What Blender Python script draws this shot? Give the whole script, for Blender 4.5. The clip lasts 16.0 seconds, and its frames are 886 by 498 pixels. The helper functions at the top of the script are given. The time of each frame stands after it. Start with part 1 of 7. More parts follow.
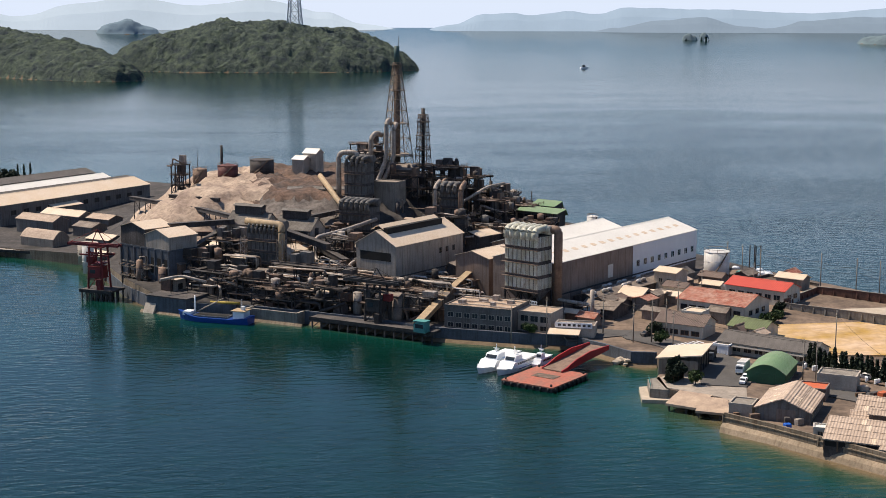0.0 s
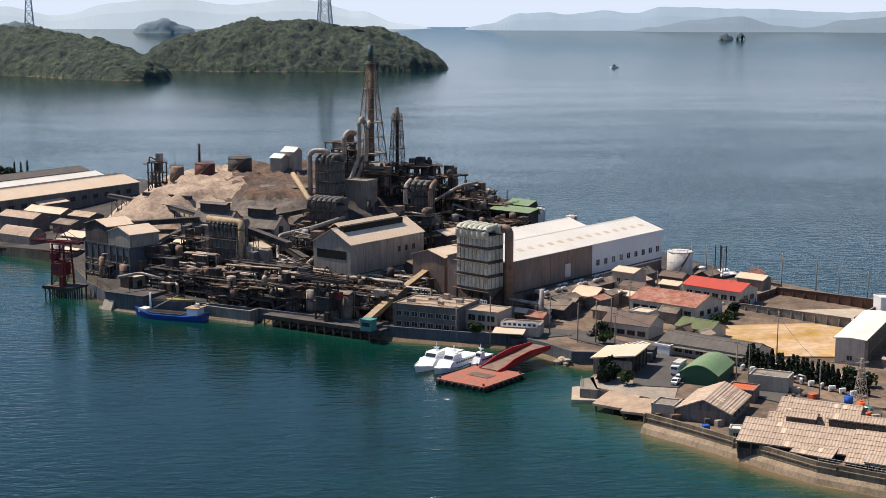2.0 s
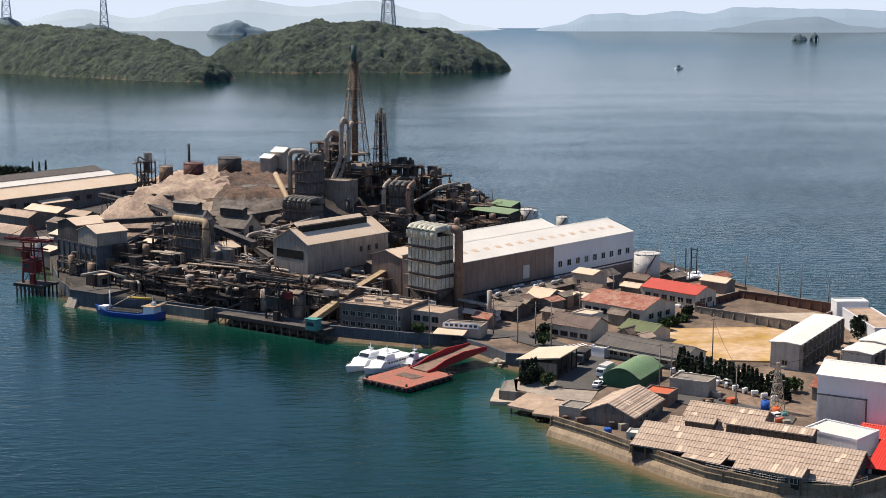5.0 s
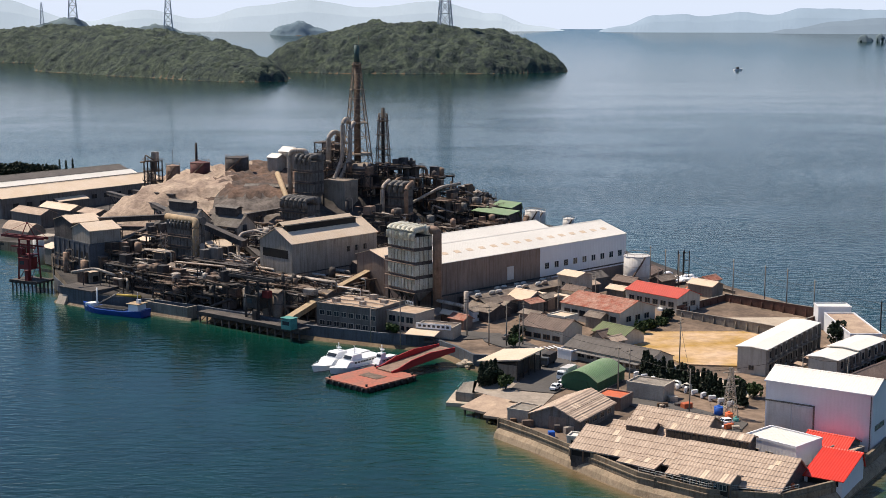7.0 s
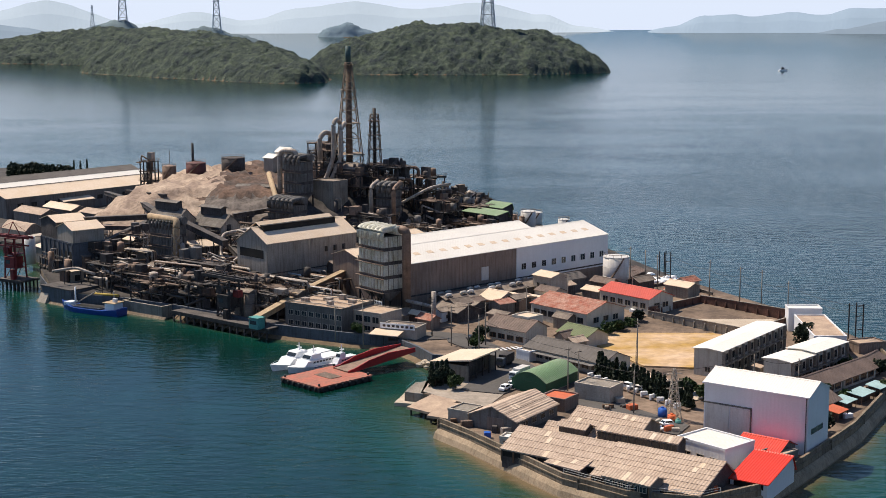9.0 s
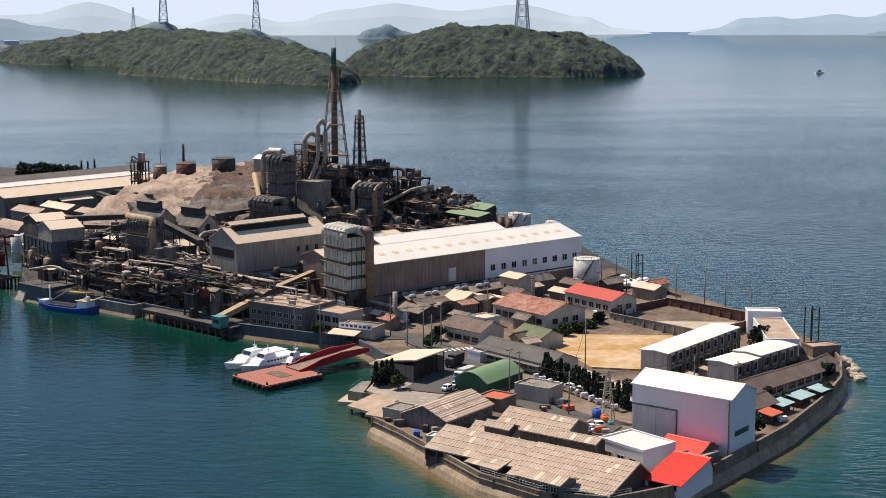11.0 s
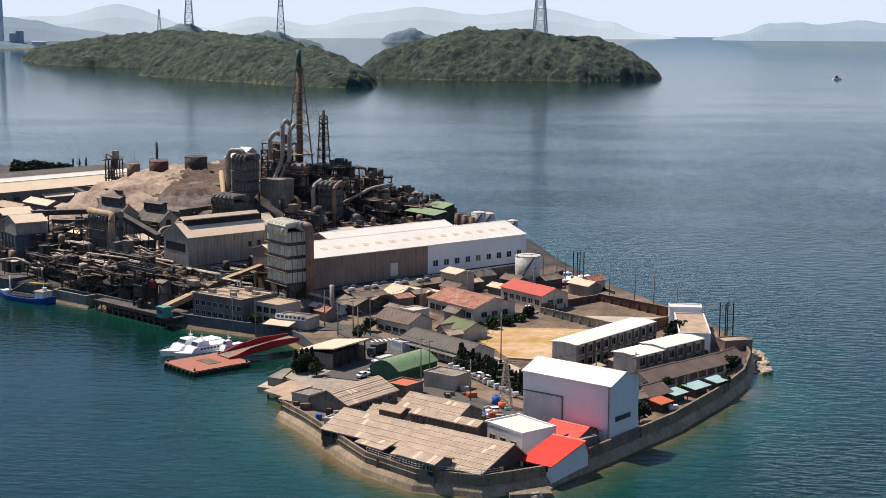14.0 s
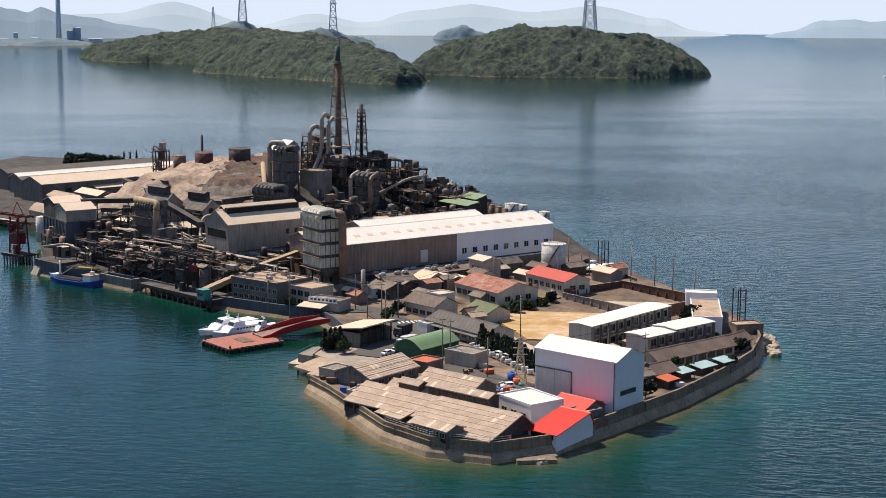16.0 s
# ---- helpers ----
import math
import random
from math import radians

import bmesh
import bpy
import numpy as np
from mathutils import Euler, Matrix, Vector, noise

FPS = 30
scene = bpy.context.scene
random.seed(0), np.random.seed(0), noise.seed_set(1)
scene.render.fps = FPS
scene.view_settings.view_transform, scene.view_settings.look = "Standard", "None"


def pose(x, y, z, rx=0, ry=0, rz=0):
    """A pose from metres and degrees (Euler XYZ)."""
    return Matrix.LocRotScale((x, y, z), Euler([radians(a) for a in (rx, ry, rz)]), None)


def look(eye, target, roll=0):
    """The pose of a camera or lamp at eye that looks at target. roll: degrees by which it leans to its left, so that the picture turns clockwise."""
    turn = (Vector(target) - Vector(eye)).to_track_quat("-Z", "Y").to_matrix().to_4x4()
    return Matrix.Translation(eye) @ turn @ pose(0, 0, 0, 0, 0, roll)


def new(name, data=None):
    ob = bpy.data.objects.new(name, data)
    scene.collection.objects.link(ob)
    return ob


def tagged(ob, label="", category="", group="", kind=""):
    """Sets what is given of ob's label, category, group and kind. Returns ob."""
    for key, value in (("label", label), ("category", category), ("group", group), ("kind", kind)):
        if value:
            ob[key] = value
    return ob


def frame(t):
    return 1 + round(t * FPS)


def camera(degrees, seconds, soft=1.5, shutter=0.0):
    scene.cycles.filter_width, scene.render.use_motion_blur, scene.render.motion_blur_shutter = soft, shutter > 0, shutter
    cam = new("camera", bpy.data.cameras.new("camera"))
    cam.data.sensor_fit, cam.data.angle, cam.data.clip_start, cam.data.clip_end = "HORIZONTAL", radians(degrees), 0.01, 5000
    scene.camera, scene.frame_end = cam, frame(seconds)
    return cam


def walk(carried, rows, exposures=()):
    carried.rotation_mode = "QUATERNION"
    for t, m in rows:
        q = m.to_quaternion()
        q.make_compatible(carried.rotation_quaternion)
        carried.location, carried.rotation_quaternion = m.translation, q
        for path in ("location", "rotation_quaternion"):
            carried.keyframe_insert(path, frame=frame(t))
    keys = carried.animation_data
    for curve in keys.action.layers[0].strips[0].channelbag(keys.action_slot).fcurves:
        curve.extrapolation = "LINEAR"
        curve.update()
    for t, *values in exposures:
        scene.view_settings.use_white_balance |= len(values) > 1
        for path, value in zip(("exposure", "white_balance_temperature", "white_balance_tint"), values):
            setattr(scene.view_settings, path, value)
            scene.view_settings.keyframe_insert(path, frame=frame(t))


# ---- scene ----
cam = camera(34.6, 16.0, soft=0.5)
PATH = [
    (0, (-107.619, -338.174, 97.673), (-107.311, -336.224, 97.357), 0.1),
    (0.5, (-100.338, -339.216, 97.597), (-100.037, -337.264, 97.28), 0.1),
    (1, (-92.991, -340.318, 97.477), (-92.696, -338.365, 97.16), 0.1),
    (1.5, (-85.83, -341.228, 97.473), (-85.558, -339.272, 97.156), 0.1),
    (2, (-78.468, -342.073, 97.439), (-78.22, -340.114, 97.122), 0.1),
    (2.5, (-71.447, -342.665, 97.48), (-71.236, -340.702, 97.163), 0.0),
    (3, (-64.348, -343.303, 97.253), (-64.157, -341.338, 96.937), 0.1),
    (3.5, (-57.439, -343.792, 97.242), (-57.269, -341.824, 96.926), -0.0),
    (4, (-50.279, -344.229, 97.161), (-50.125, -342.26, 96.845), 0.1),
    (6.3, (-18.128, -346.187, 96.921), (-18.046, -344.213, 96.607), -0.2),
    (6.5, (-15.11, -346.12, 96.904), (-15.045, -344.146, 96.59), 0.0),
    (7, (-7.905, -345.757, 96.815), (-7.869, -343.782, 96.501), -0.0),
    (7.5, (-1.164, -345.404, 96.642), (-1.148, -343.428, 96.329), -0.1),
    (8, (5.79, -345.226, 96.492), (5.787, -343.251, 96.179), -0.1),
    (8.5, (12.51, -345.115, 96.364), (12.486, -343.14, 96.052), -0.2),
    (9, (19.293, -345.067, 96.246), (19.251, -343.091, 95.934), -0.2),
    (9.2, (22.055, -345.1, 96.197), (22.001, -343.125, 95.885), -0.3),
    (11.3, (49.499, -347.16, 96.226), (49.387, -345.187, 95.917), 0.0),
    (11.5, (51.987, -347.546, 96.227), (51.876, -345.573, 95.917), 0.2),
    (12, (58.142, -348.917, 96.308), (58.029, -346.944, 95.999), 0.2),
    (12.5, (64.111, -350.804, 96.276), (63.993, -348.831, 95.968), 0.2),
    (13, (69.439, -353.343, 96.219), (69.311, -351.371, 95.913), 0.2),
    (13.5, (73.993, -356.835, 96.143), (73.853, -354.863, 95.839), 0.2),
    (14, (77.654, -361.386, 96.171), (77.503, -359.415, 95.867), 0.2),
    (14.5, (80.566, -366.943, 96.134), (80.408, -364.973, 95.829), 0.2),
    (15, (83.141, -372.468, 96.021), (82.974, -370.499, 95.714), 0.2),
    (15.5, (85.846, -377.56, 95.913), (85.648, -375.594, 95.606), 0.1),
    (16, (88.249, -381.624, 95.895), (88.024, -379.66, 95.587), 0.2),
]
walk(cam, [(t, look(eye, target, roll)) for t, eye, target, roll in PATH])

# ---- light ----
SUN_AZ, SUN_EL = (-0.71, 0.54), 57.0
world = bpy.data.worlds.new("world")
scene.world = world
world.use_nodes = True
wn = world.node_tree
sky = wn.nodes.new("ShaderNodeTexSky")
sky.sky_type, sky.sun_disc = "NISHITA", False
sky.sun_elevation, sky.sun_rotation = radians(SUN_EL), math.atan2(SUN_AZ[0], SUN_AZ[1])
sky.altitude, sky.air_density, sky.dust_density, sky.ozone_density = 50, 1.2, 0.7, 1.6
haze = wn.nodes.new("ShaderNodeMixRGB")
haze.inputs[2].default_value = (10.3, 11.4, 13.6, 1)
way = wn.nodes.new("ShaderNodeTexCoord")
split = wn.nodes.new("ShaderNodeSeparateXYZ")
fade = wn.nodes.new("ShaderNodeMapRange")
fade.interpolation_type = "SMOOTHSTEP"
fade.inputs[1].default_value, fade.inputs[2].default_value = 0.07, 0.145
fade.inputs[3].default_value, fade.inputs[4].default_value = 0.95, 0.05
wn.links.new(way.outputs["Generated"], split.inputs[0])
wn.links.new(split.outputs["Z"], fade.inputs[0])
wn.links.new(fade.outputs[0], haze.inputs[0])
clear = wn.nodes.new("ShaderNodeMixRGB")
clear.blend_type, clear.inputs[0].default_value = "MULTIPLY", 1.0
clear.inputs[2].default_value = (0.68, 0.94, 1.25, 1)
wn.links.new(sky.outputs[0], clear.inputs[1])
wn.links.new(clear.outputs[0], haze.inputs[1])
wn.links.new(haze.outputs[0], wn.nodes["Background"].inputs[0])
wn.nodes["Background"].inputs[1].default_value = 0.075
sun = new("sun", bpy.data.lights.new("sun", "SUN"))
sun.data.energy, sun.data.angle, sun.data.color = 6.4, radians(0.6), (1.0, 0.87, 0.715)
sun.matrix_world = look((-710, 540, 1400), (0, 0, 1400 - 892 * math.tan(radians(SUN_EL))))
scene.view_settings.exposure = 0.0


# ---- materials ----
def mat(name, col, rough=0.8, metal=0.0, var=0.25, scale=0.25, fine=2.5, bump=0.3, tint=None, stain=0.0, ribs=None, coords="Object", spec=0.4):
    """Weathered surface: broad blotches, fine grain, optional second colour, streaks and ribs (axis, pitch in metres)."""
    m = bpy.data.materials.new(name)
    m.use_nodes = True
    nt = m.node_tree
    N, L = nt.nodes, nt.links
    b = N["Principled BSDF"]
    b.inputs["Roughness"].default_value, b.inputs["Metallic"].default_value = rough, metal
    b.inputs["Specular IOR Level"].default_value = spec
    tc = N.new("ShaderNodeTexCoord")
    info = N.new("ShaderNodeObjectInfo")
    off = N.new("ShaderNodeVectorMath")
    off.operation = "MULTIPLY_ADD"
    off.inputs[1].default_value = (1, 1, 1)
    L.new(tc.outputs[coords], off.inputs[0])
    shift = N.new("ShaderNodeMath")
    shift.operation = "MULTIPLY"
    shift.inputs[1].default_value = 57.0
    L.new(info.outputs["Random"], shift.inputs[0])
    L.new(shift.outputs[0], off.inputs[2])
    n1, n2 = N.new("ShaderNodeTexNoise"), N.new("ShaderNodeTexNoise")
    n1.inputs["Scale"].default_value, n1.inputs["Detail"].default_value = scale, 6
    n2.inputs["Scale"].default_value, n2.inputs["Detail"].default_value = fine, 3
    for n in (n1, n2):
        n.inputs["Roughness"].default_value = 0.62
        L.new(off.outputs[0], n.inputs["Vector"])
    c2 = tint or tuple(c * (1 - var * 1.6) for c in col)
    ramp = N.new("ShaderNodeValToRGB")
    e = ramp.color_ramp.elements
    e[0].position, e[1].position = 0.36, 0.64
    e[0].color, e[1].color = (*c2, 1), (*col, 1)
    L.new(n1.outputs["Fac"], ramp.inputs[0])
    mix = N.new("ShaderNodeMixRGB")
    mix.blend_type, mix.inputs[0].default_value = "MULTIPLY", min(1.0, var * 2.2)
    r2 = N.new("ShaderNodeValToRGB")
    r2.color_ramp.elements[0].position, r2.color_ramp.elements[1].position = 0.3, 0.62
    r2.color_ramp.elements[0].color = (0.45, 0.43, 0.41, 1)
    L.new(n2.outputs["Fac"], r2.inputs[0])
    L.new(ramp.outputs[0], mix.inputs[1])
    L.new(r2.outputs[0], mix.inputs[2])
    last = mix.outputs[0]
    if stain:
        st = N.new("ShaderNodeMapping")
        st.inputs["Scale"].default_value = (1.3, 1.3, 0.12)
        L.new(off.outputs[0], st.inputs[0])
        n3 = N.new("ShaderNodeTexNoise")
        n3.inputs["Scale"].default_value, n3.inputs["Detail"].default_value = 1.1, 5
        L.new(st.outputs[0], n3.inputs["Vector"])
        r3 = N.new("ShaderNodeValToRGB")
        r3.color_ramp.elements[0].position, r3.color_ramp.elements[1].position = 0.47, 0.68
        r3.color_ramp.elements[0].color, r3.color_ramp.elements[1].color = (1, 1, 1, 1), (0.48, 0.38, 0.31, 1)
        L.new(n3.outputs["Fac"], r3.inputs[0])
        mx = N.new("ShaderNodeMixRGB")
        mx.blend_type, mx.inputs[0].default_value = "MULTIPLY", stain
        L.new(last, mx.inputs[1])
        L.new(r3.outputs[0], mx.inputs[2])
        last = mx.outputs[0]
    height = n2.outputs["Fac"]
    if ribs:
        w = N.new("ShaderNodeTexWave")
        w.wave_type, w.bands_direction = "BANDS", ribs[0]
        w.inputs["Scale"].default_value = 0.314 / ribs[1]
        L.new(tc.outputs[coords], w.inputs["Vector"])
        ad = N.new("ShaderNodeMath")
        ad.operation = "MULTIPLY_ADD"
        ad.inputs[1].default_value = 1.6
        L.new(w.outputs["Fac"], ad.inputs[0])
        L.new(height, ad.inputs[2])
        height = ad.outputs[0]
    if bump:
        bp = N.new("ShaderNodeBump")
        bp.inputs["Strength"].default_value, bp.inputs["Distance"].default_value = bump, 0.12
        L.new(height, bp.inputs["Height"])
        L.new(bp.outputs[0], b.inputs["Normal"])
    L.new(last, b.inputs["Base Color"])
    return m


def plain(name, col, rough=0.5, metal=0.0, emit=None):
    m = bpy.data.materials.new(name)
    m.use_nodes = True
    b = m.node_tree.nodes["Principled BSDF"]
    b.inputs["Base Color"].default_value = (*col, 1)
    b.inputs["Roughness"].default_value, b.inputs["Metallic"].default_value = rough, metal
    if emit:
        b.inputs["Emission Color"].default_value, b.inputs["Emission Strength"].default_value = (*emit[0], 1), emit[1]
    return m


M = {
    "white_roof": mat("white_roof", (0.76, 0.73, 0.67), 0.55, var=0.06, scale=0.06, bump=0.25, ribs=("X", 0.6), stain=0.12),
    "cream_roof": mat("cream_roof", (0.66, 0.54, 0.42), 0.7, var=0.1, scale=0.1, bump=0.3, tint=(0.62, 0.48, 0.34), ribs=("X", 0.6), stain=0.15),
    "asbestos_roof": mat("asbestos_roof", (0.52, 0.405, 0.315), 0.9, var=0.16, scale=0.3, bump=0.5, tint=(0.40, 0.305, 0.235), ribs=("X", 0.7), stain=0.25),
    "rust_roof": mat("rust_roof", (0.30, 0.085, 0.05), 0.85, var=0.3, scale=0.35, fine=1.2, tint=(0.42, 0.25, 0.19), ribs=("X", 0.6), stain=0.2),
    "red_roof": mat("red_roof", (0.62, 0.035, 0.015), 0.45, var=0.05, scale=0.2, ribs=("X", 0.6)),
    "red_roof_dull": mat("red_roof_dull", (0.50, 0.06, 0.035), 0.6, var=0.1, scale=0.2, ribs=("X", 0.6)),
    "orange_roof": mat("orange_roof", (0.55, 0.13, 0.05), 0.6, var=0.1),
    "green_roof": mat("green_roof", (0.19, 0.255, 0.15), 0.6, var=0.1, scale=0.15, tint=(0.15, 0.25, 0.12), ribs=("X", 0.8), stain=0.15),
    "olive_roof": mat("olive_roof", (0.12, 0.15, 0.06), 0.7, var=0.15, ribs=("X", 0.8)),
    "green_wall": mat("green_wall", (0.02, 0.10, 0.05), 0.6, var=0.12, ribs=("X", 0.5)),
    "slate_roof": mat("slate_roof", (0.13, 0.115, 0.105), 0.8, var=0.15, scale=0.2, bump=0.5, ribs=("Y", 0.5)),
    "tile_roof": mat("tile_roof", (0.19, 0.135, 0.11), 0.75, var=0.2, bump=0.6, ribs=("X", 0.5)),
    "blue_roof": mat("blue_roof", (0.36, 0.52, 0.52), 0.6, var=0.12, ribs=("X", 0.6)),
    "dirty_roof": mat("dirty_roof", (0.30, 0.25, 0.205), 0.9, var=0.25, scale=0.2, tint=(0.15, 0.12, 0.1), stain=0.3),
    "flat_roof": mat("flat_roof", (0.48, 0.36, 0.26), 0.9, var=0.2, scale=0.3, tint=(0.33, 0.24, 0.18)),
    "white_wall": mat("white_wall", (0.72, 0.72, 0.74), 0.6, var=0.05, scale=0.08, bump=0.15, ribs=("X", 0.9), stain=0.06),
    "cream_wall": mat("cream_wall", (0.52, 0.49, 0.43), 0.8, var=0.1, stain=0.3),
    "concrete": mat("concrete", (0.30, 0.27, 0.23), 0.9, var=0.2, scale=0.2, bump=0.5, stain=0.5),
    "concrete_light": mat("concrete_light", (0.48, 0.42, 0.35), 0.9, var=0.16, scale=0.2, stain=0.25),
    "seawall": mat("seawall", (0.27, 0.215, 0.155), 0.9, var=0.25, scale=0.15, bump=0.6, stain=0.7),
    "sooty": mat("sooty", (0.12, 0.105, 0.10), 0.85, var=0.35, scale=0.2, tint=(0.05, 0.046, 0.046), stain=0.5, bump=0.5),
    "sooty_rust": mat("sooty_rust", (0.16, 0.095, 0.065), 0.85, var=0.3, scale=0.3, tint=(0.05, 0.042, 0.04), stain=0.4),
    "grey_sheet": mat("grey_sheet", (0.19, 0.18, 0.17), 0.75, var=0.2, scale=0.15, ribs=("X", 0.6), stain=0.6),
    "brown_sheet": mat("brown_sheet", (0.27, 0.205, 0.17), 0.8, var=0.15, scale=0.12, ribs=("X", 0.6), stain=0.5),
    "cream_sheet": mat("cream_sheet", (0.37, 0.33, 0.285), 0.8, var=0.15, scale=0.12, ribs=("X", 0.6), stain=0.6),
    "dusty_roof": mat("dusty_roof", (0.21, 0.19, 0.17), 0.9, var=0.25, scale=0.3, tint=(0.11, 0.098, 0.088), ribs=("X", 0.7), stain=0.3),
    "brick_wall": mat("brick_wall", (0.18, 0.085, 0.06), 0.9, var=0.25, scale=0.3, tint=(0.10, 0.055, 0.04), stain=0.4),
    "wall_foot": mat("wall_foot", (0.40, 0.31, 0.215), 0.9, var=0.22, scale=0.15, bump=0.6, tint=(0.24, 0.19, 0.13), stain=0.5),
    "apron": mat("apron", (0.37, 0.315, 0.26), 0.9, var=0.2, scale=0.15, fine=0.8, tint=(0.27, 0.23, 0.19), stain=0.2),
    # near-black plates on solid walls: shade inside openings, put into the colour
    "opening_shade": mat("opening_shade", (0.018, 0.017, 0.016), 0.9, var=0.3),
    "blue_grey": mat("blue_grey", (0.10, 0.115, 0.14), 0.8, var=0.2, stain=0.5),
    "duct_white": mat("duct_white", (0.44, 0.385, 0.335), 0.6, metal=0.1, var=0.2, scale=0.5, stain=0.7),
    "duct_brown": mat("duct_brown", (0.28, 0.19, 0.14), 0.65, metal=0.2, var=0.2, scale=0.5, stain=0.4),
    "duct_tan": mat("duct_tan", (0.45, 0.33, 0.2), 0.7, var=0.2, scale=0.4, stain=0.3),
    "steel_dark": mat("steel_dark", (0.07, 0.062, 0.06), 0.7, metal=0.3, var=0.3, scale=0.6),
    "steel_rust": mat("steel_rust", (0.20, 0.14, 0.105), 0.8, var=0.3, scale=0.6),
    "stack_green": mat("stack_green", (0.035, 0.085, 0.085), 0.6, var=0.15),
    "bag_panel": mat("bag_panel", (0.66, 0.67, 0.60), 0.7, var=0.2, scale=0.35, tint=(0.50, 0.48, 0.36), stain=0.65),
    "plant_ground": mat("plant_ground", (0.085, 0.074, 0.069), 0.95, var=0.35, scale=0.12, fine=0.7, tint=(0.03, 0.027, 0.025), bump=0.8),
    "tower_tan": mat("tower_tan", (0.34, 0.26, 0.19), 0.8, var=0.25, scale=0.6),
    "sooty_panel": mat("sooty_panel", (0.16, 0.155, 0.15), 0.75, var=0.25, scale=0.5, stain=0.7),
    "concrete_dark": mat("concrete_dark", (0.17, 0.16, 0.15), 0.9, var=0.2, scale=0.2, bump=0.4, stain=0.5),
    "glass": plain("glass", (0.02, 0.025, 0.03), 0.08),
    "soil": mat("soil", (0.50, 0.39, 0.295), 0.95, var=0.36, scale=0.07, fine=0.6, bump=1.0, tint=(0.28, 0.205, 0.16)),
    "rock_brown": mat("rock_brown", (0.17, 0.105, 0.075), 0.95, var=0.45, scale=0.11, fine=0.6, bump=1.0, tint=(0.07, 0.055, 0.048)),
    "spoil": mat("spoil", (0.20, 0.17, 0.15), 0.95, var=0.4, scale=0.1, fine=0.6, bump=1.0, tint=(0.085, 0.074, 0.067)),
    "yard": mat("yard", (0.25, 0.18, 0.13), 0.95, var=0.3, scale=0.08, fine=0.6, tint=(0.10, 0.073, 0.055)),
    "asphalt": mat("asphalt", (0.10, 0.093, 0.088), 0.95, var=0.15, scale=0.1, fine=1.5),
    "quay_top": mat("quay_top", (0.50, 0.42, 0.33), 0.9, var=0.15, scale=0.2, stain=0.0),
    "field": mat("field", (0.56, 0.40, 0.265), 0.95, var=0.22, scale=0.075, fine=0.4, tint=(0.40, 0.245, 0.06)),
    "sand": mat("sand", (0.20, 0.145, 0.09), 0.95, var=0.25, scale=0.2, fine=1.0),
    "pont_red": mat("pont_red", (0.42, 0.12, 0.075), 0.75, var=0.25, scale=0.25, fine=1.0, tint=(0.30, 0.14, 0.1)),
    "bridge_red": mat("bridge_red", (0.40, 0.02, 0.025), 0.55, var=0.12, stain=0.15),
    "crane_red": mat("crane_red", (0.24, 0.03, 0.03), 0.65, var=0.25, stain=0.3),
    "hull_white": plain("hull_white", (0.78, 0.79, 0.80), 0.3),
    "hull_blue": mat("hull_blue", (0.01, 0.06, 0.30), 0.4, var=0.12),
    "tank_white": mat("tank_white", (0.62, 0.60, 0.57), 0.5, var=0.1, stain=0.25),
    "tank_rust": mat("tank_rust", (0.14, 0.05, 0.045), 0.7, var=0.2, stain=0.3),
    "leaf": mat("leaf", (0.055, 0.10, 0.025), 0.8, var=0.35, scale=0.5, fine=2.0),
    "leaf_dark": mat("leaf_dark", (0.022, 0.04, 0.018), 0.8, var=0.35, scale=0.5),
    "bark": mat("bark", (0.1, 0.07, 0.05), 0.9),
    "rubber": plain("rubber", (0.02, 0.02, 0.02), 0.8),
    "blue_plastic": plain("blue_plastic", (0.01, 0.09, 0.42), 0.5),
    "orange_plastic": plain("orange_plastic", (0.6, 0.12, 0.03), 0.5),
    "wood": mat("wood", (0.2, 0.12, 0.07), 0.85),
    "teal": mat("teal", (0.08, 0.30, 0.28), 0.6, var=0.2),
    "yellow": mat("yellow", (0.5, 0.36, 0.06), 0.7, var=0.2),
}


# ---- builders ----
def part(name, bm, material, parent, label=""):
    me = bpy.data.meshes.new(name)
    bm.to_mesh(me)
    bm.free()
    return part_of(name, me, material, parent, label)


def part_of(name, me, material, parent, label=""):
    if material and not me.materials:
        me.materials.append(M[material])
    ob = new(name, me)
    ob.parent = parent
    if label:
        ob["label"] = label
    return ob


def thing(name, label, category, x, y, z, yaw=0.0, group="", kind=""):
    e = new(name)
    e.matrix_world = pose(x, y, z, 0, 0, yaw)
    return tagged(e, label, category, group, kind)


def solo(name, bm, material, label, category, m=None, group="", kind=""):
    """A thing of one mesh."""
    me = bpy.data.meshes.new(name)
    bm.to_mesh(me)
    bm.free()
    me.materials.append(M[material] if isinstance(material, str) else material)
    ob = new(name, me)
    if m is not None:
        ob.matrix_world = m
    return tagged(ob, label, category, group, kind)


def add_box(bm, x0, y0, z0, x1, y1, z1):
    v = [bm.verts.new(p) for p in ((x0, y0, z0), (x1, y0, z0), (x1, y1, z0), (x0, y1, z0), (x0, y0, z1), (x1, y0, z1), (x1, y1, z1), (x0, y1, z1))]
    for f in ((3, 2, 1, 0), (4, 5, 6, 7), (0, 1, 5, 4), (1, 2, 6, 5), (2, 3, 7, 6), (3, 0, 4, 7)):
        bm.faces.new([v[i] for i in f])


def box(*a):
    bm = bmesh.new()
    add_box(bm, *a)
    return bm


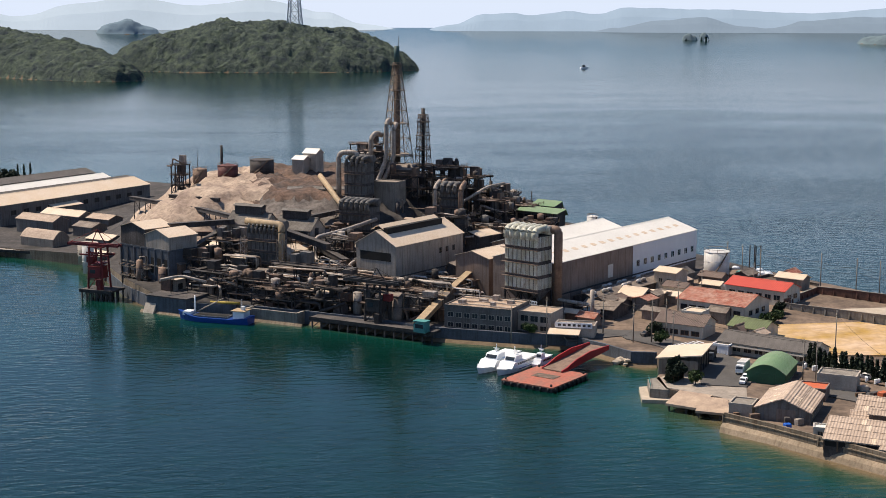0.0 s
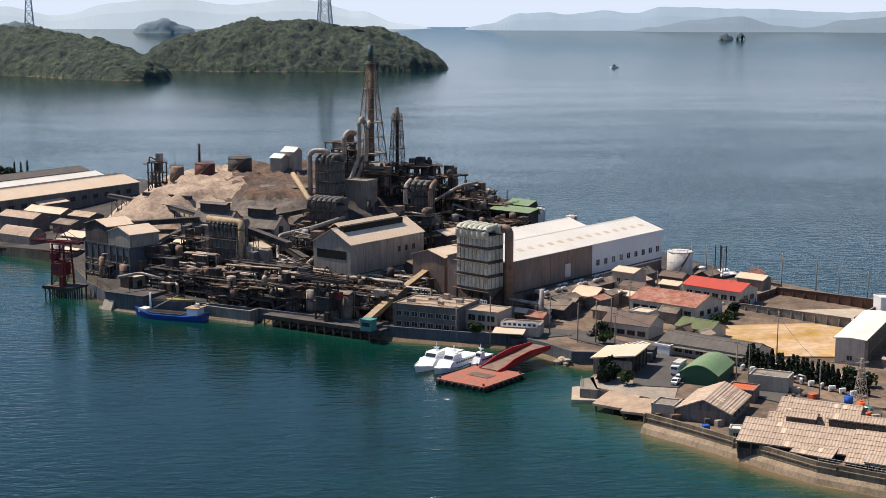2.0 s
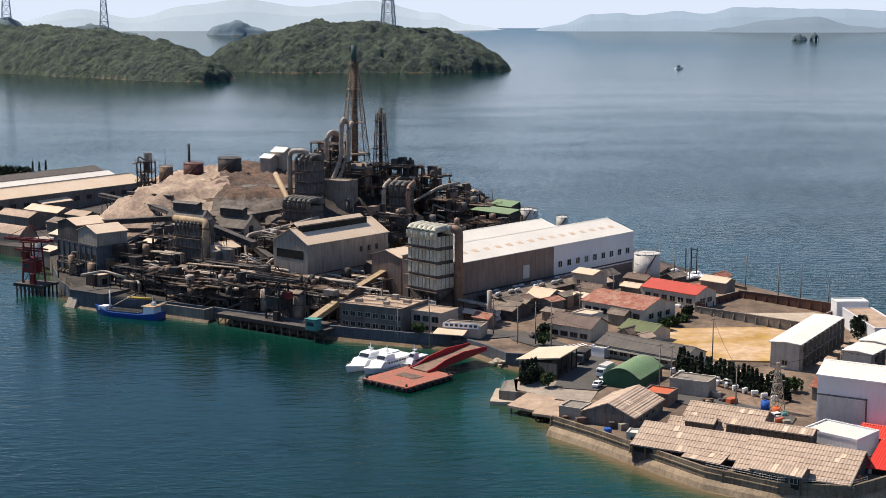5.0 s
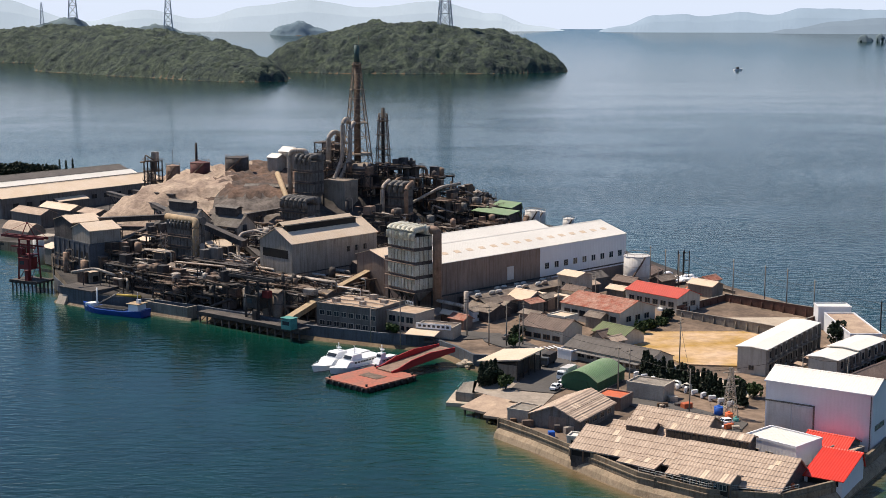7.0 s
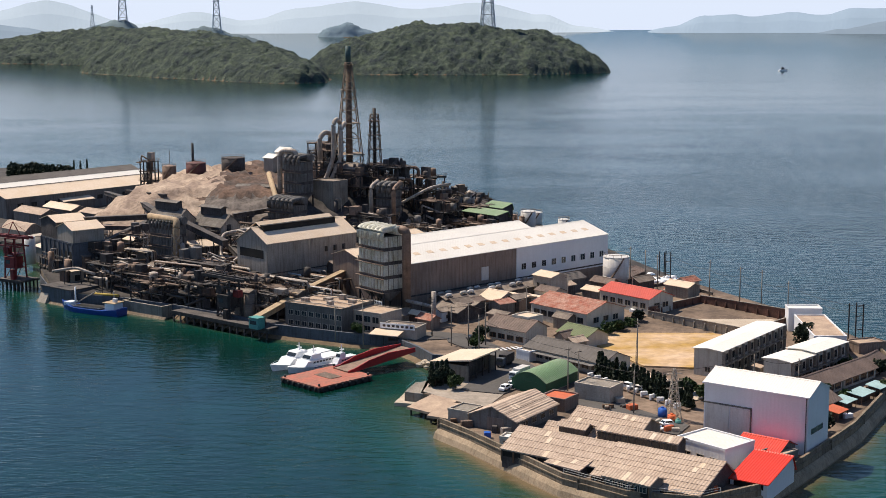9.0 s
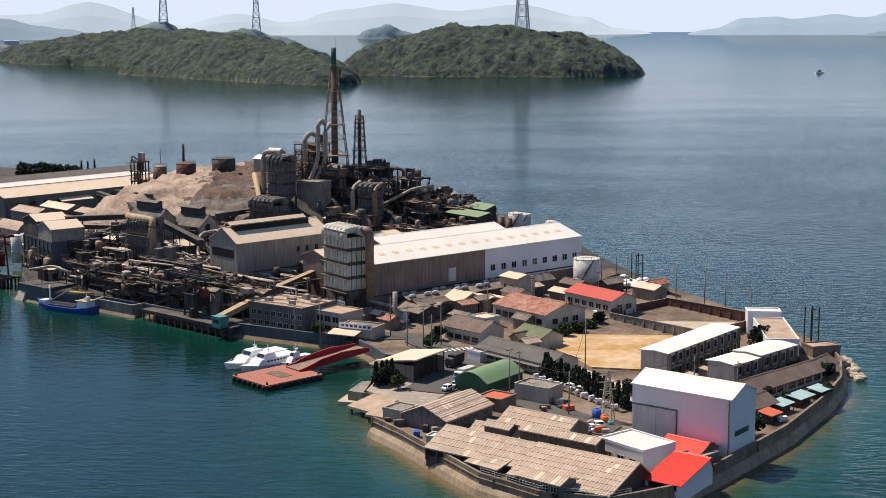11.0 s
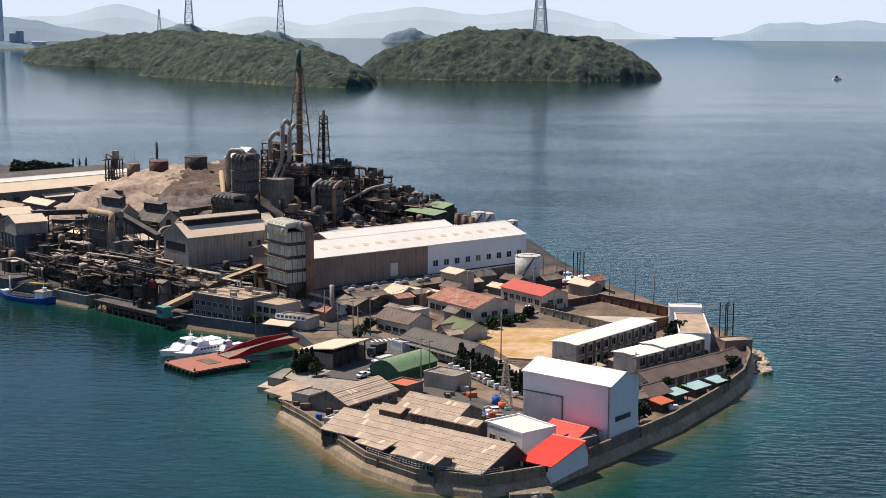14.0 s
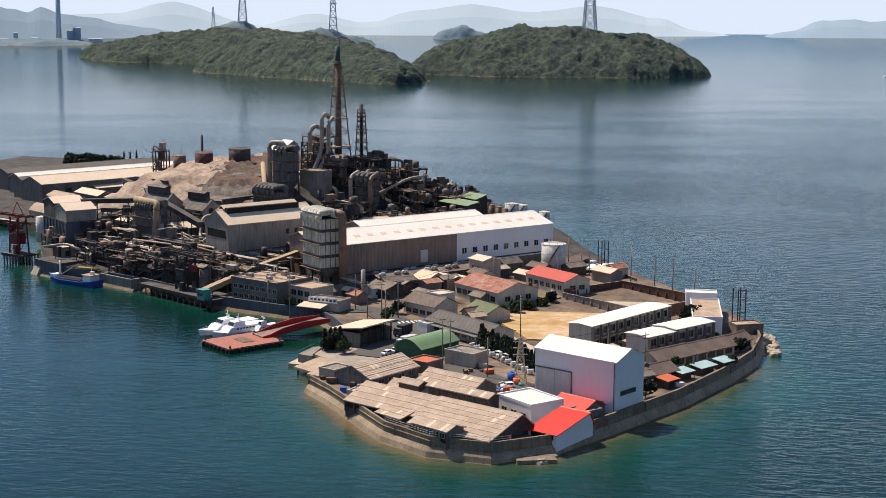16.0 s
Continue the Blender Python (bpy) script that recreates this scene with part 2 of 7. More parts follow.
def add_prism(bm, ring, a, b, axis="x"):
    """A closed outline of (p, q) pairs pushed along an axis from a to b."""
    def put(p, q, s):
        return {"x": (s, p, q), "y": (p, s, q), "z": (p, q, s)}[axis]
    lo = [bm.verts.new(put(p, q, a)) for p, q in ring]
    hi = [bm.verts.new(put(p, q, b)) for p, q in ring]
    n = len(ring)
    bm.faces.new(lo)
    bm.faces.new(hi[::-1])
    for i in range(n):
        bm.faces.new((lo[i], hi[i], hi[(i + 1) % n], lo[(i + 1) % n]))
    bmesh.ops.recalc_face_normals(bm, faces=bm.faces)


def prism(ring, a, b, axis="x"):
    bm = bmesh.new()
    add_prism(bm, ring, a, b, axis)
    return bm


def add_tube(bm, pts, r, n=10, taper=None, caps=True):
    """A round tube through points, mitred at the bends."""
    pts = [Vector(p) for p in pts]
    rings = []
    for i, p in enumerate(pts):
        d = (pts[min(i + 1, len(pts) - 1)] - pts[max(i - 1, 0)]).normalized()
        up = Vector((0, 0, 1)) if abs(d.z) < 0.95 else Vector((0, 1, 0))
        u = d.cross(up).normalized()
        w = u.cross(d).normalized()
        k = 1.0
        if 0 < i < len(pts) - 1:
            c = (pts[i] - pts[i - 1]).normalized().dot((pts[i + 1] - pts[i]).normalized())
            k = min(1.5, 1 / max(0.5, math.sqrt((1 + c) / 2)))
        rr = r if taper is None else r + (taper - r) * i / (len(pts) - 1)
        rings.append([bm.verts.new(p + (u * math.cos(6.28319 * j / n) + w * math.sin(6.28319 * j / n)) * rr * (k if k > 1.02 else 1)) for j in range(n)])
    for a, b in zip(rings, rings[1:]):
        for j in range(n):
            f = bm.faces.new((a[j], b[j], b[(j + 1) % n], a[(j + 1) % n]))
            f.smooth = n > 6
    if caps:
        bm.faces.new(rings[0])
        bm.faces.new(rings[-1][::-1])


def tube(pts, r, n=10, taper=None):
    bm = bmesh.new()
    add_tube(bm, pts, r, n, taper)
    return bm


def bend(pts, r, n=4):
    """Rounds the corners of a line of points."""
    pts = [Vector(p) for p in pts]
    out = [pts[0]]
    for a, b, c in zip(pts, pts[1:], pts[2:]):
        u, w = (a - b), (c - b)
        k = min(r, u.length * 0.45, w.length * 0.45)
        p, q = b + u.normalized() * k, b + w.normalized() * k
        for i in range(n + 1):
            s = i / n
            out.append(p * (1 - s) ** 2 + b * 2 * s * (1 - s) + q * s * s)
    out.append(pts[-1])
    return out


def drum(r, z0, z1, n=24, top=None, cx=0.0, cy=0.0):
    """A round body with an optional cone top."""
    bm = bmesh.new()
    add_tube(bm, [(cx, cy, z0), (cx, cy, z1)], r, n)
    if top:
        lo = [bm.verts.new((cx + r * 1.03 * math.cos(6.28319 * j / n), cy + r * 1.03 * math.sin(6.28319 * j / n), z1)) for j in range(n)]
        tip = bm.verts.new((cx, cy, z1 + top))
        for j in range(n):
            bm.faces.new((lo[j], lo[(j + 1) % n], tip))
    return bm


def add_beam(bm, a, b, w=0.25):
    """A square steel member between two points."""
    add_tube(bm, [a, b], w * 0.7, 4)


WINDOW = {}


def windows(parent, x0, x1, n, z0, z1, y=0.0, fill=0.6, side="front", frame_mat="concrete_light", depth=None):
    """A row of framed panes on a wall of a building, each a part with its pane."""
    step = (x1 - x0) / n
    w, h = step * fill, z1 - z0
    key = (round(w, 2), round(h, 2), frame_mat)
    if key not in WINDOW:
        bm = bmesh.new()
        t = 0.12
        add_box(bm, -w / 2 - t, -0.1, -t, w / 2 + t, 0.02, 0)
        add_box(bm, -w / 2 - t, -0.1, h, w / 2 + t, 0.02, h + t)
        add_box(bm, -w / 2 - t, -0.1, 0, -w / 2, 0.02, h)
        add_box(bm, w / 2, -0.1, 0, w / 2 + t, 0.02, h)
        add_box(bm, -0.04, -0.08, 0, 0.04, 0.02, h)
        me = bpy.data.meshes.new("window")
        bm.to_mesh(me)
        bm.free()
        me.materials.append(M[frame_mat])
        pb = box(-w / 2, -0.04, 0, w / 2, 0.02, h)
        pm = bpy.data.meshes.new("pane")
        pb.to_mesh(pm)
        pb.free()
        pm.materials.append(M["glass"])
        WINDOW[key] = (me, pm)
    me, pm = WINDOW[key]
    for i in range(n):
        c = x0 + step * (i + 0.5)
        ob = new("window", me)
        ob.parent = parent
        if side == "front":
            ob.matrix_local = pose(c, y - 0.01, z0)
        elif side == "left":
            ob.matrix_local = pose(y - 0.01, c, z0, 0, 0, -90)
        elif side == "right":
            ob.matrix_local = pose(y + 0.01, c, z0, 0, 0, 90)
        pa = new("pane", pm)
        pa.parent = ob


def roof_slab(ring, x0, x1, thick=0.18, axis="x"):
    """A roof skin that follows an open profile of (y, z) pairs."""
    return prism(list(ring) + [(p, q - thick) for p, q in reversed(ring)], x0, x1, axis)


def roof_courses(th, prof, a, b, roof, step, axis):
    """Overlapping sheet courses down each slope, and a few newer pale sheets."""
    pick = random.Random(round(th.location.x * 10))
    for (p0, q0), (p1, q1) in zip(prof, prof[1:]):
        d = Vector((p1 - p0, q1 - q0))
        n = max(1, int(d.length / step))
        up = Vector((-d.y, d.x)).normalized()
        low, high = (Vector((p0, q0)), Vector((p1, q1))) if q0 < q1 else (Vector((p1, q1)), Vector((p0, q0)))
        for i in range(n):
            e, f = low.lerp(high, i / n), low.lerp(high, (i + 1) / n)
            ring = [e + up * 0.01, f + up * 0.01, f + up * 0.02, e + up * 0.11]
            part("roof_sheet", prism([tuple(v) for v in ring], a + 0.02, b - 0.02, axis), roof, th)
        for _ in range(int((b - a) / 9) + 1):
            i, c = pick.randrange(n), pick.uniform(a + 1, b - 2.5)
            e, f = low.lerp(high, i / n), low.lerp(high, (i + 1) / n)
            ring = [e + up * 0.12, f + up * 0.03, f + up * 0.05, e + up * 0.14]
            part("roof_sheet", prism([tuple(v) for v in ring], c, c + 1.0, axis), "cream_roof", th, "newer pale roof sheet")


def building(name, label, p, yaw, L, D, z0, eave, ridge=None, wall="grey_sheet", roof="asbestos_roof", along=True, over=0.4, split=0.5,
             category="building", group="", battens=0, back=None, ridge_cap=True):
    """A walled building; p is its front left foot, the front runs along yaw. ridge None: flat roof with a parapet. along: ridge runs with the front."""
    th = thing(name, label, category, p[0], p[1], z0, yaw, group)
    e, bk = eave - z0, (eave if back is None else back) - z0
    below = -2.5
    if ridge is None:
        part("wall", box(0, 0, below, L, D, e), wall, th)
        bm = bmesh.new()
        add_box(bm, 0.25, 0.25, e, L - 0.25, D - 0.25, e + 0.06)
        part("roof", bm, roof, th)
        bm = bmesh.new()
        for a in ((-0.1, -0.1, L + 0.1, 0.25), (-0.1, D - 0.25, L + 0.1, D + 0.1), (-0.1, 0.25, 0.25, D - 0.25), (L - 0.25, 0.25, L + 0.1, D - 0.25)):
            add_box(bm, a[0], a[1], e - 0.15, a[2], a[3], e + 0.4)
        part("parapet", bm, wall, th)
        return th
    r = ridge - z0
    if along:
        ring = [(0, below), (D, below), (D, bk), (D * split, r), (0, e)]
        part("wall", prism(ring, 0, L), wall, th)
        k0, k1 = (r - e) / (D * split), (r - bk) / max(0.1, D * (1 - split))
        prof = [(-over, e + 0.16 - k0 * over), (D * split, r + 0.16), (D + over, bk + 0.16 - k1 * over)]
        part("roof", roof_slab(prof, -over, L + over), roof, th)
        if ridge_cap:
            part("ridge_cap", prism([(D * split - 0.35, r + 0.1), (D * split, r + 0.3), (D * split + 0.35, r + 0.1)], -over, L + over), roof, th)
        if battens:
            roof_courses(th, prof, -over, L + over, roof, battens, "x")
    else:
        ring = [(0, below), (L, below), (L, e), (L * split, r), (0, e)]
        part("wall", prism(ring, 0, D, "y"), wall, th)
        k0 = (r - e) / (L * split)
        prof = [(-over, e + 0.16 - k0 * over), (L * split, r + 0.16), (L + over, e + 0.16 - k0 * over)]
        part("roof", roof_slab(prof, -over, D + over, axis="y"), roof, th)
        if battens:
            roof_courses(th, prof, -over, D + over, roof, battens, "y")
    return th


def beams(name, parent, material, pairs, w):
    """Each steel member a part of its own."""
    for a, b in pairs:
        part(name, tube([a, b], w * 0.7, 4), material, parent)


def smooth(a, b, x):
    t = min(1.0, max(0.0, (x - a) / (b - a)))
    return t * t * (3 - 2 * t)

# ---- water, land, distance ----
EYE = (0.0, -350.0)
COAST = [(64, -76), (77, -68), (92, -46.5), (108, -22.5), (123, 6), (131, 25), (135.5, 46), (136, 67), (125, 97), (106, 131), (91, 168), (80, 206),
         (70, 250), (60, 282), (40, 320), (0, 345), (-60, 372), (-110, 440), (-190, 560), (-330, 600), (-340, 400), (-260, 318), (-200, 275),
         (-162, 243), (-150, 205), (-142, 175), (-132, 152), (-118, 138), (-99, 131), (-79, 118), (-60, 104), (-46, 90), (-39, 86), (-19, 76),
         (-5, 71), (3, 58), (8, 47), (15, 45), (14, 32), (7, 20), (6, 8), (11, 3.5), (17, -2.5), (18.5, -9), (14.5, -15), (11.5, -20), (19, -30.5), (28.5, -46), (38, -61.5), (50, -72.5)]


def ground_z(x, y):
    z = 3.3 + 2.4 * smooth(60, 125, y) * smooth(-15, 25, x)
    z += 4.5 * smooth(110, 185, y) * smooth(10, -40, x) * smooth(-190, -120, x)
    d = math.hypot((x + 66) / 100, (y - 292) / 100)
    z += 23.0 * smooth(1.0, 0.42, d)
    d = math.hypot((x + 128) / 34, (y - 240) / 34)
    z += 8.5 * smooth(1.0, 0.2, d)
    return z


def coast_gap(x, y):
    """How far a point lies from the shore."""
    best = 1e9
    for (ax, ay), (bx, by) in zip(COAST, COAST[1:] + COAST[:1]):
        dx, dy = bx - ax, by - ay
        t = min(1, max(0, ((x - ax) * dx + (y - ay) * dy) / (dx * dx + dy * dy)))
        best = min(best, math.hypot(x - ax - t * dx, y - ay - t * dy))
    return best


def inside(x, y):
    c = False
    for (ax, ay), (bx, by) in zip(COAST, COAST[1:] + COAST[:1]):
        if (ay > y) != (by > y) and x < ax + (bx - ax) * (y - ay) / (by - ay):
            c = not c
    return c


def build_ground():
    from mathutils import geometry
    pts = [Vector(p) for p in COAST]
    n = len(pts)
    for i in range(-170, 72):
        for j in range(-38, 302):
            x, y = i * 2 + random.uniform(-0.5, 0.5), j * 2 + random.uniform(-0.5, 0.5)
            hill = -165 < x < 20 and 195 < y < 330
            if (hill or (i % 2 == 0 and j % 2 == 0)) and inside(x, y) and coast_gap(x, y) > 2.2:
                pts.append(Vector((x, y)))
    vs, _, fs, _, _, _ = geometry.delaunay_2d_cdt(pts, [(i, (i + 1) % n) for i in range(n)], [], 1, 0.001)
    bm = bmesh.new()
    verts = []
    for i, v in enumerate(vs):
        z = ground_z(v.x, v.y)
        if i >= n:
            rough_here = smooth(9, 18, z)
            ridge = 1 - abs(noise.noise((v.x / 14, v.y / 20, 3)) * 2)
            z += rough_here * (2.0 * (ridge - 0.5) + 1.2 * noise.noise((v.x / 5, v.y / 11, 8)) + 1.3 * noise.noise((v.x / 2.2, v.y / 4.5, 5)))
            step = z / 4.2
            z += rough_here * 1.5 * (math.floor(step) + smooth(0.25, 0.75, step - math.floor(step)) - step)
        verts.append(bm.verts.new((v.x, v.y, z)))
    for f in fs:
        face = bm.faces.new([verts[k] for k in f])
        c = face.calc_center_median()
        plant = c.x < -2 - 0.35 * (110 - c.y) * (c.y < 110) and c.y > 60
        rock = c.z > 13.5 + 3.5 * noise.noise((c.x / 18, c.y / 18, 0)) and (c.x < -92 or (c.z > 26.5 and c.x < -52)) and c.y > 205
        brown = c.x > -90 + 8 * noise.noise((c.x / 9, c.y / 9, 4)) and c.z > 24
        spoil = 186 < c.y < 262 and -122 < c.x < -48 and c.z > 10
        face.material_index = (4 if brown else 1) if rock else 5 if spoil else 3 if plant or c.y > 165 else 0
        face.smooth = True
    low = [bm.verts.new((p.x + (p.x - 0) * 0.0, p.y, -4)) for p in pts[:n]]
    for i in range(n):
        f = bm.faces.new((verts[i], low[i], low[(i + 1) % n], verts[(i + 1) % n]))
        f.material_index = 2
    bmesh.ops.recalc_face_normals(bm, faces=bm.faces)
    ob = solo("ground", bm, "yard", "bare grey yard ground rising to a sandy rock hill", "ground", kind="structure")
    ob.data.materials.append(M["soil"])
    ob.data.materials.append(M["seawall"])
    for name in ("plant_ground", "rock_brown", "spoil"):
        ob.data.materials.append(M[name])
    return ob


build_ground()


def sea_z(d):
    if d < 2600:
        return 0.0
    u = (d - 2600) / 2200
    return 95 * (1 - d * ((1 - u) / 2600 + u / 20000))


def water_material():
    m = bpy.data.materials.new("sea_water")
    m.use_nodes = True
    nt = m.node_tree
    N, L = nt.nodes, nt.links
    b = N["Principled BSDF"]
    b.inputs["Roughness"].default_value = 0.13
    b.inputs["IOR"].default_value = 1.333
    b.inputs["Specular IOR Level"].default_value = 0.46
    geo = N.new("ShaderNodeNewGeometry")
    at = N.new("ShaderNodeAttribute")
    at.attribute_name = "shallow"
    n0 = N.new("ShaderNodeTexNoise")
    n0.inputs["Scale"].default_value, n0.inputs["Detail"].default_value = 0.05, 5
    L.new(geo.outputs["Position"], n0.inputs["Vector"])
    add = N.new("ShaderNodeMath")
    add.operation = "MULTIPLY_ADD"
    L.new(n0.outputs["Fac"], add.inputs[0])
    add.inputs[1].default_value = 0.35
    L.new(at.outputs["Fac"], add.inputs[2])
    ramp = N.new("ShaderNodeValToRGB")
    el = ramp.color_ramp.elements
    el[0].position, el[0].color = 0.17, (0.0006, 0.0145, 0.0108, 1)
    el[1].position, el[1].color = 1.15, (0.12, 0.09, 0.05, 1)
    a = el.new(0.55)
    a.color = (0.003, 0.040, 0.030, 1)
    a = el.new(0.85)
    a.color = (0.03, 0.058, 0.034, 1)
    L.new(add.outputs[0], ramp.inputs[0])
    L.new(ramp.outputs[0], b.inputs["Base Color"])
    mp = N.new("ShaderNodeMapping")
    mp.inputs["Rotation"].default_value = (0, 0, 0.5)
    mp.inputs["Scale"].default_value = (0.16, 0.42, 1)
    L.new(geo.outputs["Position"], mp.inputs[0])
    w1 = N.new("ShaderNodeTexNoise")
    w1.inputs["Scale"].default_value, w1.inputs["Detail"].default_value = 1.0, 4
    w1.inputs["Distortion"].default_value = 0.6
    L.new(mp.outputs[0], w1.inputs["Vector"])
    w2 = N.new("ShaderNodeTexNoise")
    w2.inputs["Scale"].default_value, w2.inputs["Detail"].default_value = 1.0, 4
    w2.inputs["Distortion"].default_value = 0.8
    mp2 = N.new("ShaderNodeMapping")
    mp2.inputs["Rotation"].default_value = (0, 0, -0.25)
    mp2.inputs["Scale"].default_value = (0.0028, 0.0075, 1)
    L.new(geo.outputs["Position"], mp2.inputs[0])
    L.new(mp2.outputs[0], w2.inputs["Vector"])
    r2 = N.new("ShaderNodeMapRange")
    r2.inputs[1].default_value, r2.inputs[2].default_value = 0.42, 0.58
    r2.inputs[3].default_value, r2.inputs[4].default_value = 0.55, 1.15
    L.new(w2.outputs["Fac"], r2.inputs[0])
    bp = N.new("ShaderNodeBump")
    bp.inputs["Distance"].default_value = 0.35
    st = N.new("ShaderNodeMath")
    st.operation = "MULTIPLY"
    st.inputs[1].default_value = 1.1
    L.new(r2.outputs[0], st.inputs[0])
    off = N.new("ShaderNodeVectorMath")
    off.operation = "DISTANCE"
    off.inputs[1].default_value = (EYE[0], EYE[1], 0)
    L.new(geo.outputs["Position"], off.inputs[0])
    calm = N.new("ShaderNodeMapRange")
    calm.interpolation_type = "SMOOTHERSTEP"
    calm.inputs[1].default_value, calm.inputs[2].default_value = 400, 2300
    calm.inputs[3].default_value, calm.inputs[4].default_value = 1.0, 0.18
    L.new(off.outputs["Value"], calm.inputs[0])
    still = N.new("ShaderNodeMath")
    still.operation = "MULTIPLY"
    L.new(st.outputs[0], still.inputs[0])
    L.new(calm.outputs[0], still.inputs[1])
    where = N.new("ShaderNodeSeparateXYZ")
    L.new(geo.outputs["Position"], where.inputs[0])
    lee = N.new("ShaderNodeMapRange")
    lee.interpolation_type = "SMOOTHSTEP"
    lee.inputs[1].default_value, lee.inputs[2].default_value = -120, 200
    lee.inputs[3].default_value, lee.inputs[4].default_value = 0.6, 1.35
    L.new(where.outputs["X"], lee.inputs[0])
    windy = N.new("ShaderNodeMath")
    windy.operation = "MULTIPLY"
    L.new(still.outputs[0], windy.inputs[0])
    L.new(lee.outputs[0], windy.inputs[1])
    L.new(windy.outputs[0], bp.inputs["Strength"])
    L.new(w1.outputs["Fac"], bp.inputs["Height"])
    L.new(bp.outputs[0], b.inputs["Normal"])
    return m


def build_sea():
    """One sheet of rings, fine round the island, out to the haze line."""
    rad = [0, 60] + [60 + 12 * i for i in range(1, 45)] + [640, 720, 820, 950, 1100, 1300, 1550, 1850, 2200, 2600, 2900, 3200, 3500, 3800, 4100, 4400, 4700, 4860]
    n = 240
    verts, faces = [], []
    for r in rad:
        for j in range(n):
            a = 2 * math.pi * j / n
            x, y = EYE[0] + r * math.sin(a), EYE[1] + r * math.cos(a)
            verts.append((x, y, sea_z(r)))
    for i in range(len(rad) - 1):
        for j in range(n):
            k = (j + 1) % n
            faces.append((i * n + j, i * n + k, (i + 1) * n + k, (i + 1) * n + j))
    me = bpy.data.meshes.new("water")
    me.from_pydata(verts, [], [f[::-1] for f in faces])
    at = me.attributes.new("shallow", "FLOAT", "POINT")
    for i, (x, y, z) in enumerate(verts):
        s = 0.0
        if -360 < x < 170 and -110 < y < 620:
            g = coast_gap(x, y)
            wide = 15 if y < 20 else 6
            s = 0.85 * math.exp(-g / wide) + 0.12 * math.exp(-g / 45)
        at.data[i].value = s
    me.materials.append(water_material())
    ob = new("water", me)
    for p in me.polygons:
        p.use_smooth = True
    return tagged(ob, "calm teal sea water with fine ripples", "sea", kind="structure")


build_sea()


def far_point(az, d):
    return EYE[0] + d * math.sin(radians(az)), EYE[1] + d * math.cos(radians(az))


def forest_material(name, col, haze, amount, scale):
    m = bpy.data.materials.new(name)
    m.use_nodes = True
    nt = m.node_tree
    N, L = nt.nodes, nt.links
    b = N["Principled BSDF"]
    b.inputs["Roughness"].default_value = 0.9
    b.inputs["Specular IOR Level"].default_value = 0.1
    tc = N.new("ShaderNodeTexCoord")
    n = N.new("ShaderNodeTexNoise")
    n.inputs["Scale"].default_value, n.inputs["Detail"].default_value, n.inputs["Roughness"].default_value = scale, 8, 0.7
    L.new(tc.outputs["Object"], n.inputs["Vector"])
    r = N.new("ShaderNodeValToRGB")
    e = r.color_ramp.elements
    e[0].position, e[1].position = 0.36, 0.66
    # distance haze is blended into both tones of the base colour
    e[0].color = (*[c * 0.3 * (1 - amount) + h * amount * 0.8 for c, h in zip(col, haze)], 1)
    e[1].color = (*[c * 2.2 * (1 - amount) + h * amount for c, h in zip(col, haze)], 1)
    L.new(n.outputs["Fac"], r.inputs[0])
    L.new(r.outputs[0], b.inputs["Base Color"])
    if scale < 0.03:
        return m
    leafy = N.new("ShaderNodeTexNoise")
    leafy.inputs["Scale"].default_value, leafy.inputs["Detail"].default_value, leafy.inputs["Roughness"].default_value = scale * 3, 5, 0.7
    L.new(tc.outputs["Object"], leafy.inputs["Vector"])
    bp = N.new("ShaderNodeBump")
    bp.inputs["Strength"].default_value, bp.inputs["Distance"].default_value = 1.0, 0.5 / scale
    L.new(leafy.outputs["Fac"], bp.inputs["Height"])
    L.new(bp.outputs[0], b.inputs["Normal"])
    return m


# woods across the water, blue distance haze mixed into the leaf colour
M["hazed_forest"] = forest_material("hazed_forest", (0.062, 0.076, 0.026), (0.085, 0.12, 0.175), 0.4, 0.055)


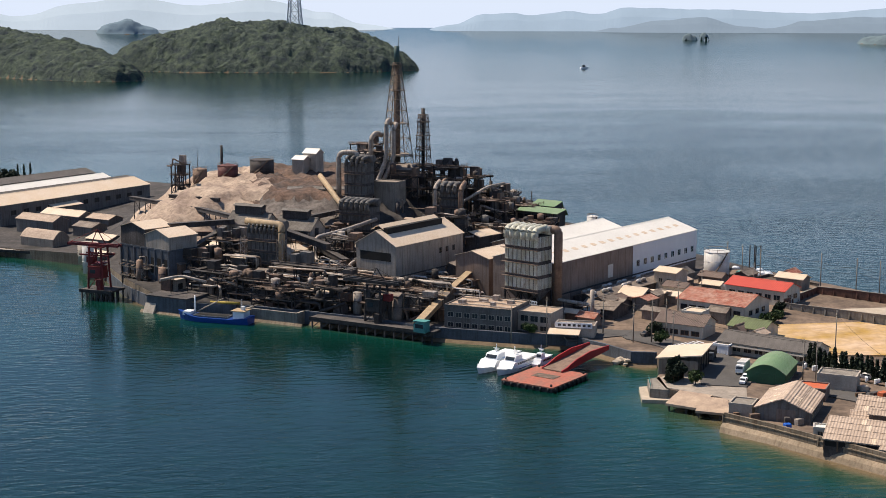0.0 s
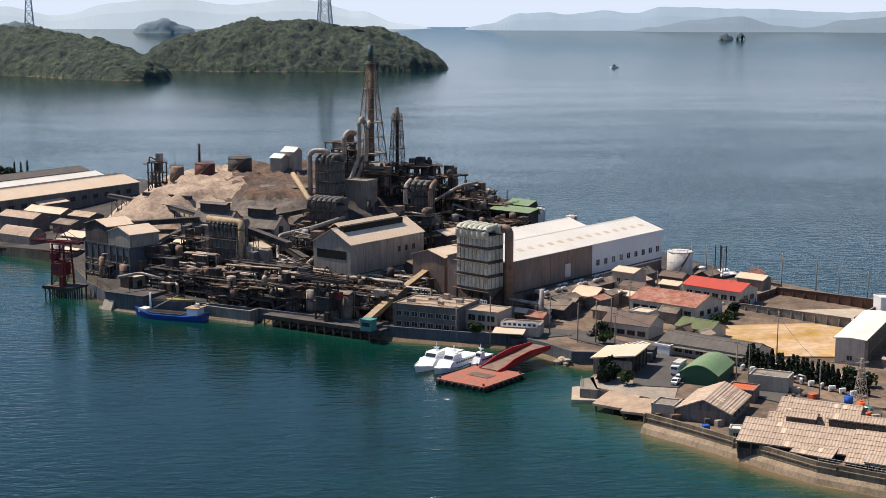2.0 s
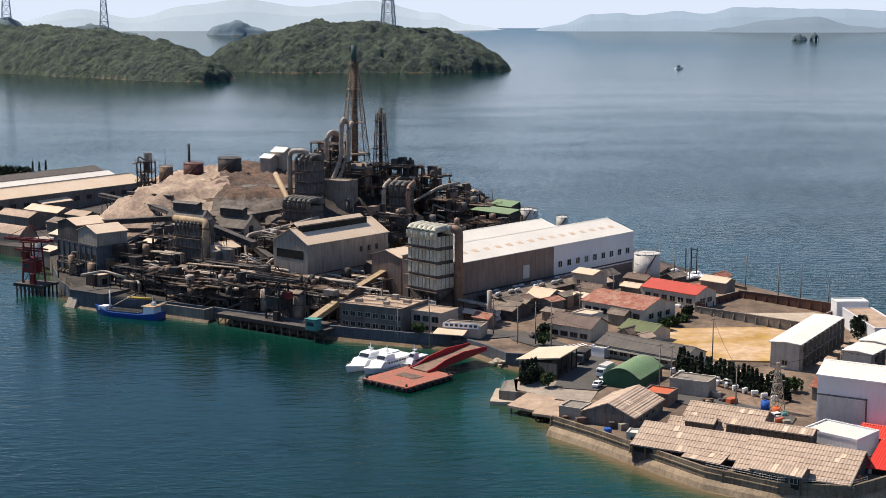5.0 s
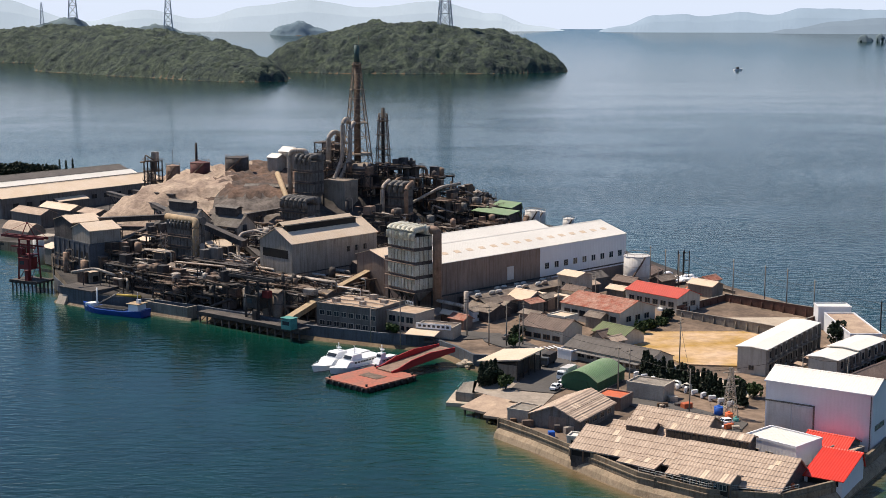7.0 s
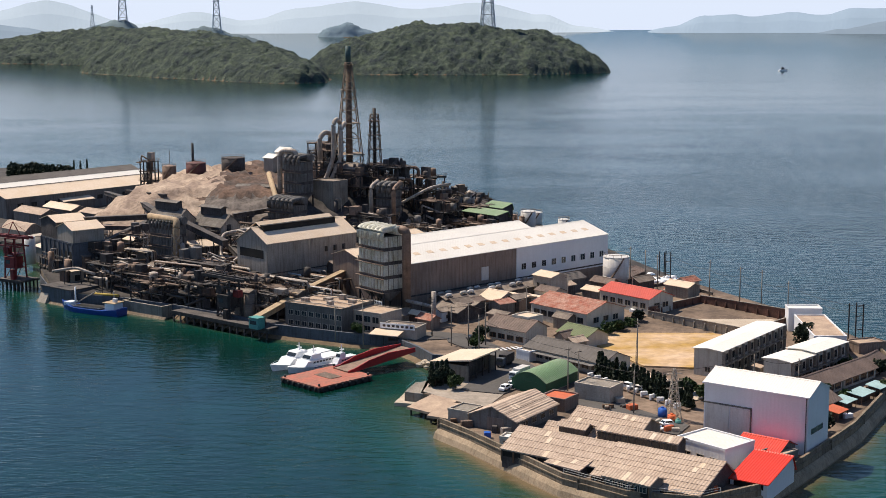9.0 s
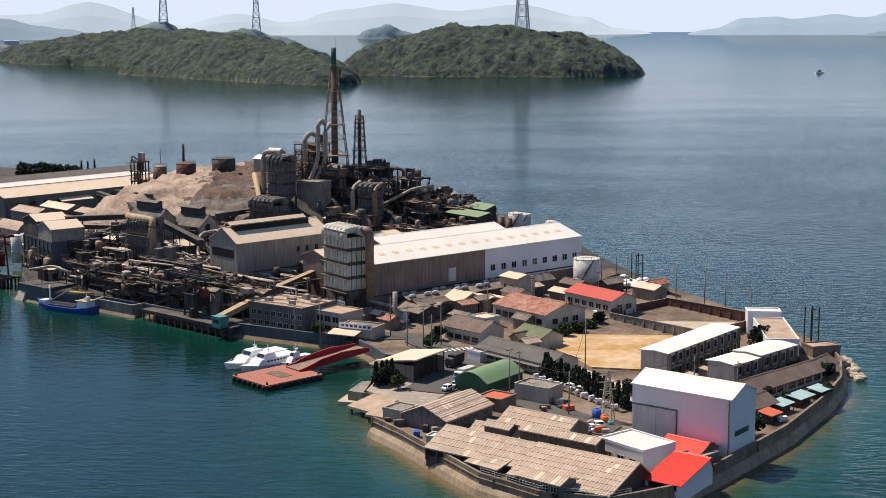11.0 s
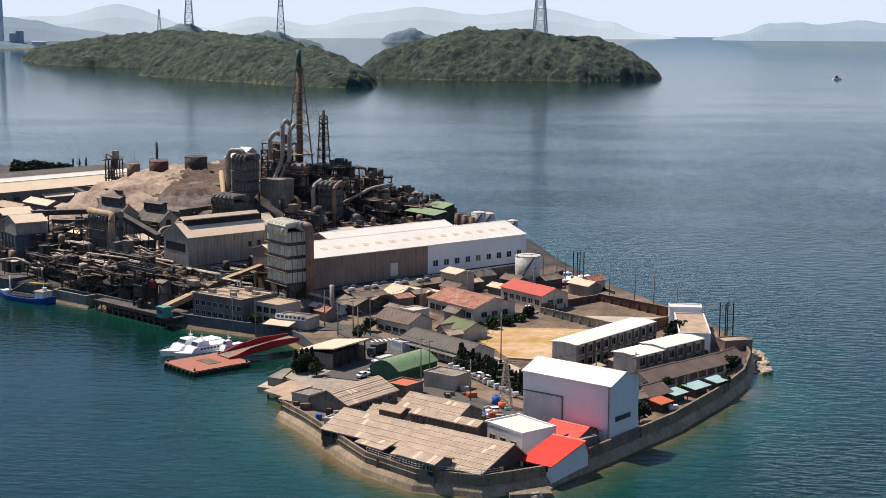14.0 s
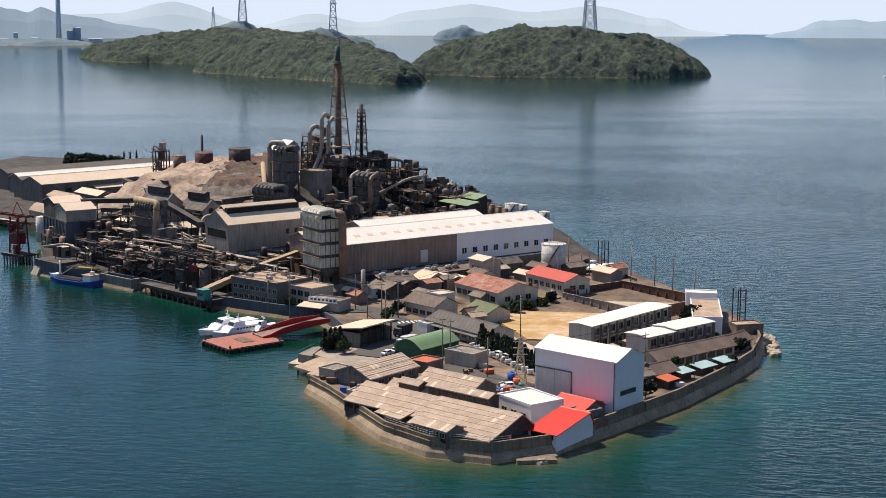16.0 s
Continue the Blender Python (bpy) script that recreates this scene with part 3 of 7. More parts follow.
def isle(name, label, crest, width, peak_noise=5.0, step=6.5, mat_name="hazed_forest", seed=0.0):
    """A wooded island: a ridge line of (x, y, height, half width) with a canopy of uneven crowns and a pale shore."""
    bm = bmesh.new()
    xs = [c[0] for c in crest]
    ys = [c[1] for c in crest]
    x0, x1, y0, y1 = min(xs) - width * 1.2, max(xs) + width * 1.2, min(ys) - width * 1.2, max(ys) + width * 1.2
    nx, ny = int((x1 - x0) / step), int((y1 - y0) / step)
    grid = {}
    for i in range(nx + 1):
        for j in range(ny + 1):
            x, y = x0 + i * step, y0 + j * step
            best = -9.0
            for (ax, ay, az, aw), (bx, by, bz, bw) in zip(crest, crest[1:]):
                dx, dy = bx - ax, by - ay
                t = min(1, max(0, ((x - ax) * dx + (y - ay) * dy) / (dx * dx + dy * dy)))
                d = math.hypot(x - ax - t * dx, y - ay - t * dy)
                w, hh = aw + (bw - aw) * t, az + (bz - az) * t
                w *= 1 + 0.12 * noise.noise((x / 120, y / 120, seed))
                q = d / w
                best = max(best, hh * (1 - q * q) if q < 1 else -12 * (q - 1) - 0.5)
            if best > -4:
                z = best
                if best > 2:
                    z = max(2.0, best + peak_noise * (1.1 * noise.noise((x / 20, y / 20, seed)) + 1.8 * noise.noise((x / 60, y / 60, seed + 4))))
                    dome = min(1.0, noise.voronoi((x / 11, y / 11, seed))[0][0]) ** 2
                    small = min(1.0, noise.voronoi((x / 5.5, y / 5.5, seed + 9))[0][0]) ** 2
                    z += smooth(1.5, 4, best) * (10.0 - 9.0 * dome - 4.5 * small)
                base = sea_z(math.hypot(x - EYE[0], y - EYE[1]))
                grid[i, j] = (bm.verts.new((x + random.uniform(-0.2, 0.2) * step, y + random.uniform(-0.2, 0.2) * step, z + base)), best)
    for (i, j) in list(grid):
        q = [(i, j), (i + 1, j), (i + 1, j + 1), (i, j + 1)]
        if all(k in grid for k in q):
            f = bm.faces.new([grid[k][0] for k in q])
            f.smooth = True
            f.material_index = 1 if max(grid[k][1] for k in q) < 2.2 else 0
    ob = solo(name, bm, mat_name, label, "island", kind="structure")
    ob.data.materials.append(M["sand"])
    return ob


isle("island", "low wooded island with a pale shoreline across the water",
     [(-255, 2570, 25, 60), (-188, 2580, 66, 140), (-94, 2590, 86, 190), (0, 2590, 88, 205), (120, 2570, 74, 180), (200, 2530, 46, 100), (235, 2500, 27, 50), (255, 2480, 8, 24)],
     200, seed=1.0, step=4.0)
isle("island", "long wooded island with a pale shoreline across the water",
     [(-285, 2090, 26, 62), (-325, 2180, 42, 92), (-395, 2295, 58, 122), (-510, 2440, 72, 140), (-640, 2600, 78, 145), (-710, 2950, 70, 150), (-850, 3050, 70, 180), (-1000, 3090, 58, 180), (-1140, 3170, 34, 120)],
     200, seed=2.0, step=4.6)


def backdrop(label, prof, d, col, glow):
    """A far hill range: a ridge of (bearing, metres above the haze line), with a real slope to the front. Haze is put
    in as colour and glow.
    """
    bm = bmesh.new()
    rows = []
    for az, h in prof:
        rows.append((az, h))
    fine = []
    for (a, h), (b, k) in zip(rows, rows[1:]):
        n = max(2, int((b - a) / 0.15))
        for i in range(n):
            t = i / n
            tt = t * t * (3 - 2 * t)
            aa = a + (b - a) * t
            fine.append((aa, h + (k - h) * tt + 2.2 * noise.noise((aa * 1.7, d, 0)) + 1.2 * noise.noise((aa * 5, d, 2))))
    base = sea_z(d)
    prev = None
    for az, h in fine:
        x, y = far_point(az, d)
        x2, y2 = far_point(az, d + 110)
        cur = [bm.verts.new((x, y, base - 3)), bm.verts.new((x + (x2 - x) * 0.5, y + (y2 - y) * 0.5, base + max(0.2, h) * 0.6)), bm.verts.new((x2, y2, base + max(0.3, h)))]
        if prev:
            for i in range(2):
                bm.faces.new((prev[i], cur[i], cur[i + 1], prev[i + 1]))
        prev = cur
    m = forest_material("hazed_far_hills", col, col, 0.0, 0.006)
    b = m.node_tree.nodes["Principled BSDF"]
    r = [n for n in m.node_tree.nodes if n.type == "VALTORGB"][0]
    # distance haze: dim tinted base, and the same tint glowing over it
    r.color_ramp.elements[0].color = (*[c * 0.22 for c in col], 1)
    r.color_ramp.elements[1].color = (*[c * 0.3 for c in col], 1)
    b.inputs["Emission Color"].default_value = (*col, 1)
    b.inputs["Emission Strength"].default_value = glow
    return solo("backdrop", bm, m, label, "mountains", kind="structure")


# haze tints that the far ranges take as colour and glow
PALE_HAZE, BLUE_HAZE = (0.50, 0.58, 0.66), (0.30, 0.38, 0.47)
backdrop("pale blue distant mountains in haze", [(-34, 40), (-28, 90), (-22, 60), (-18.5, 70), (-16.4, 109), (-13, 34), (-10.7, 72), (-8.7, 43), (-6.5, 85), (-4.5, 105), (-2, 80), (0.5, 100), (3, 60), (4.5, 20), (6, 5), (7, 2)], 4740, PALE_HAZE, 0.85)
backdrop("hazy blue hills beyond the water", [(6.7, 1), (8, 20), (9.3, 56), (10.5, 60), (11, 52), (12.7, 66), (13.8, 56), (14.9, 78), (18.3, 72), (22, 60), (26, 80), (30, 50), (36, 70)], 4700, tuple(c * 1.15 for c in BLUE_HAZE), 0.85)
backdrop("hazy blue hills beyond the water", [(13.2, 1), (14.5, 20), (16, 40), (17.9, 50), (19.5, 25), (20.5, 20), (22, 40), (24, 52), (27, 40), (32, 20)], 4640, tuple(c * 0.82 for c in BLUE_HAZE), 0.8)
backdrop("hazy blue hills behind a harbour town", [(-36, 60), (-28, 90), (-23.7, 118), (-22.4, 92), (-21.8, 80), (-21.3, 98), (-20.5, 76), (-19.4, 66), (-18.3, 45), (-17.2, 34), (-16, 18), (-14, 2)], 4560, tuple(c * 0.9 for c in BLUE_HAZE), 0.8)

# ---- village: large buildings ----
def frame_on(parent, name, a, b, z0, z1, y, material="grey_sheet", t=0.15):
    return part(name, box(a, y - t, z0, b, y + 0.02, z1), material, parent)


tall = building("storage_hall", "tall white metal-clad storage hall with a plain white roof", (71.6, -31.3), -35, 24.6, 12, 3.2, 16.4, 18.6, "white_wall", "white_roof", over=0.3)
part("door", box(0.4, -0.12, 0.2, 6.2, 0.02, 8.4), "tank_white", tall, "large pale sliding door")
part("door", box(6.4, -0.14, 0.2, 11.2, 0.02, 8.2), "tank_white", tall, "large pale sliding door")
bm = bmesh.new()
add_box(bm, 0, -0.3, 8.5, 11.6, 0.02, 8.8)
add_box(bm, 11.3, -0.2, 0, 11.6, 0.02, 8.8)
part("door_rail", bm, "grey_sheet", tall)
part("gutter", box(-0.3, -0.55, 13.0, 24.9, -0.3, 13.3), "white_wall", tall)
part("downpipe", tube([(24.2, -0.2, 0), (24.2, -0.2, 13.1)], 0.12, 6), "grey_sheet", tall)
windows(tall, 18.5, 21.5, 1, 1.6, 2.9, fill=0.7)
windows(tall, 1.5, 9, 1, 4.6, 5.6, y=24.6, fill=0.85, side="right", frame_mat="grey_sheet")

flat = building("flat_building", "low white flat-roofed concrete building beside red roofs", (63.3, -47.2), -48, 13, 10, 3.3, 8, None, "white_wall", "white_roof")
windows(flat, 1, 12, 3, 1.2, 2.4, fill=0.5)
rs = building("red_shed", "small shed with a bright red metal roof and pale ridge strip", (76.4, -45.5), -38, 10, 8, 3.3, 6, 7.6, "grey_sheet", "red_roof")
rs = building("red_shed", "open shed with a bright red sloping metal roof", (71.8, -64.4), -34, 8, 14.5, 3.3, 4.6, 7.2, "white_wall", "red_roof", split=0.9)
part("opening", box(0.8, -0.06, 0.0, 7.2, 0.02, 1.1), "opening_shade", rs)
building("brown_shed", "low shed with a brown flat roof by the seawall", (80.4, -51.2), -45, 5.2, 6.5, 3.3, 6, None, "grey_sheet", "flat_roof")


def boat_shed(label, p, yaw, L, D, eave, ridge, split=0.5, bays=6, roof="asbestos_roof", wall="sooty"):
    th = building("boat_shed", label, p, yaw, L, D, 3.3, eave, ridge, wall, roof, split=split, battens=1.8)
    step = L / bays
    for i in range(bays):
        part("bay_opening", box(i * step + 0.3, -0.06, 0.1, (i + 1) * step - 0.3, 0.02, eave - 3.3 - 0.5), "opening_shade", th)
    for i in range(bays + 1):
        part("post", box(i * step - 0.12, -0.22, -1.0, i * step + 0.12, -0.07, eave - 3.4), "wood", th)
    return th


boat_shed("long shed with a grey-brown corrugated roof between other sheds", (41.3, -28.2), -35, 18.4, 9.5, 6.3, 8.6, wall="grey_sheet")
boat_shed("long shed with a grey-brown corrugated roof between other sheds", (34.3, -40), -30, 18.6, 9, 6.3, 8.4, wall="grey_sheet")
boat_shed("wide dark open-fronted shed with a grey-brown corrugated roof", (25.6, -45.6), -34, 24, 12, 5, 8.2, 0.66, 8)
big = boat_shed("wide dark open-fronted shed with a grey-brown corrugated roof", (43.8, -62.5), -34, 24, 17, 4.6, 8.4, 0.7, 8)
clere = building("clerestory", "raised roof light with tan corrugated roof on a shed", (46.2, -46.6), -34, 19, 4, 7.2, 9.6, 10.4, "sooty", "asbestos_roof", battens=1.8)
windows(clere, 0.3, 18.7, 10, 0.7, 1.9, fill=0.75, frame_mat="sooty")
building("clerestory", "small raised roof light with tan roof on a shed", (38.3, -41.2), -34, 6.5, 3.5, 7.2, 9.0, 9.7, "sooty", "asbestos_roof")
s4 = boat_shed("small shed with a pale corrugated roof by the seawall", (45.7, -68.1), -38, 10.6, 5.5, 6.2, 7.2, 0.5, 3, wall="grey_sheet")
windows(s4, 0.4, 10.2, 5, 1.3, 2.4, y=-0.08, fill=0.75)
building("lean_to", "low lean-to with a grey corrugated roof", (34.8, -54.5), -40, 8.5, 6, 3.3, 4.6, 5.8, "sooty", "asbestos_roof", split=0.9, battens=1.8)
gs = building("gable_shed", "gabled shed with a tan corrugated roof at the quay", (18.4, -22.3), -33, 12.9, 19, 3.2, 6.2, 8.9, "grey_sheet", "asbestos_roof", along=False, battens=1.8)
part("door", box(5.0, -0.1, 0.1, 9.5, 0.02, 3.2), "brown_sheet", gs, "wide brown sliding door")
windows(gs, 2, 18, 4, 1.2, 2.4, y=12.9, fill=0.5, side="right")
an = building("annexe", "flat grey lean-to beside the gabled shed", (13.4, -17.8), -33, 5.6, 6.5, 3.0, 6.0, None, "concrete_light", "concrete")
building("plant_room", "low building with a brown flat roof behind the gabled shed", (35.6, -6.5), -33, 7, 7, 3.3, 6.2, None, "brown_sheet", "orange_roof")
building("plant_room", "grey flat-roofed store with concrete walls", (44.8, 2.5), -33, 10, 7, 3.3, 7.2, None, "concrete_light", "concrete")

# green barrel-roofed store
gb = thing("barrel_store", "green barrel-roofed metal store with dark green walls", "building", 37.8, 6.4, 3.2, 57)
L_, D_ = 16.7, 10.2
prof = [(D_ * i / 14, 3.0 + 2.4 * math.sin(math.pi * i / 14) ** 0.85) for i in range(15)]
part("wall", prism([(0, -1.5), (D_, -1.5)] + [(p, q - 0.12) for p, q in reversed(prof)], 0, L_), "green_wall", gb)
part("roof", roof_slab([(-0.3, 3.0)] + prof[1:-1] + [(D_ + 0.3, 3.0)], -0.3, L_ + 0.3, 0.15), "green_roof", gb)
part("door", box(-0.1, 2.6, 0, 0.02, 7.6, 2.9), "green_wall", gb)
part("plinth", box(-0.05, -0.05, -1.5, L_ + 0.05, D_ + 0.05, 0.35), "concrete", gb)

# open-fronted shelter at the quay
lt = thing("quay_shelter", "open-fronted shelter with a pale tan sloping roof", "building", 18.6, 18.4, 3.3, 60)
part("wall", box(0, 11.0, -1, 14.5, 11.3, 4.2), "concrete", lt, "low concrete wall")
part("wall", box(0, 0.6, -1, 0.3, 11.0, 4.3), "concrete", lt)
part("wall", box(14.2, 0.6, -1, 14.5, 11.0, 4.3), "concrete", lt)
part("roof", roof_slab([(-0.6, 6.3), (12.0, 4.6)], -0.8, 15.3, 0.35), "cream_roof", lt)
for i in range(5):
    part("post", box(0.1 + i * 3.5, 0.2, -1, 0.4 + i * 3.5, 0.5, 5.9), "steel_dark", lt)
# block added to darken the inside behind the open front
part("store", box(1, 3.5, 0, 13.5, 10.5, 3.6), "sooty", lt, "dark block added inside the open shelter")

gh = building("grey_house", "long single-storey building with a dark grey roof", (33.7, 46.8), -46, 29, 11.5, 3.4, 6.6, 8.8, "cream_wall", "slate_roof")
windows(gh, 1, 28, 8, 0.9, 2.3, fill=0.7, frame_mat="cream_wall")
part("canopy", box(2, -2.2, 2.45, 27, -0.02, 2.6), "grey_sheet", gh)
hut = building("hut", "small white flat-roofed hut behind the seawall", (25.2, -40.6), -24, 4.8, 3.6, 3.3, 5.9, None, "cream_wall", "white_roof", category="hut")
windows(hut, 0.6, 4.2, 2, 1.0, 2.0, fill=0.6)
building("shed", "long low shed with a brown tiled roof by the far shore", (73.5, 152), 62, 19, 8, 4.6, 7.2, 8.6, "sooty_rust", "tile_roof")
building("porch", "small flat canopy store against the grey building", (31.5, 45.0), -46, 5, 3.5, 3.4, 6.0, None, "white_wall", "concrete_light")
rb = building("rust_building", "two-storey building with a rusty red metal roof", (37.7, 96.2), -48, 24, 17, 5, 9.4, 12, "cream_wall", "rust_roof")
windows(rb, 1, 23, 7, 1.2, 2.8, fill=0.7, frame_mat="sooty")
windows(rb, 2, 15, 3, 1.2, 2.8, y=24, fill=0.5, side="right")
rd = building("red_building", "long building with a dull red metal roof", (61, 115.4), -50, 22, 11, 5.5, 10, 12, "cream_wall", "red_roof_dull")
windows(rd, 1, 21, 6, 1.3, 2.9, fill=0.65)
windows(rd, 1.5, 9.5, 2, 1.3, 2.9, y=22, fill=0.6, side="right")
g2 = building("green_house", "small house with an olive green roof", (44.2, 66.8), -50, 12, 9, 4, 6.6, 8.6, "cream_wall", "olive_roof")
windows(g2, 1, 11, 3, 0.8, 2.0, fill=0.6)


def flats(p, yaw, L, D, h, bays):
    th = building("apartment_block", "two-storey concrete flats with a pale flat roof", p, yaw, L, D, 3.4, h, h + 0.35, "cream_wall", "white_roof", over=0.55, group="flats", ridge_cap=False)
    fl = (h - 3.4) / 2
    for k in range(2):
        windows(th, 0.6, L - 0.6, bays, 0.7 + k * fl, 0.7 + k * fl + 1.8, fill=0.62, frame_mat="concrete")
    part("balcony", box(0.3, -1.1, fl - 0.15, L - 0.3, -0.05, fl + 0.02), "concrete", th)
    bm = bmesh.new()
    for i in range(bays * 2 + 1):
        x = 0.4 + (L - 0.8) * i / (bays * 2)
        add_box(bm, x - 0.05, -1.08, fl + 0.02, x + 0.05, -1.0, fl + 1.0)
    add_box(bm, 0.3, -1.1, fl + 0.95, L - 0.3, -1.0, fl + 1.05)
    part("railing", bm, "grey_sheet", th)
    for i in range(bays + 1):
        x = 0.3 + (L - 0.6) * i / bays
        part("pier", box(x - 0.12, -0.9, -1, x + 0.12, -0.02, h - 3.6), "concrete", th)
    windows(th, 2, D - 2, 1, 1.2, 2.4, y=0, fill=0.35, side="left")
    return th


flats((85.1, 23.4), 55.3, 41.5, 8, 10.6, 10)
flats((101, 12.7), 48, 11.8, 8, 10.2, 3)
flats((109.2, 21.6), 48, 17, 8, 10.8, 4)
e3 = building("apartment_block", "pale concrete flats with a tan roof by the seawall", (124.4, 48.3), 88, 30, 9, 3.4, 9.0, None, "white_wall", "flat_roof", group="flats")
windows(e3, 1, 29, 7, 1.0, 2.4, fill=0.6)
windows(e3, 1, 29, 7, 3.6, 4.9, fill=0.6)
st = building("stair_tower", "white stair tower with roof railing on the flats", (125.0, 79.5), 88, 6, 10, 3.4, 10.6, None, "white_wall", "white_roof")
for i in range(5):
    sm = thing("shed", "small garden shed with a tan roof beside the flats", "shed", 91.5 + i * 4.6, 20.5 + i * 6.7, 3.3, 55, "garden sheds")
    part("wall", box(0, 0, -0.5, 3.0, 2.4, 2.0), "concrete", sm)
    part("roof", roof_slab([(-0.2, 1.95), (2.6, 2.35)], -0.2, 3.2, 0.1), "flat_roof", sm)

# houses along the east wall
def house(p, yaw, L, D, h, r, roof="tile_roof", wall="cream_wall", label="low house with a brown tiled roof by the seawall", bays=4, z0=3.3):
    th = building("house", label, p, yaw, L, D, z0, z0 + h, z0 + r, wall, roof, over=0.7)
    windows(th, 0.6, L - 0.6, bays, 0.8, 2.1, fill=0.7, frame_mat="wood")
    return th


house((103.8, 1.0), 47, 15, 8, 2.9, 5.0)
house((114.5, 12.5), 47, 17, 8, 2.9, 4.8)
house((101.5, -14.5), 47, 10, 7, 2.8, 4.6)
house((125.0, 25.0), 55, 12, 6, 2.9, 4.6, bays=3)
house((94.5, -27.5), 52, 7, 5, 3.4, 4.8, "white_roof", "white_wall", "small white house with a pale roof by the seawall", 2)
for i, (x, y, L, mname) in enumerate(((105.3, -19.0, 5.5, "orange_roof"), (109.5, -10.0, 6, "blue_roof"), (115.0, -3.5, 7.5, "blue_roof"), (121.5, 4.0, 6, "blue_roof"))):
    cv = thing("carport", "lean-to carport with a %s corrugated roof" % ("orange" if i == 0 else "pale blue"), "carport", x, y, 3.3, 50, "carports")
    part("roof", roof_slab([(0, 2.2), (4.2, 2.8)], 0, L, 0.12), mname, cv)
    # solid block added in place of the dark shed wall at the back
    part("store", box(0.4, 1.2, -0.6, L - 0.4, 3.9, 2.1), "sooty_rust", cv, "dark block for the shed wall behind the carport")
    for a in (0.2, L - 0.4):
        for b in (0.2, 3.8):
            part("post", box(a, b, -0.6, a + 0.15, b + 0.15, 2.2), "wood", cv)
building("store", "low store with a tan roof at the island's tip", (129, 52), 20, 9, 6, 3.3, 6.0, None, "brown_sheet", "flat_roof")

# cluster between the plant and the field
house((23.5, 72.5), -42, 15, 10, 4.2, 6.6, "tile_roof", "cream_wall", "house with a brown roof and dark windows", 4)
sq = building("house", "square two-storey house with a tan flat roof", (31.0, 72.0), -42, 6.5, 6.5, 3.4, 10.2, None, "cream_wall", "cream_roof")
windows(sq, 0.6, 5.9, 2, 3.9, 5.2, fill=0.6)
windows(sq, 0.6, 5.9, 2, 1.0, 2.3, fill=0.6)
house((21.5, 108), -45, 8, 9, 4, 6, "cream_roof", "cream_wall", "small gabled house with a tan roof", 2, 5.0)
sq = building("house", "square grey building with a tan roof by the warehouse", (39.5, 127), -48, 8.5, 8, 5.5, 13.0, 14.0, "concrete_light", "cream_roof")
windows(sq, 1, 7.5, 2, 4.0, 5.2, fill=0.4)
building("shed", "low shed with a tan roof behind the houses", (25, 113), -45, 13, 9, 5.2, 8.5, 9.5, "brown_sheet", "cream_roof")
building("shed", "low shed with a tan roof behind the houses", (34.5, 112), -45, 9, 7, 5.2, 8.0, 8.8, "brown_sheet", "cream_roof")
building("shed", "low shed with a dark roof beside the road", (10.5, 104), -45, 11, 9, 4.6, 7.4, 9.0, "sooty", "dirty_roof")
building("shed", "low shed with a dark roof beside the road", (6.0, 98), -45, 12, 10, 4.4, 7.4, 9.2, "sooty", "dirty_roof")
building("shed", "small shed with an orange-tan roof", (-1.5, 92), -45, 6, 5, 4, 7, 7.6, "sooty_rust", "cream_roof")
wl = building("boundary_building", "long low white-walled building along the road", (9.5, 91), 41, 17, 5, 4, 7.4, 8.2, "white_wall", "dirty_roof")
windows(wl, 1, 16, 5, 1.2, 2.2, fill=0.4)
sg = building("sign_building", "small waterfront office with a white parapet sign", (-8.5, 72.5), -22, 12, 7, 3.2, 7.0, None, "concrete_light", "dirty_roof")
sgn = part("sign_board", box(0.2, -0.35, 3.3, 11.4, -0.12, 4.9), "hull_white", sg, "white sign board with dark bars")
for i in range(7):
    part("sign_bar", box(1.0 + i * 1.5, -0.39, 3.75, 1.9 + i * 1.5, -0.36, 4.45), "sooty", sgn)
part("canopy", roof_slab([(-5, 2.2), (-0.2, 3.0)], -1.5, 8, 0.18), "cream_roof", sg, "tan sloping canopy")
for a in (-1.2, 3.2, 7.6):
    part("post", box(a, -4.8, -0.8, a + 0.15, -4.6, 2.2), "steel_dark", sg)

# waterfront office
of = building("office_building", "grey concrete office building on the waterfront", (-39.4, 90.7), -32, 22, 17, 3, 10.4, None, "concrete_dark", "flat_roof")
for k in range(2):
    windows(of, 0.8, 22.4, 8, 0.9 + 3.2 * k, 2.3 + 3.2 * k, fill=0.66, frame_mat="concrete_light")
for a, b, c, d, h in ((3, 4, 5, 6, 1.2), (8, 9, 10.5, 11, 0.9), (14, 3, 15.4, 5, 1.4), (17, 10, 19, 12, 1.0), (11, 13, 13, 15, 1.6)):
    part("roof_unit", box(a, b, 7.46, c, d, 7.46 + h), "duct_white", of)
bm = bmesh.new()
for y in (2.2, 7.5, 13.2):
    add_tube(bm, bend([(1, y, 7.7), (12, y + 0.6, 7.9), (21.5, y, 7.7)], 1), 0.18, 6)
part("roof_pipe", bm, "duct_white", of)
o2 = building("office_building", "two-storey office with a tan flat roof and green windows", (-17.5, 84), -35, 11, 10, 3.2, 9.2, None, "concrete_light", "flat_roof")
windows(o2, 0.6, 10.4, 3, 3.2, 5.0, fill=0.75)
windows(o2, 0.6, 10.4, 3, 0.6, 2.0, fill=0.75)

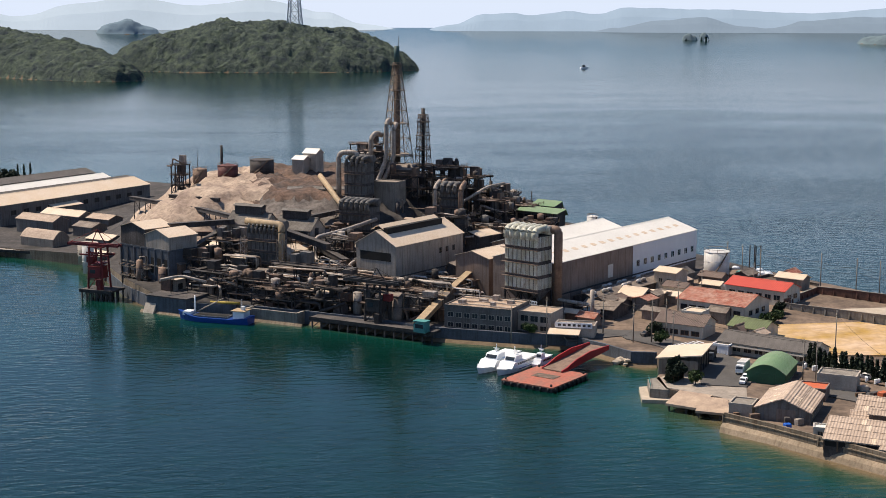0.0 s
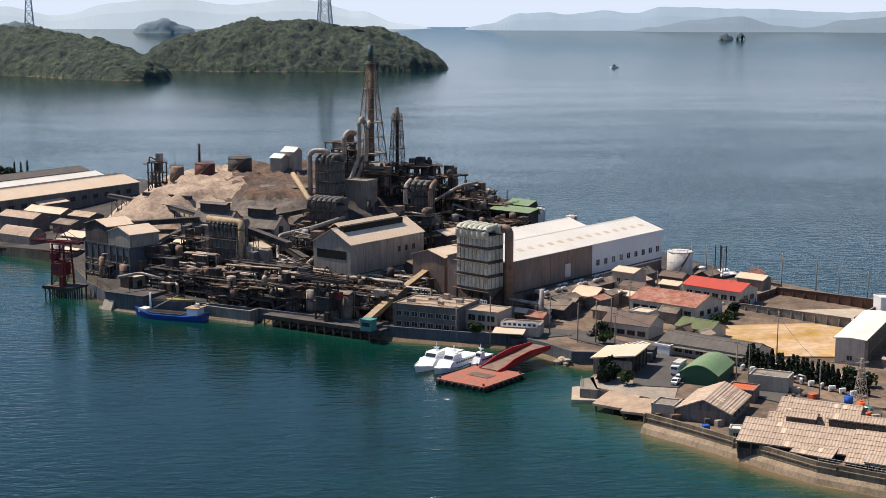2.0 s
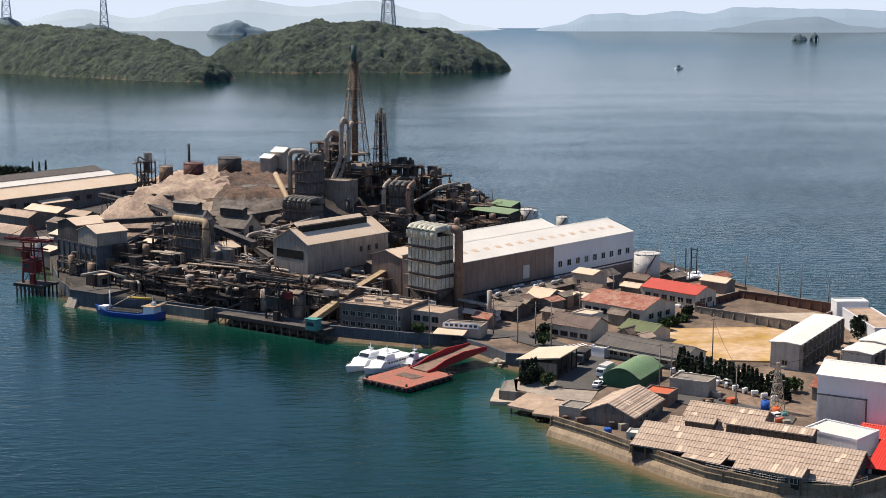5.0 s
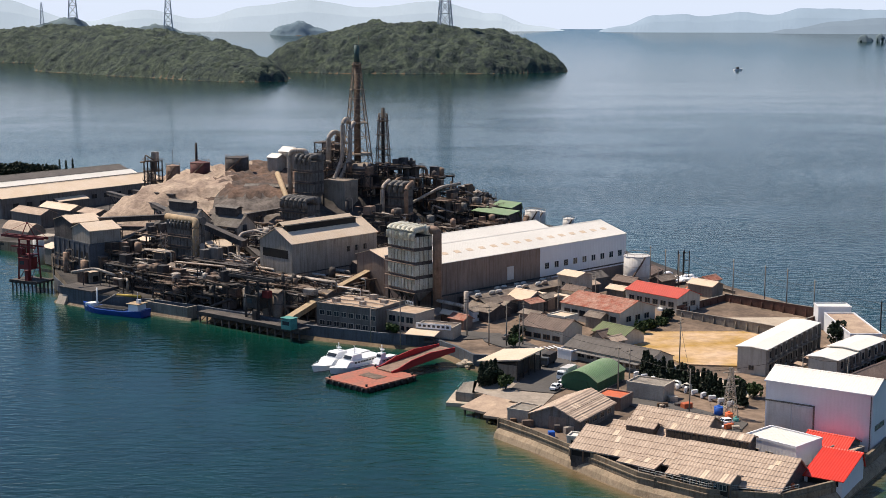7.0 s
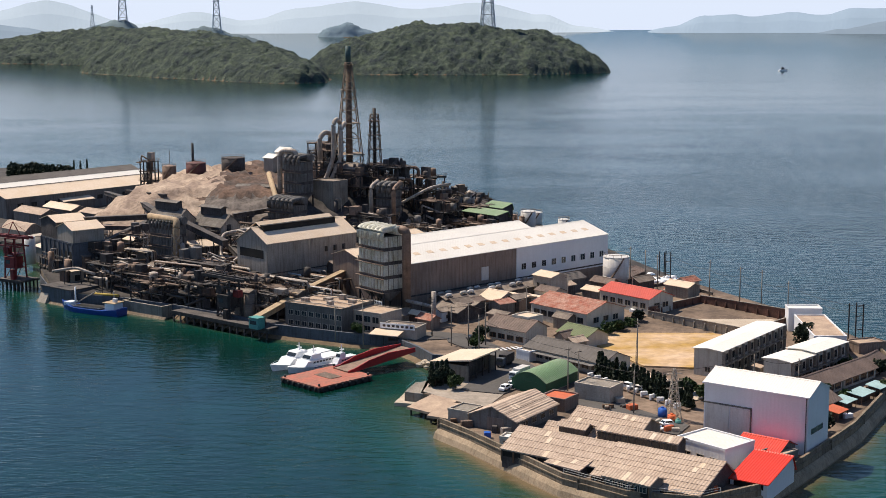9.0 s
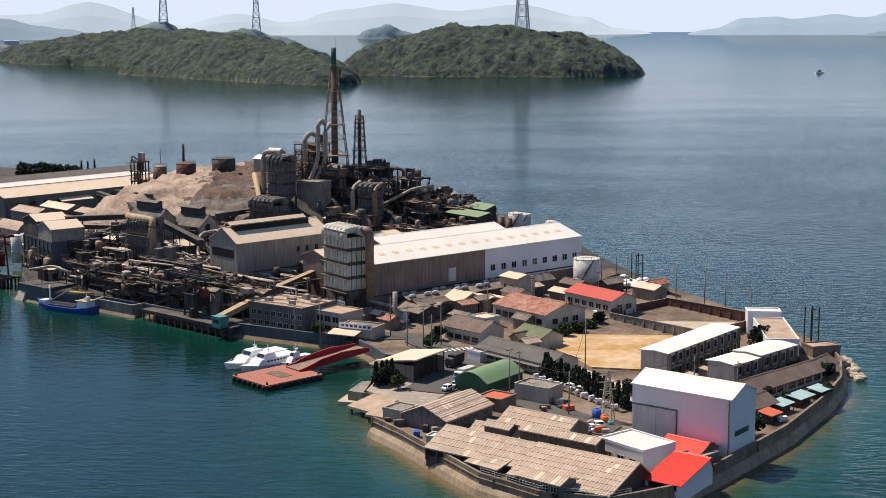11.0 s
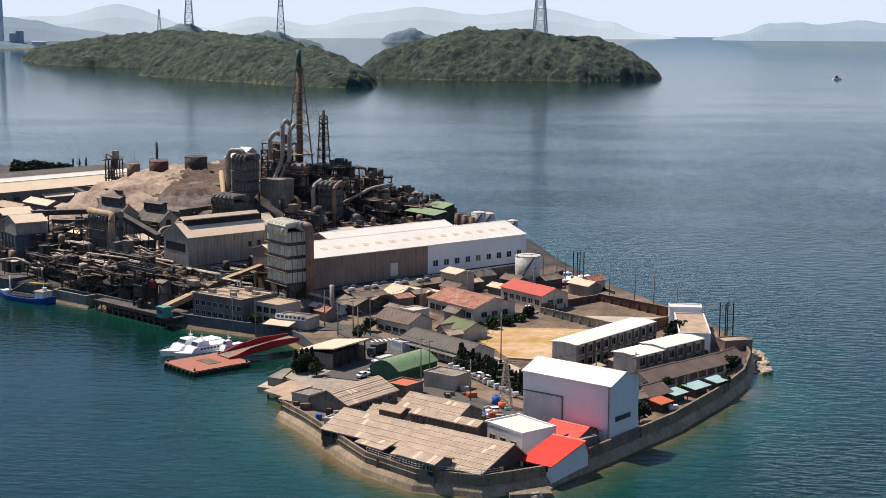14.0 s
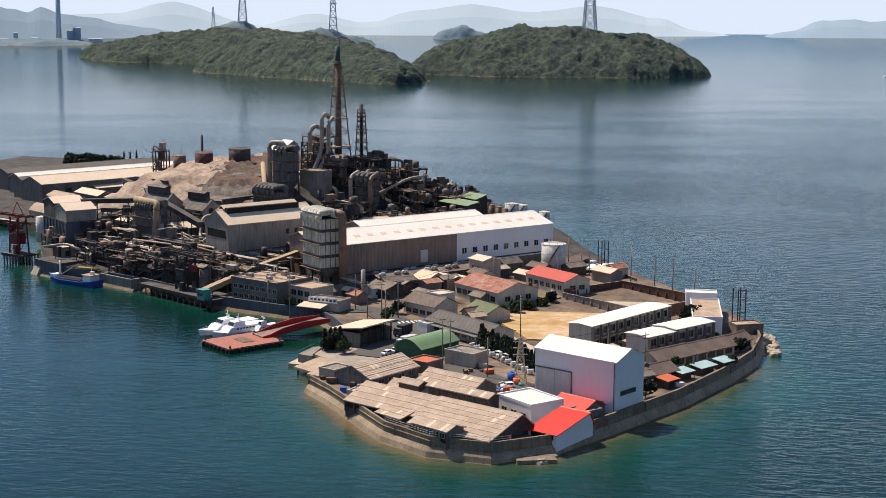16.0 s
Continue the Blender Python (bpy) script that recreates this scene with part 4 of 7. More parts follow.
# ---- harbour ----
pt = thing("pontoon", "rusty red floating pontoon with tyre fenders", "pontoon", -33, 31.5, 0, -44)
part("hull", box(0, 0, -0.8, 16, 19, 1.1), "steel_dark", pt)
part("deck", box(-0.1, -0.1, 1.1, 16.1, 19.1, 1.45), "pont_red", pt, "worn red deck")
for i in range(7):
    part("fender", tube([(1.0 + i * 2.3, -0.15, 0.1), (1.0 + i * 2.3, -0.15, 1.2)], 0.35, 8), "rubber", pt)
for i in range(8):
    part("fender", tube([(16.2, 1.0 + i * 2.4, 0.1), (16.2, 1.0 + i * 2.4, 1.2)], 0.35, 8), "rubber", pt)
part("ramp_plate", box(4.5, 8, 1.46, 11.5, 12, 1.56), "steel_rust", pt)
for x, y in ((0.8, 0.8), (15.2, 0.8), (15.2, 18.2), (0.8, 18.2)):
    part("bollard", drum(0.3, 1.45, 2.1, 10, cx=x, cy=y), "steel_dark", pt)
fb = thing("footbridge", "red steel gangway bridge from pontoon to shore", "bridge", -19.4, 41.0, 1.5, 42)
Lb = 24.0
part("deck", prism([(0, 0), (Lb, 2.6), (Lb, 2.9), (0, 0.3)], -6.4, 0, "y"), "duct_brown", fb, "brown gangway deck")
for y in (-6.6, 0.0):
    part("girder", prism([(0, -0.4), (Lb, 2.2), (Lb, 3.5), (Lb * 0.6, 3.5), (Lb * 0.3, 2.4), (Lb * 0.1, 0.9), (0, 0.5)], y, y + 0.35, "y"), "bridge_red", fb, "red side girder")
for i in range(7):
    part("cross_beam", box(i * 3.5 + 0.3, -6.3, -0.45 + 2.6 * i * 3.5 / Lb, i * 3.5 + 0.6, 0, 0 + 2.6 * i * 3.5 / Lb - 0.05), "bridge_red", fb)


def ferry(x, y, yaw, L, label):
    th = thing("ferry", label, "boat", x, y, 0, yaw, "ferries")
    W = L * 0.14
    bm = bmesh.new()
    rings = []
    for i in range(13):
        s = i / 12
        w = W * (1 - max(0, (s - 0.55) / 0.45) ** 2.2) if s < 1 else 0.05
        zz = 1.7 + 1.1 * max(0, (s - 0.5) / 0.5) ** 2
        rings.append([bm.verts.new((s * L, -w, zz)), bm.verts.new((s * L * 0.96, -w * 0.75, -0.6)), bm.verts.new((s * L * 0.96, w * 0.75, -0.6)), bm.verts.new((s * L, w, zz))])
    for a, b in zip(rings, rings[1:]):
        for j in range(4):
            bm.faces.new((a[j], a[(j + 1) % 4], b[(j + 1) % 4], b[j]))
    bm.faces.new(rings[0])
    bmesh.ops.recalc_face_normals(bm, faces=bm.faces)
    part("hull", bm, "hull_white", th)
    bm = prism([(L * 0.06, 1.6), (L * 0.78, 1.6), (L * 0.7, 3.9), (L * 0.06, 3.9)], -W * 0.82, W * 0.82, "y")
    cab = part("cabin", bm, "hull_white", th)
    n = 9
    for sgn in (-1, 1):
        for i in range(n):
            a = L * 0.1 + i * L * 0.058
            part("window", box(a, sgn * W * 0.82 - 0.03, 2.6, a + L * 0.042, sgn * W * 0.82 + 0.03, 3.4), "glass", cab)
    br = part("wheelhouse", prism([(L * 0.42, 3.9), (L * 0.66, 3.9), (L * 0.6, 6.0), (L * 0.44, 6.0)], -W * 0.6, W * 0.6, "y"), "hull_white", th)
    part("window", prism([(L * 0.63, 4.5), (L * 0.655, 4.5), (L * 0.622, 5.6), (L * 0.60, 5.6)], -W * 0.5, W * 0.5, "y"), "glass", br)
    part("roof_deck", box(L * 0.05, -W * 0.9, 3.95, L * 0.42, W * 0.9, 4.1), "hull_white", th)
    bm = bmesh.new()
    add_tube(bm, [(L * 0.5, 0, 6.0), (L * 0.5, 0, 9.2)], 0.12, 6)
    add_tube(bm, [(L * 0.5, -1.0, 7.6), (L * 0.5, 1.0, 7.6)], 0.08, 6)
    add_box(bm, L * 0.5 - 0.5, -0.6, 6.9, L * 0.5 + 0.2, 0.6, 7.15)
    part("mast", bm, "hull_white", th)
    bm = bmesh.new()
    for sgn in (-1, 1):
        for i in range(14):
            s = 0.04 + i * 0.065
            w = W * (1 - max(0, (s - 0.55) / 0.45) ** 2.2)
            add_beam(bm, (s * L, sgn * w * 0.95, 1.7), (s * L, sgn * w * 0.95, 2.8), 0.06)
            s2 = s + 0.065
            w2 = W * (1 - max(0, (min(s2, 0.98) - 0.55) / 0.45) ** 2.2)
            add_beam(bm, (s * L, sgn * w * 0.95, 2.8), (s2 * L, sgn * w2 * 0.95, 2.8), 0.05)
    part("railing", bm, "hull_white", th)
    part("rubbing_strake", box(0.2, -W - 0.06, 1.05, L * 0.6, W + 0.06, 1.25), "hull_blue", th)
    th.scale = (1, 1, 0.72)
    return th


ferry(-23.2, 60.6, 230, 22.5, "white passenger ferry with a dark-windowed cabin")
ferry(-19.2, 55.6, 228, 20.0, "white passenger ferry moored inside another ferry")
ferry(-14.6, 53.0, 229, 10.5, "small white launch moored beside the gangway")

cb = thing("cargo_boat", "blue-hulled work boat with white wheelhouse and derrick", "boat", -98.5, 121.0, 0, 153)
L_, W_ = 26.5, 3.4
bm = bmesh.new()
rings = []
for i in range(13):
    s = i / 12
    w = W_ * (1 - max(0, (s - 0.65) / 0.35) ** 2) if s < 1 else 0.1
    w *= 0.85 + 0.15 * min(1, s * 5)
    zz = 1.6 + 1.6 * max(0, (s - 0.6) / 0.4) ** 2 + 0.7 * max(0, (0.25 - s) / 0.25)
    rings.append([bm.verts.new((s * L_, -w, zz)), bm.verts.new((s * L_ * 0.96, -w * 0.8, -0.8)), bm.verts.new((s * L_ * 0.96, w * 0.8, -0.8)), bm.verts.new((s * L_, w, zz))])
for a, b in zip(rings, rings[1:]):
    for j in range(4):
        bm.faces.new((a[j], a[(j + 1) % 4], b[(j + 1) % 4], b[j]))
bm.faces.new(rings[0])
bmesh.ops.recalc_face_normals(bm, faces=bm.faces)
part("hull", bm, "hull_blue", cb)
wh = part("wheelhouse", box(1.5, -2.2, 1.6, 5.5, 2.2, 4.2), "hull_white", cb)
part("wheelhouse_roof", box(1.0, -2.6, 4.2, 6.2, 2.6, 4.4), "duct_tan", wh)
part("window", box(5.48, -1.9, 3.0, 5.54, 1.9, 3.8), "glass", wh)
part("funnel", box(2.2, -0.6, 4.4, 3.4, 0.6, 5.6), "hull_white", wh)
part("hold_coaming", box(7.5, -2.4, 1.4, 20, 2.4, 2.1), "blue_grey", cb)
part("hold", box(8.0, -2.0, 2.1, 19.5, 2.0, 2.16), "opening_shade", cb)
part("forecastle", box(21, -1.8, 1.8, 24, 1.8, 3.0), "hull_white", cb)
part("mast", tube([(20.3, 0, 1.6), (20.3, 0, 8.2)], 0.35, 8, 0.25), "hull_white", cb)
part("derrick_boom", tube([(20.0, 0, 2.6), (9.5, 0.5, 8.0)], 0.25, 8, 0.15), "duct_white", cb)
part("mast", tube([(3.2, 0, 4.4), (3.2, 0, 8.0)], 0.1, 6), "hull_white", cb)

# quay: ledge, slipways
lg = thing("quay_ledge", "stepped concrete quay ledge with a green rail", "quay", 0, 0, 0, 0)
bm = bmesh.new()
add_prism(bm, [(-0.8, 7.2), (2.2, 20), (8.5, 21), (8, 8), (5.6, 5.6)], -3, 0.95, "z")
part("ledge", bm, "quay_top", lg)
bm = bmesh.new()
add_prism(bm, [(1.8, 9.0), (4.2, 18.8), (9, 21), (9, 8), (6.0, 7.2)], -3, 3.3, "z")
part("wall", bm, "concrete", lg)
part("rail", tube([(2.2, 9.6, 4.3), (4.4, 18.4, 4.3)], 0.06, 6), "teal", lg)
for i in range(6):
    part("rail_post", tube([(2.2 + 0.44 * i, 9.6 + 1.76 * i, 3.3), (2.2 + 0.44 * i, 9.6 + 1.76 * i, 4.3)], 0.05, 6), "teal", lg)
for x, y, w, d in ((4.2, -1.6, 7.6, 8.6), (9.6, -9.2, 8.6, 8.6)):
    sl = thing("slipway", "pale concrete landing slab on short piles", "quay", x, y, 0, -42 if x < 6 else -30, "landing slabs")
    part("slab", prism([(-0.5, 1.5), (d, 3.0), (d, 3.5), (-0.5, 2.1)], -1.5, w, "x"), "flat_roof", sl)
    for a in (-1.0, w / 2, w - 0.9):
        part("pile", box(a, 0.2, -3, a + 0.4, 0.6, 1.6), "sooty", sl)
        part("pile", box(a, 3.5, -3, a + 0.4, 3.9, 2.1), "sooty", sl)


def sheet(name, ring, z, material, label, category, thick=0.3):
    bm = bmesh.new()
    add_prism(bm, ring, z - thick, z, "z")
    return solo(name, bm, material, label, category, kind="structure")


sheet("pavement", [(6.5, 9), (11.2, 4), (17, -2), (18.7, -9), (15, -14.5), (19, -16), (27, 6), (24, 16), (14, 24), (8, 20)], 3.42, "apron", "worn grey concrete quay apron", "pavement", 0.25)
sheet("road", [(16, 10), (27, 6), (31, 12), (46, 17), (46, 22), (38, 30), (33, 46), (26, 62), (17, 80), (10, 82), (12, 66), (19, 55), (20, 48), (26, 42)], 3.62, "asphalt", "grey asphalt yard and road", "road", 0.5)
sheet("road", [(-6, 66), (12, 70), (24, 84), (20, 90), (6, 79), (-6, 74)], 3.66, "asphalt", "grey asphalt waterfront road", "road", 0.5)
sheet("road", [(52, 2), (70, -22), (66, -30), (60, -26), (46, -8), (40, 0)], 3.6, "asphalt", "grey asphalt yard between the sheds", "road", 0.5)
sheet("road", [(56, 33), (72, -2), (79, 4), (74, 16), (62, 38)], 3.61, "quay_top", "pale sandy lane beside the hedge", "road", 0.5)
for i in range(7):
    bm = box(0, 0, 0, 0.7, 3.2, 0.03)
    solo("road_marking", bm, "hull_white", "white painted crossing stripe on the road", "road marking", pose(24.6 + i * 1.35, 53.2 + i * 0.6, 3.63, 0, 0, 24), "crossing stripes")
sheet("field", [(53, 66), (75, 96), (99, 70), (84, 33), (66, 36)], 3.75, "field", "dry yellow grass sports field", "field", 0.5)
for a, b, h, mname in (((74.5, 97), (101, 70), 3.2, "concrete"), ((75, 98), (94, 116), 4.2, "brick_wall"), ((94, 116), (120, 90), 4.6, "brick_wall"), ((120, 90), (102, 70), 3.6, "brick_wall"), ((56, 72), (74, 97), 1.6, "concrete"), ((80, 142), (90, 149), 3.2, "sooty"), ((90, 149), (100, 128), 3.2, "sooty")):
    d = Vector((b[0] - a[0], b[1] - a[1]))
    yw = math.degrees(math.atan2(d.y, d.x))
    bw = thing("boundary_wall", "weathered concrete boundary wall with buttresses", "wall", a[0], a[1], 3.4, yw)
    part("wall", box(0, 0, -1.5, d.length, 0.3, h), mname, bw)
    part("coping", box(-0.05, -0.1, h, d.length + 0.05, 0.4, h + 0.15), "concrete", bw)
    for i in range(int(d.length / 4)):
        part("buttress", prism([(-0.9, -1.0), (-0.02, -1.0), (-0.02, h * 0.8), (-0.3, h * 0.8)], 2 + i * 4, 2.35 + i * 4, "x"), mname, bw)
sheet("pool_floor", [(77, 98), (94, 113), (117, 90), (101, 73)], 4.6, "quay_top", "bare sandy enclosure floor", "ground", 0.8)

# ---- the smelting plant ----
wa = building("warehouse", "long warehouse with bright white roof and brown and white walls", (-2.2, 100.7), 43.4, 97, 24, 5, 20.8, 24.5, "brown_sheet", "white_roof", over=0.3)
part("cladding", box(50, -0.12, 4.5, 97.1, -0.02, 15.7), "white_wall", wa, "white metal cladding")
windows(wa, 51, 96, 9, 8.0, 10.1, y=-0.13, fill=0.42, frame_mat="white_wall")
part("door", box(33.5, -0.1, 6.5, 36.8, 0.02, 11.0), "tank_white", wa, "pale sliding door")
# dark strip painted for the shade of the recess below the cladding
part("plinth_band", box(0, -0.15, 5.0, 97, -0.02, 5.5), "sooty", wa)
for i in range(16):
    part("skylight", prism([(4.6, 15.8 + 4.6 * 0.308 + 0.1), (6.4, 15.8 + 6.4 * 0.308 + 0.1), (6.4, 15.8 + 6.4 * 0.308 + 0.21), (4.6, 15.8 + 4.6 * 0.308 + 0.21)], 2.5 + i * 5.8, 5.0 + i * 5.8), "cream_roof", wa)
for i in range(20):
    part("pilaster", box(i * 5 - 0.05, -0.07, 0, i * 5 + 0.05, -0.01, 15.6), "brown_sheet", wa)
building("warehouse", "second warehouse with a white roof behind the first", (1.0, 136), 43.4, 58, 20, 6, 20.5, 23.5, "brown_sheet", "white_roof")
building("warehouse", "low building with a tan roof against the warehouse", (-19, 124), 43.4, 18, 14, 6, 19, 21, "brown_sheet", "cream_roof")

ha = building("smelter_hall", "grey steel hall with a tan roof and dark ridge vent", (-50.1, 127.3), 46, 40, 16.7, 5.5, 23.4, 28, "cream_sheet", "cream_roof")

# solid block, the shade inside the vent painted near-black
part("ridge_vent", box(3, 5.6, 20.4, 35, 11.2, 23.2), "opening_shade", ha, "ridge vent block with its inner shade painted near-black")
part("vent_roof", roof_slab([(7.2, 22.9), (9.4, 24.2), (12.2, 22.6)], 2.5, 35.5, 0.2), "cream_roof", ha)
part("opening", box(-0.08, 2, 12.5, 0.02, 15, 15.4), "opening_shade", ha)
part("band", box(-0.2, -0.12, 7.2, 40.1, -0.02, 7.6), "sooty", ha)
for i in range(11):
    part("pilaster", box(i * 3.8 - 0.06, -0.08, 0, i * 3.8 + 0.06, -0.01, 17.7), "cream_sheet", ha)
windows(ha, 24, 36, 3, 12.5, 14.2, fill=0.3, frame_mat="sooty")
building("lean_to", "dark lean-to with a brown roof against the steel hall", (-26.0, 134), 46, 18, 7, 6, 14.0, 15.6, "sooty", "dirty_roof", split=0.85)

bk = building("hopper_building", "dark blue-grey concrete hopper building", (-143.5, 182.4), -50, 28, 12.5, 4, 18, None, "blue_grey", "sooty")
for i in range(5):
    part("bay_window", box(10.5 + i * 3.5, -0.08, 5.5, 12.6 + i * 3.5, 0.02, 11.0), "opening_shade", bk)
for i in range(8):
    part("pier", box(i * 3.9, -0.3, -2, i * 3.9 + 0.5, -0.02, 13.9), "blue_grey", bk)
part("floor_band", box(0, -0.2, 7.9, 28, -0.05, 8.4), "concrete", bk)
building("hopper_house", "sheet-clad top house with a tan gabled roof", (-134.2, 171.5), -50, 13.5, 12.3, 18.1, 23.0, 25.2, "cream_sheet", "cream_roof", along=False)
building("hopper_house", "dark sheet-clad top house with a tan gabled roof", (-143.3, 182.2), -50, 14, 12.3, 18.1, 24.6, 26.5, "sooty", "cream_roof", along=False)


def filter_house(x, y, z0, yaw, L, D, legs, top, label, hoods=6, hood_r=1.0, panel="sooty_panel", hood_mat="duct_white"):
    """A filter house on braced legs with panelled walls and a row of hooded ducts on top."""
    th = thing("filter_house", label, "filter house", x, y, z0, yaw)
    part("casing", box(0.15, 0.15, legs, L - 0.15, D - 0.15, top), "sooty", th)
    rows = max(3, int((top - legs) / 4.2))
    rh = (top - legs) / rows
    for side, span in (("f", L), ("r", D)):
        cols = max(2, int(span / 1.6))
        cw = span / cols
        for r in range(rows):
            for c in range(cols):
                a, b, z, w = c * cw + 0.16, (c + 1) * cw - 0.16, legs + r * rh + 0.9, legs + (r + 1) * rh - 0.25
                part("panel", box(a, -0.02, z, b, 0.15, w) if side == "f" else box(L - 0.15, a, z, L + 0.02, b, w), panel, th)
            if side == "f":
                part("walkway", box(-0.8, -1.1, legs + r * rh, L + 0.8, -0.05, legs + r * rh + 0.12), "steel_rust", th)
                bm = bmesh.new()
                add_beam(bm, (-0.8, -1.1, legs + r * rh + 1.05), (L + 0.8, -1.1, legs + r * rh + 1.05), 0.07)
                for i in range(9):
                    q = -0.8 + (L + 1.6) * i / 8
                    add_beam(bm, (q, -1.1, legs + r * rh), (q, -1.1, legs + r * rh + 1.05), 0.06)
                part("handrail", bm, "steel_rust", th)
    for a in (0.2, L / 2, L - 0.2):
        for b in (0.2, D - 0.2):
            part("leg", box(a - 0.25, b - 0.25, -2, a + 0.25, b + 0.25, legs), "steel_dark", th)
    for a, b in ((0.2, L / 2), (L / 2, L - 0.2)):
        beams("brace", th, "steel_dark", [((a, 0.1, 0), (b, 0.1, legs)), ((b, 0.1, 0), (a, 0.1, legs))], 0.2)
    for i in range(3):
        q = L * (i + 0.5) / 3
        bm = bmesh.new()
        n = 4
        lo = [bm.verts.new((q + 0.3 * sx, D / 2 + 0.3 * sy, legs - 3.2)) for sx, sy in ((-1, -1), (1, -1), (1, 1), (-1, 1))]
        hi = [bm.verts.new((q + L / 6.4 * sx, D / 2 + D / 2.3 * sy, legs)) for sx, sy in ((-1, -1), (1, -1), (1, 1), (-1, 1))]
        for j in range(4):
            bm.faces.new((lo[j], lo[(j + 1) % 4], hi[(j + 1) % 4], hi[j]))
        part("hopper", bm, "grey_sheet", th)
    for i in range(hoods):
        q = L * (i + 0.5) / hoods
        part("hood", tube(bend([(q, -0.2, top - 1.2), (q, -0.2, top + 1.9), (q, D * 0.75, top + 2.3)], 1.6, 5), hood_r * L / hoods * 0.46, 10), hood_mat, th, "rounded duct hood")
    part("header_duct", tube([(-0.5, D * 0.75, top + 1.6), (L + 1.0, D * 0.75, top + 1.6)], 1.5, 14), hood_mat, th)
    return th


f1 = filter_house(-17.4, 105.6, 4, -50, 13.4, 7.6, 8.5, 26.5, "tall filter house with pale stained panels and six duct hoods", hood_r=1.1, panel="bag_panel", hood_mat="bag_panel")
part("downcomer", tube(bend([(12.8, 6.0, 28.3), (16.2, 7.0, 28.3), (16.2, 7.0, 1)], 2.5, 5), 1.4, 14), "duct_brown", f1, "rusty brown downcomer duct")
part("sign", box(10.5, -1.6, 5.0, 14.5, -1.5, 6.2), "hull_white", f1, "white sign board with dark bars")
for i in range(4):
    part("sign_bar", box(10.9 + i * 0.9, -1.63, 5.3, 11.4 + i * 0.9, -1.61, 5.9), "sooty", f1)
part("base_wall", box(3, -1.2, -2, 14.5, -0.4, 3.4), "blue_grey", f1, "pale blue-grey concrete base wall")
f2 = filter_house(-98.5, 165, 6, -38, 12.5, 7, 7.0, 19.0, "dark filter house with a fat bent duct on top", 7, 0.6, hood_mat="sooty_panel")
part("cross_duct", tube(bend([(-1, 1.2, 21.6), (14.2, 1.2, 21.2), (15.0, 0, 18.5), (15.0, 0, 9)], 3, 6), 1.25, 14), "duct_tan", f2, "fat tan bent duct")
for x in (15.0, -0.8):
    bm = bmesh.new()
    for i in range(7):
        z = 1 + i * 2.2
        for a, b in (((-1.2, -1.2), (1.2, -1.2)), ((1.2, -1.2), (1.2, 1.2))):
            add_beam(bm, (x + a[0], a[1], z), (x + b[0], b[1], z + 2.2), 0.16)
            add_beam(bm, (x + b[0], b[1], z), (x + a[0], a[1], z + 2.2), 0.16)
    for sx, sy in ((-1.2, -1.2), (1.2, -1.2), (1.2, 1.2), (-1.2, 1.2)):
        add_beam(bm, (x + sx, sy, -2), (x + sx, sy, 16.5), 0.2)
    part("lattice_leg", bm, "duct_white", f2)
f3 = filter_house(-58, 232, 22, -38, 10, 7, 6, 19.5, "grey filter house on the hill with an arched duct", 4, 0.6, hood_mat="sooty_panel")
part("arch_duct", tube(bend([(-3.2, 1, -2), (-3.2, 1, 23.5), (4.5, 3, 23.5), (4.5, 3, 19)], 3.2, 7), 1.05, 14), "duct_white", f3, "pale arched duct")
f4 = filter_house(-62, 212, 14, -36, 14, 8, 3, 12.5, "dark filter house with six duct hoods on the slope", 6, 0.9, hood_mat="sooty_panel")
f5 = filter_house(-20, 226, 16, -30, 8, 7, 3.5, 14.5, "dark filter house with twin bent ducts", 3, 0.8, hood_mat="sooty_panel")
for q in (-1.5, 9.5):
    part("side_duct", tube(bend([(q, 4, 17.5), (q, -1.2, 15.5), (q, -1.2, 0)], 2, 5), 0.9, 12), "duct_white" if q < 0 else "duct_brown", f5)


def lattice(name, label, x, y, z0, half, top, thalf, levels, material, member=0.3, plat=()):
    """A four-legged tapering lattice tower."""
    th = thing(name, label, "tower", x, y, z0, 12)
    H = top - z0
    def corner(k, z):
        w = half + (thalf - half) * z / H
        sx, sy = ((-1, -1), (1, -1), (1, 1), (-1, 1))[k]
        return (sx * w, sy * w, z)
    for k in range(4):
        part("leg", tube([corner(k, -3), corner(k, H)], member * 0.8, 4), material, th)
    zs, z = [0.0], 0.0
    q = 0.86
    s = H * (1 - q) / (1 - q ** levels)
    for i in range(levels):
        z += s * q ** i
        zs.append(min(z, H))
    for a, b in zip(zs, zs[1:]):
        ring = [(k, (k + 1) % 4) for k in range(4)]
        beams("ring_beam", th, material, [(corner(k, b), corner(n, b)) for k, n in ring], member * 0.75)
        beams("diagonal", th, material, [(corner(k, a), corner(n, b)) for k, n in ring] + [(corner(n, a), corner(k, b)) for k, n in ring], member * 0.6)
    for z in plat:
        w = half + (thalf - half) * z / H + 0.7
        part("platform", box(-w, -w, z, w, w, z + 0.2), material, th)
    return th


t1 = lattice("chimney_tower", "tall steel lattice tower round a dark chimney with a teal top", -33.2, 258, 33, 6.0, 80.5, 1.3, 10, "tower_tan", 0.27, (9, 22, 36, 46.5))
part("flue", tube([(0, 0, 2), (0, 0, 47)], 1.5, 14, 1.2), "steel_rust", t1, "rusty chimney flue")
part("flue_top", tube([(0, 0, 47), (0, 0, 54.5)], 1.15, 14), "stack_green", t1, "teal painted chimney top")
part("lightning_rod", tube([(0.8, 0, 54), (0.8, 0, 58.5)], 0.08, 5), "steel_rust", t1)
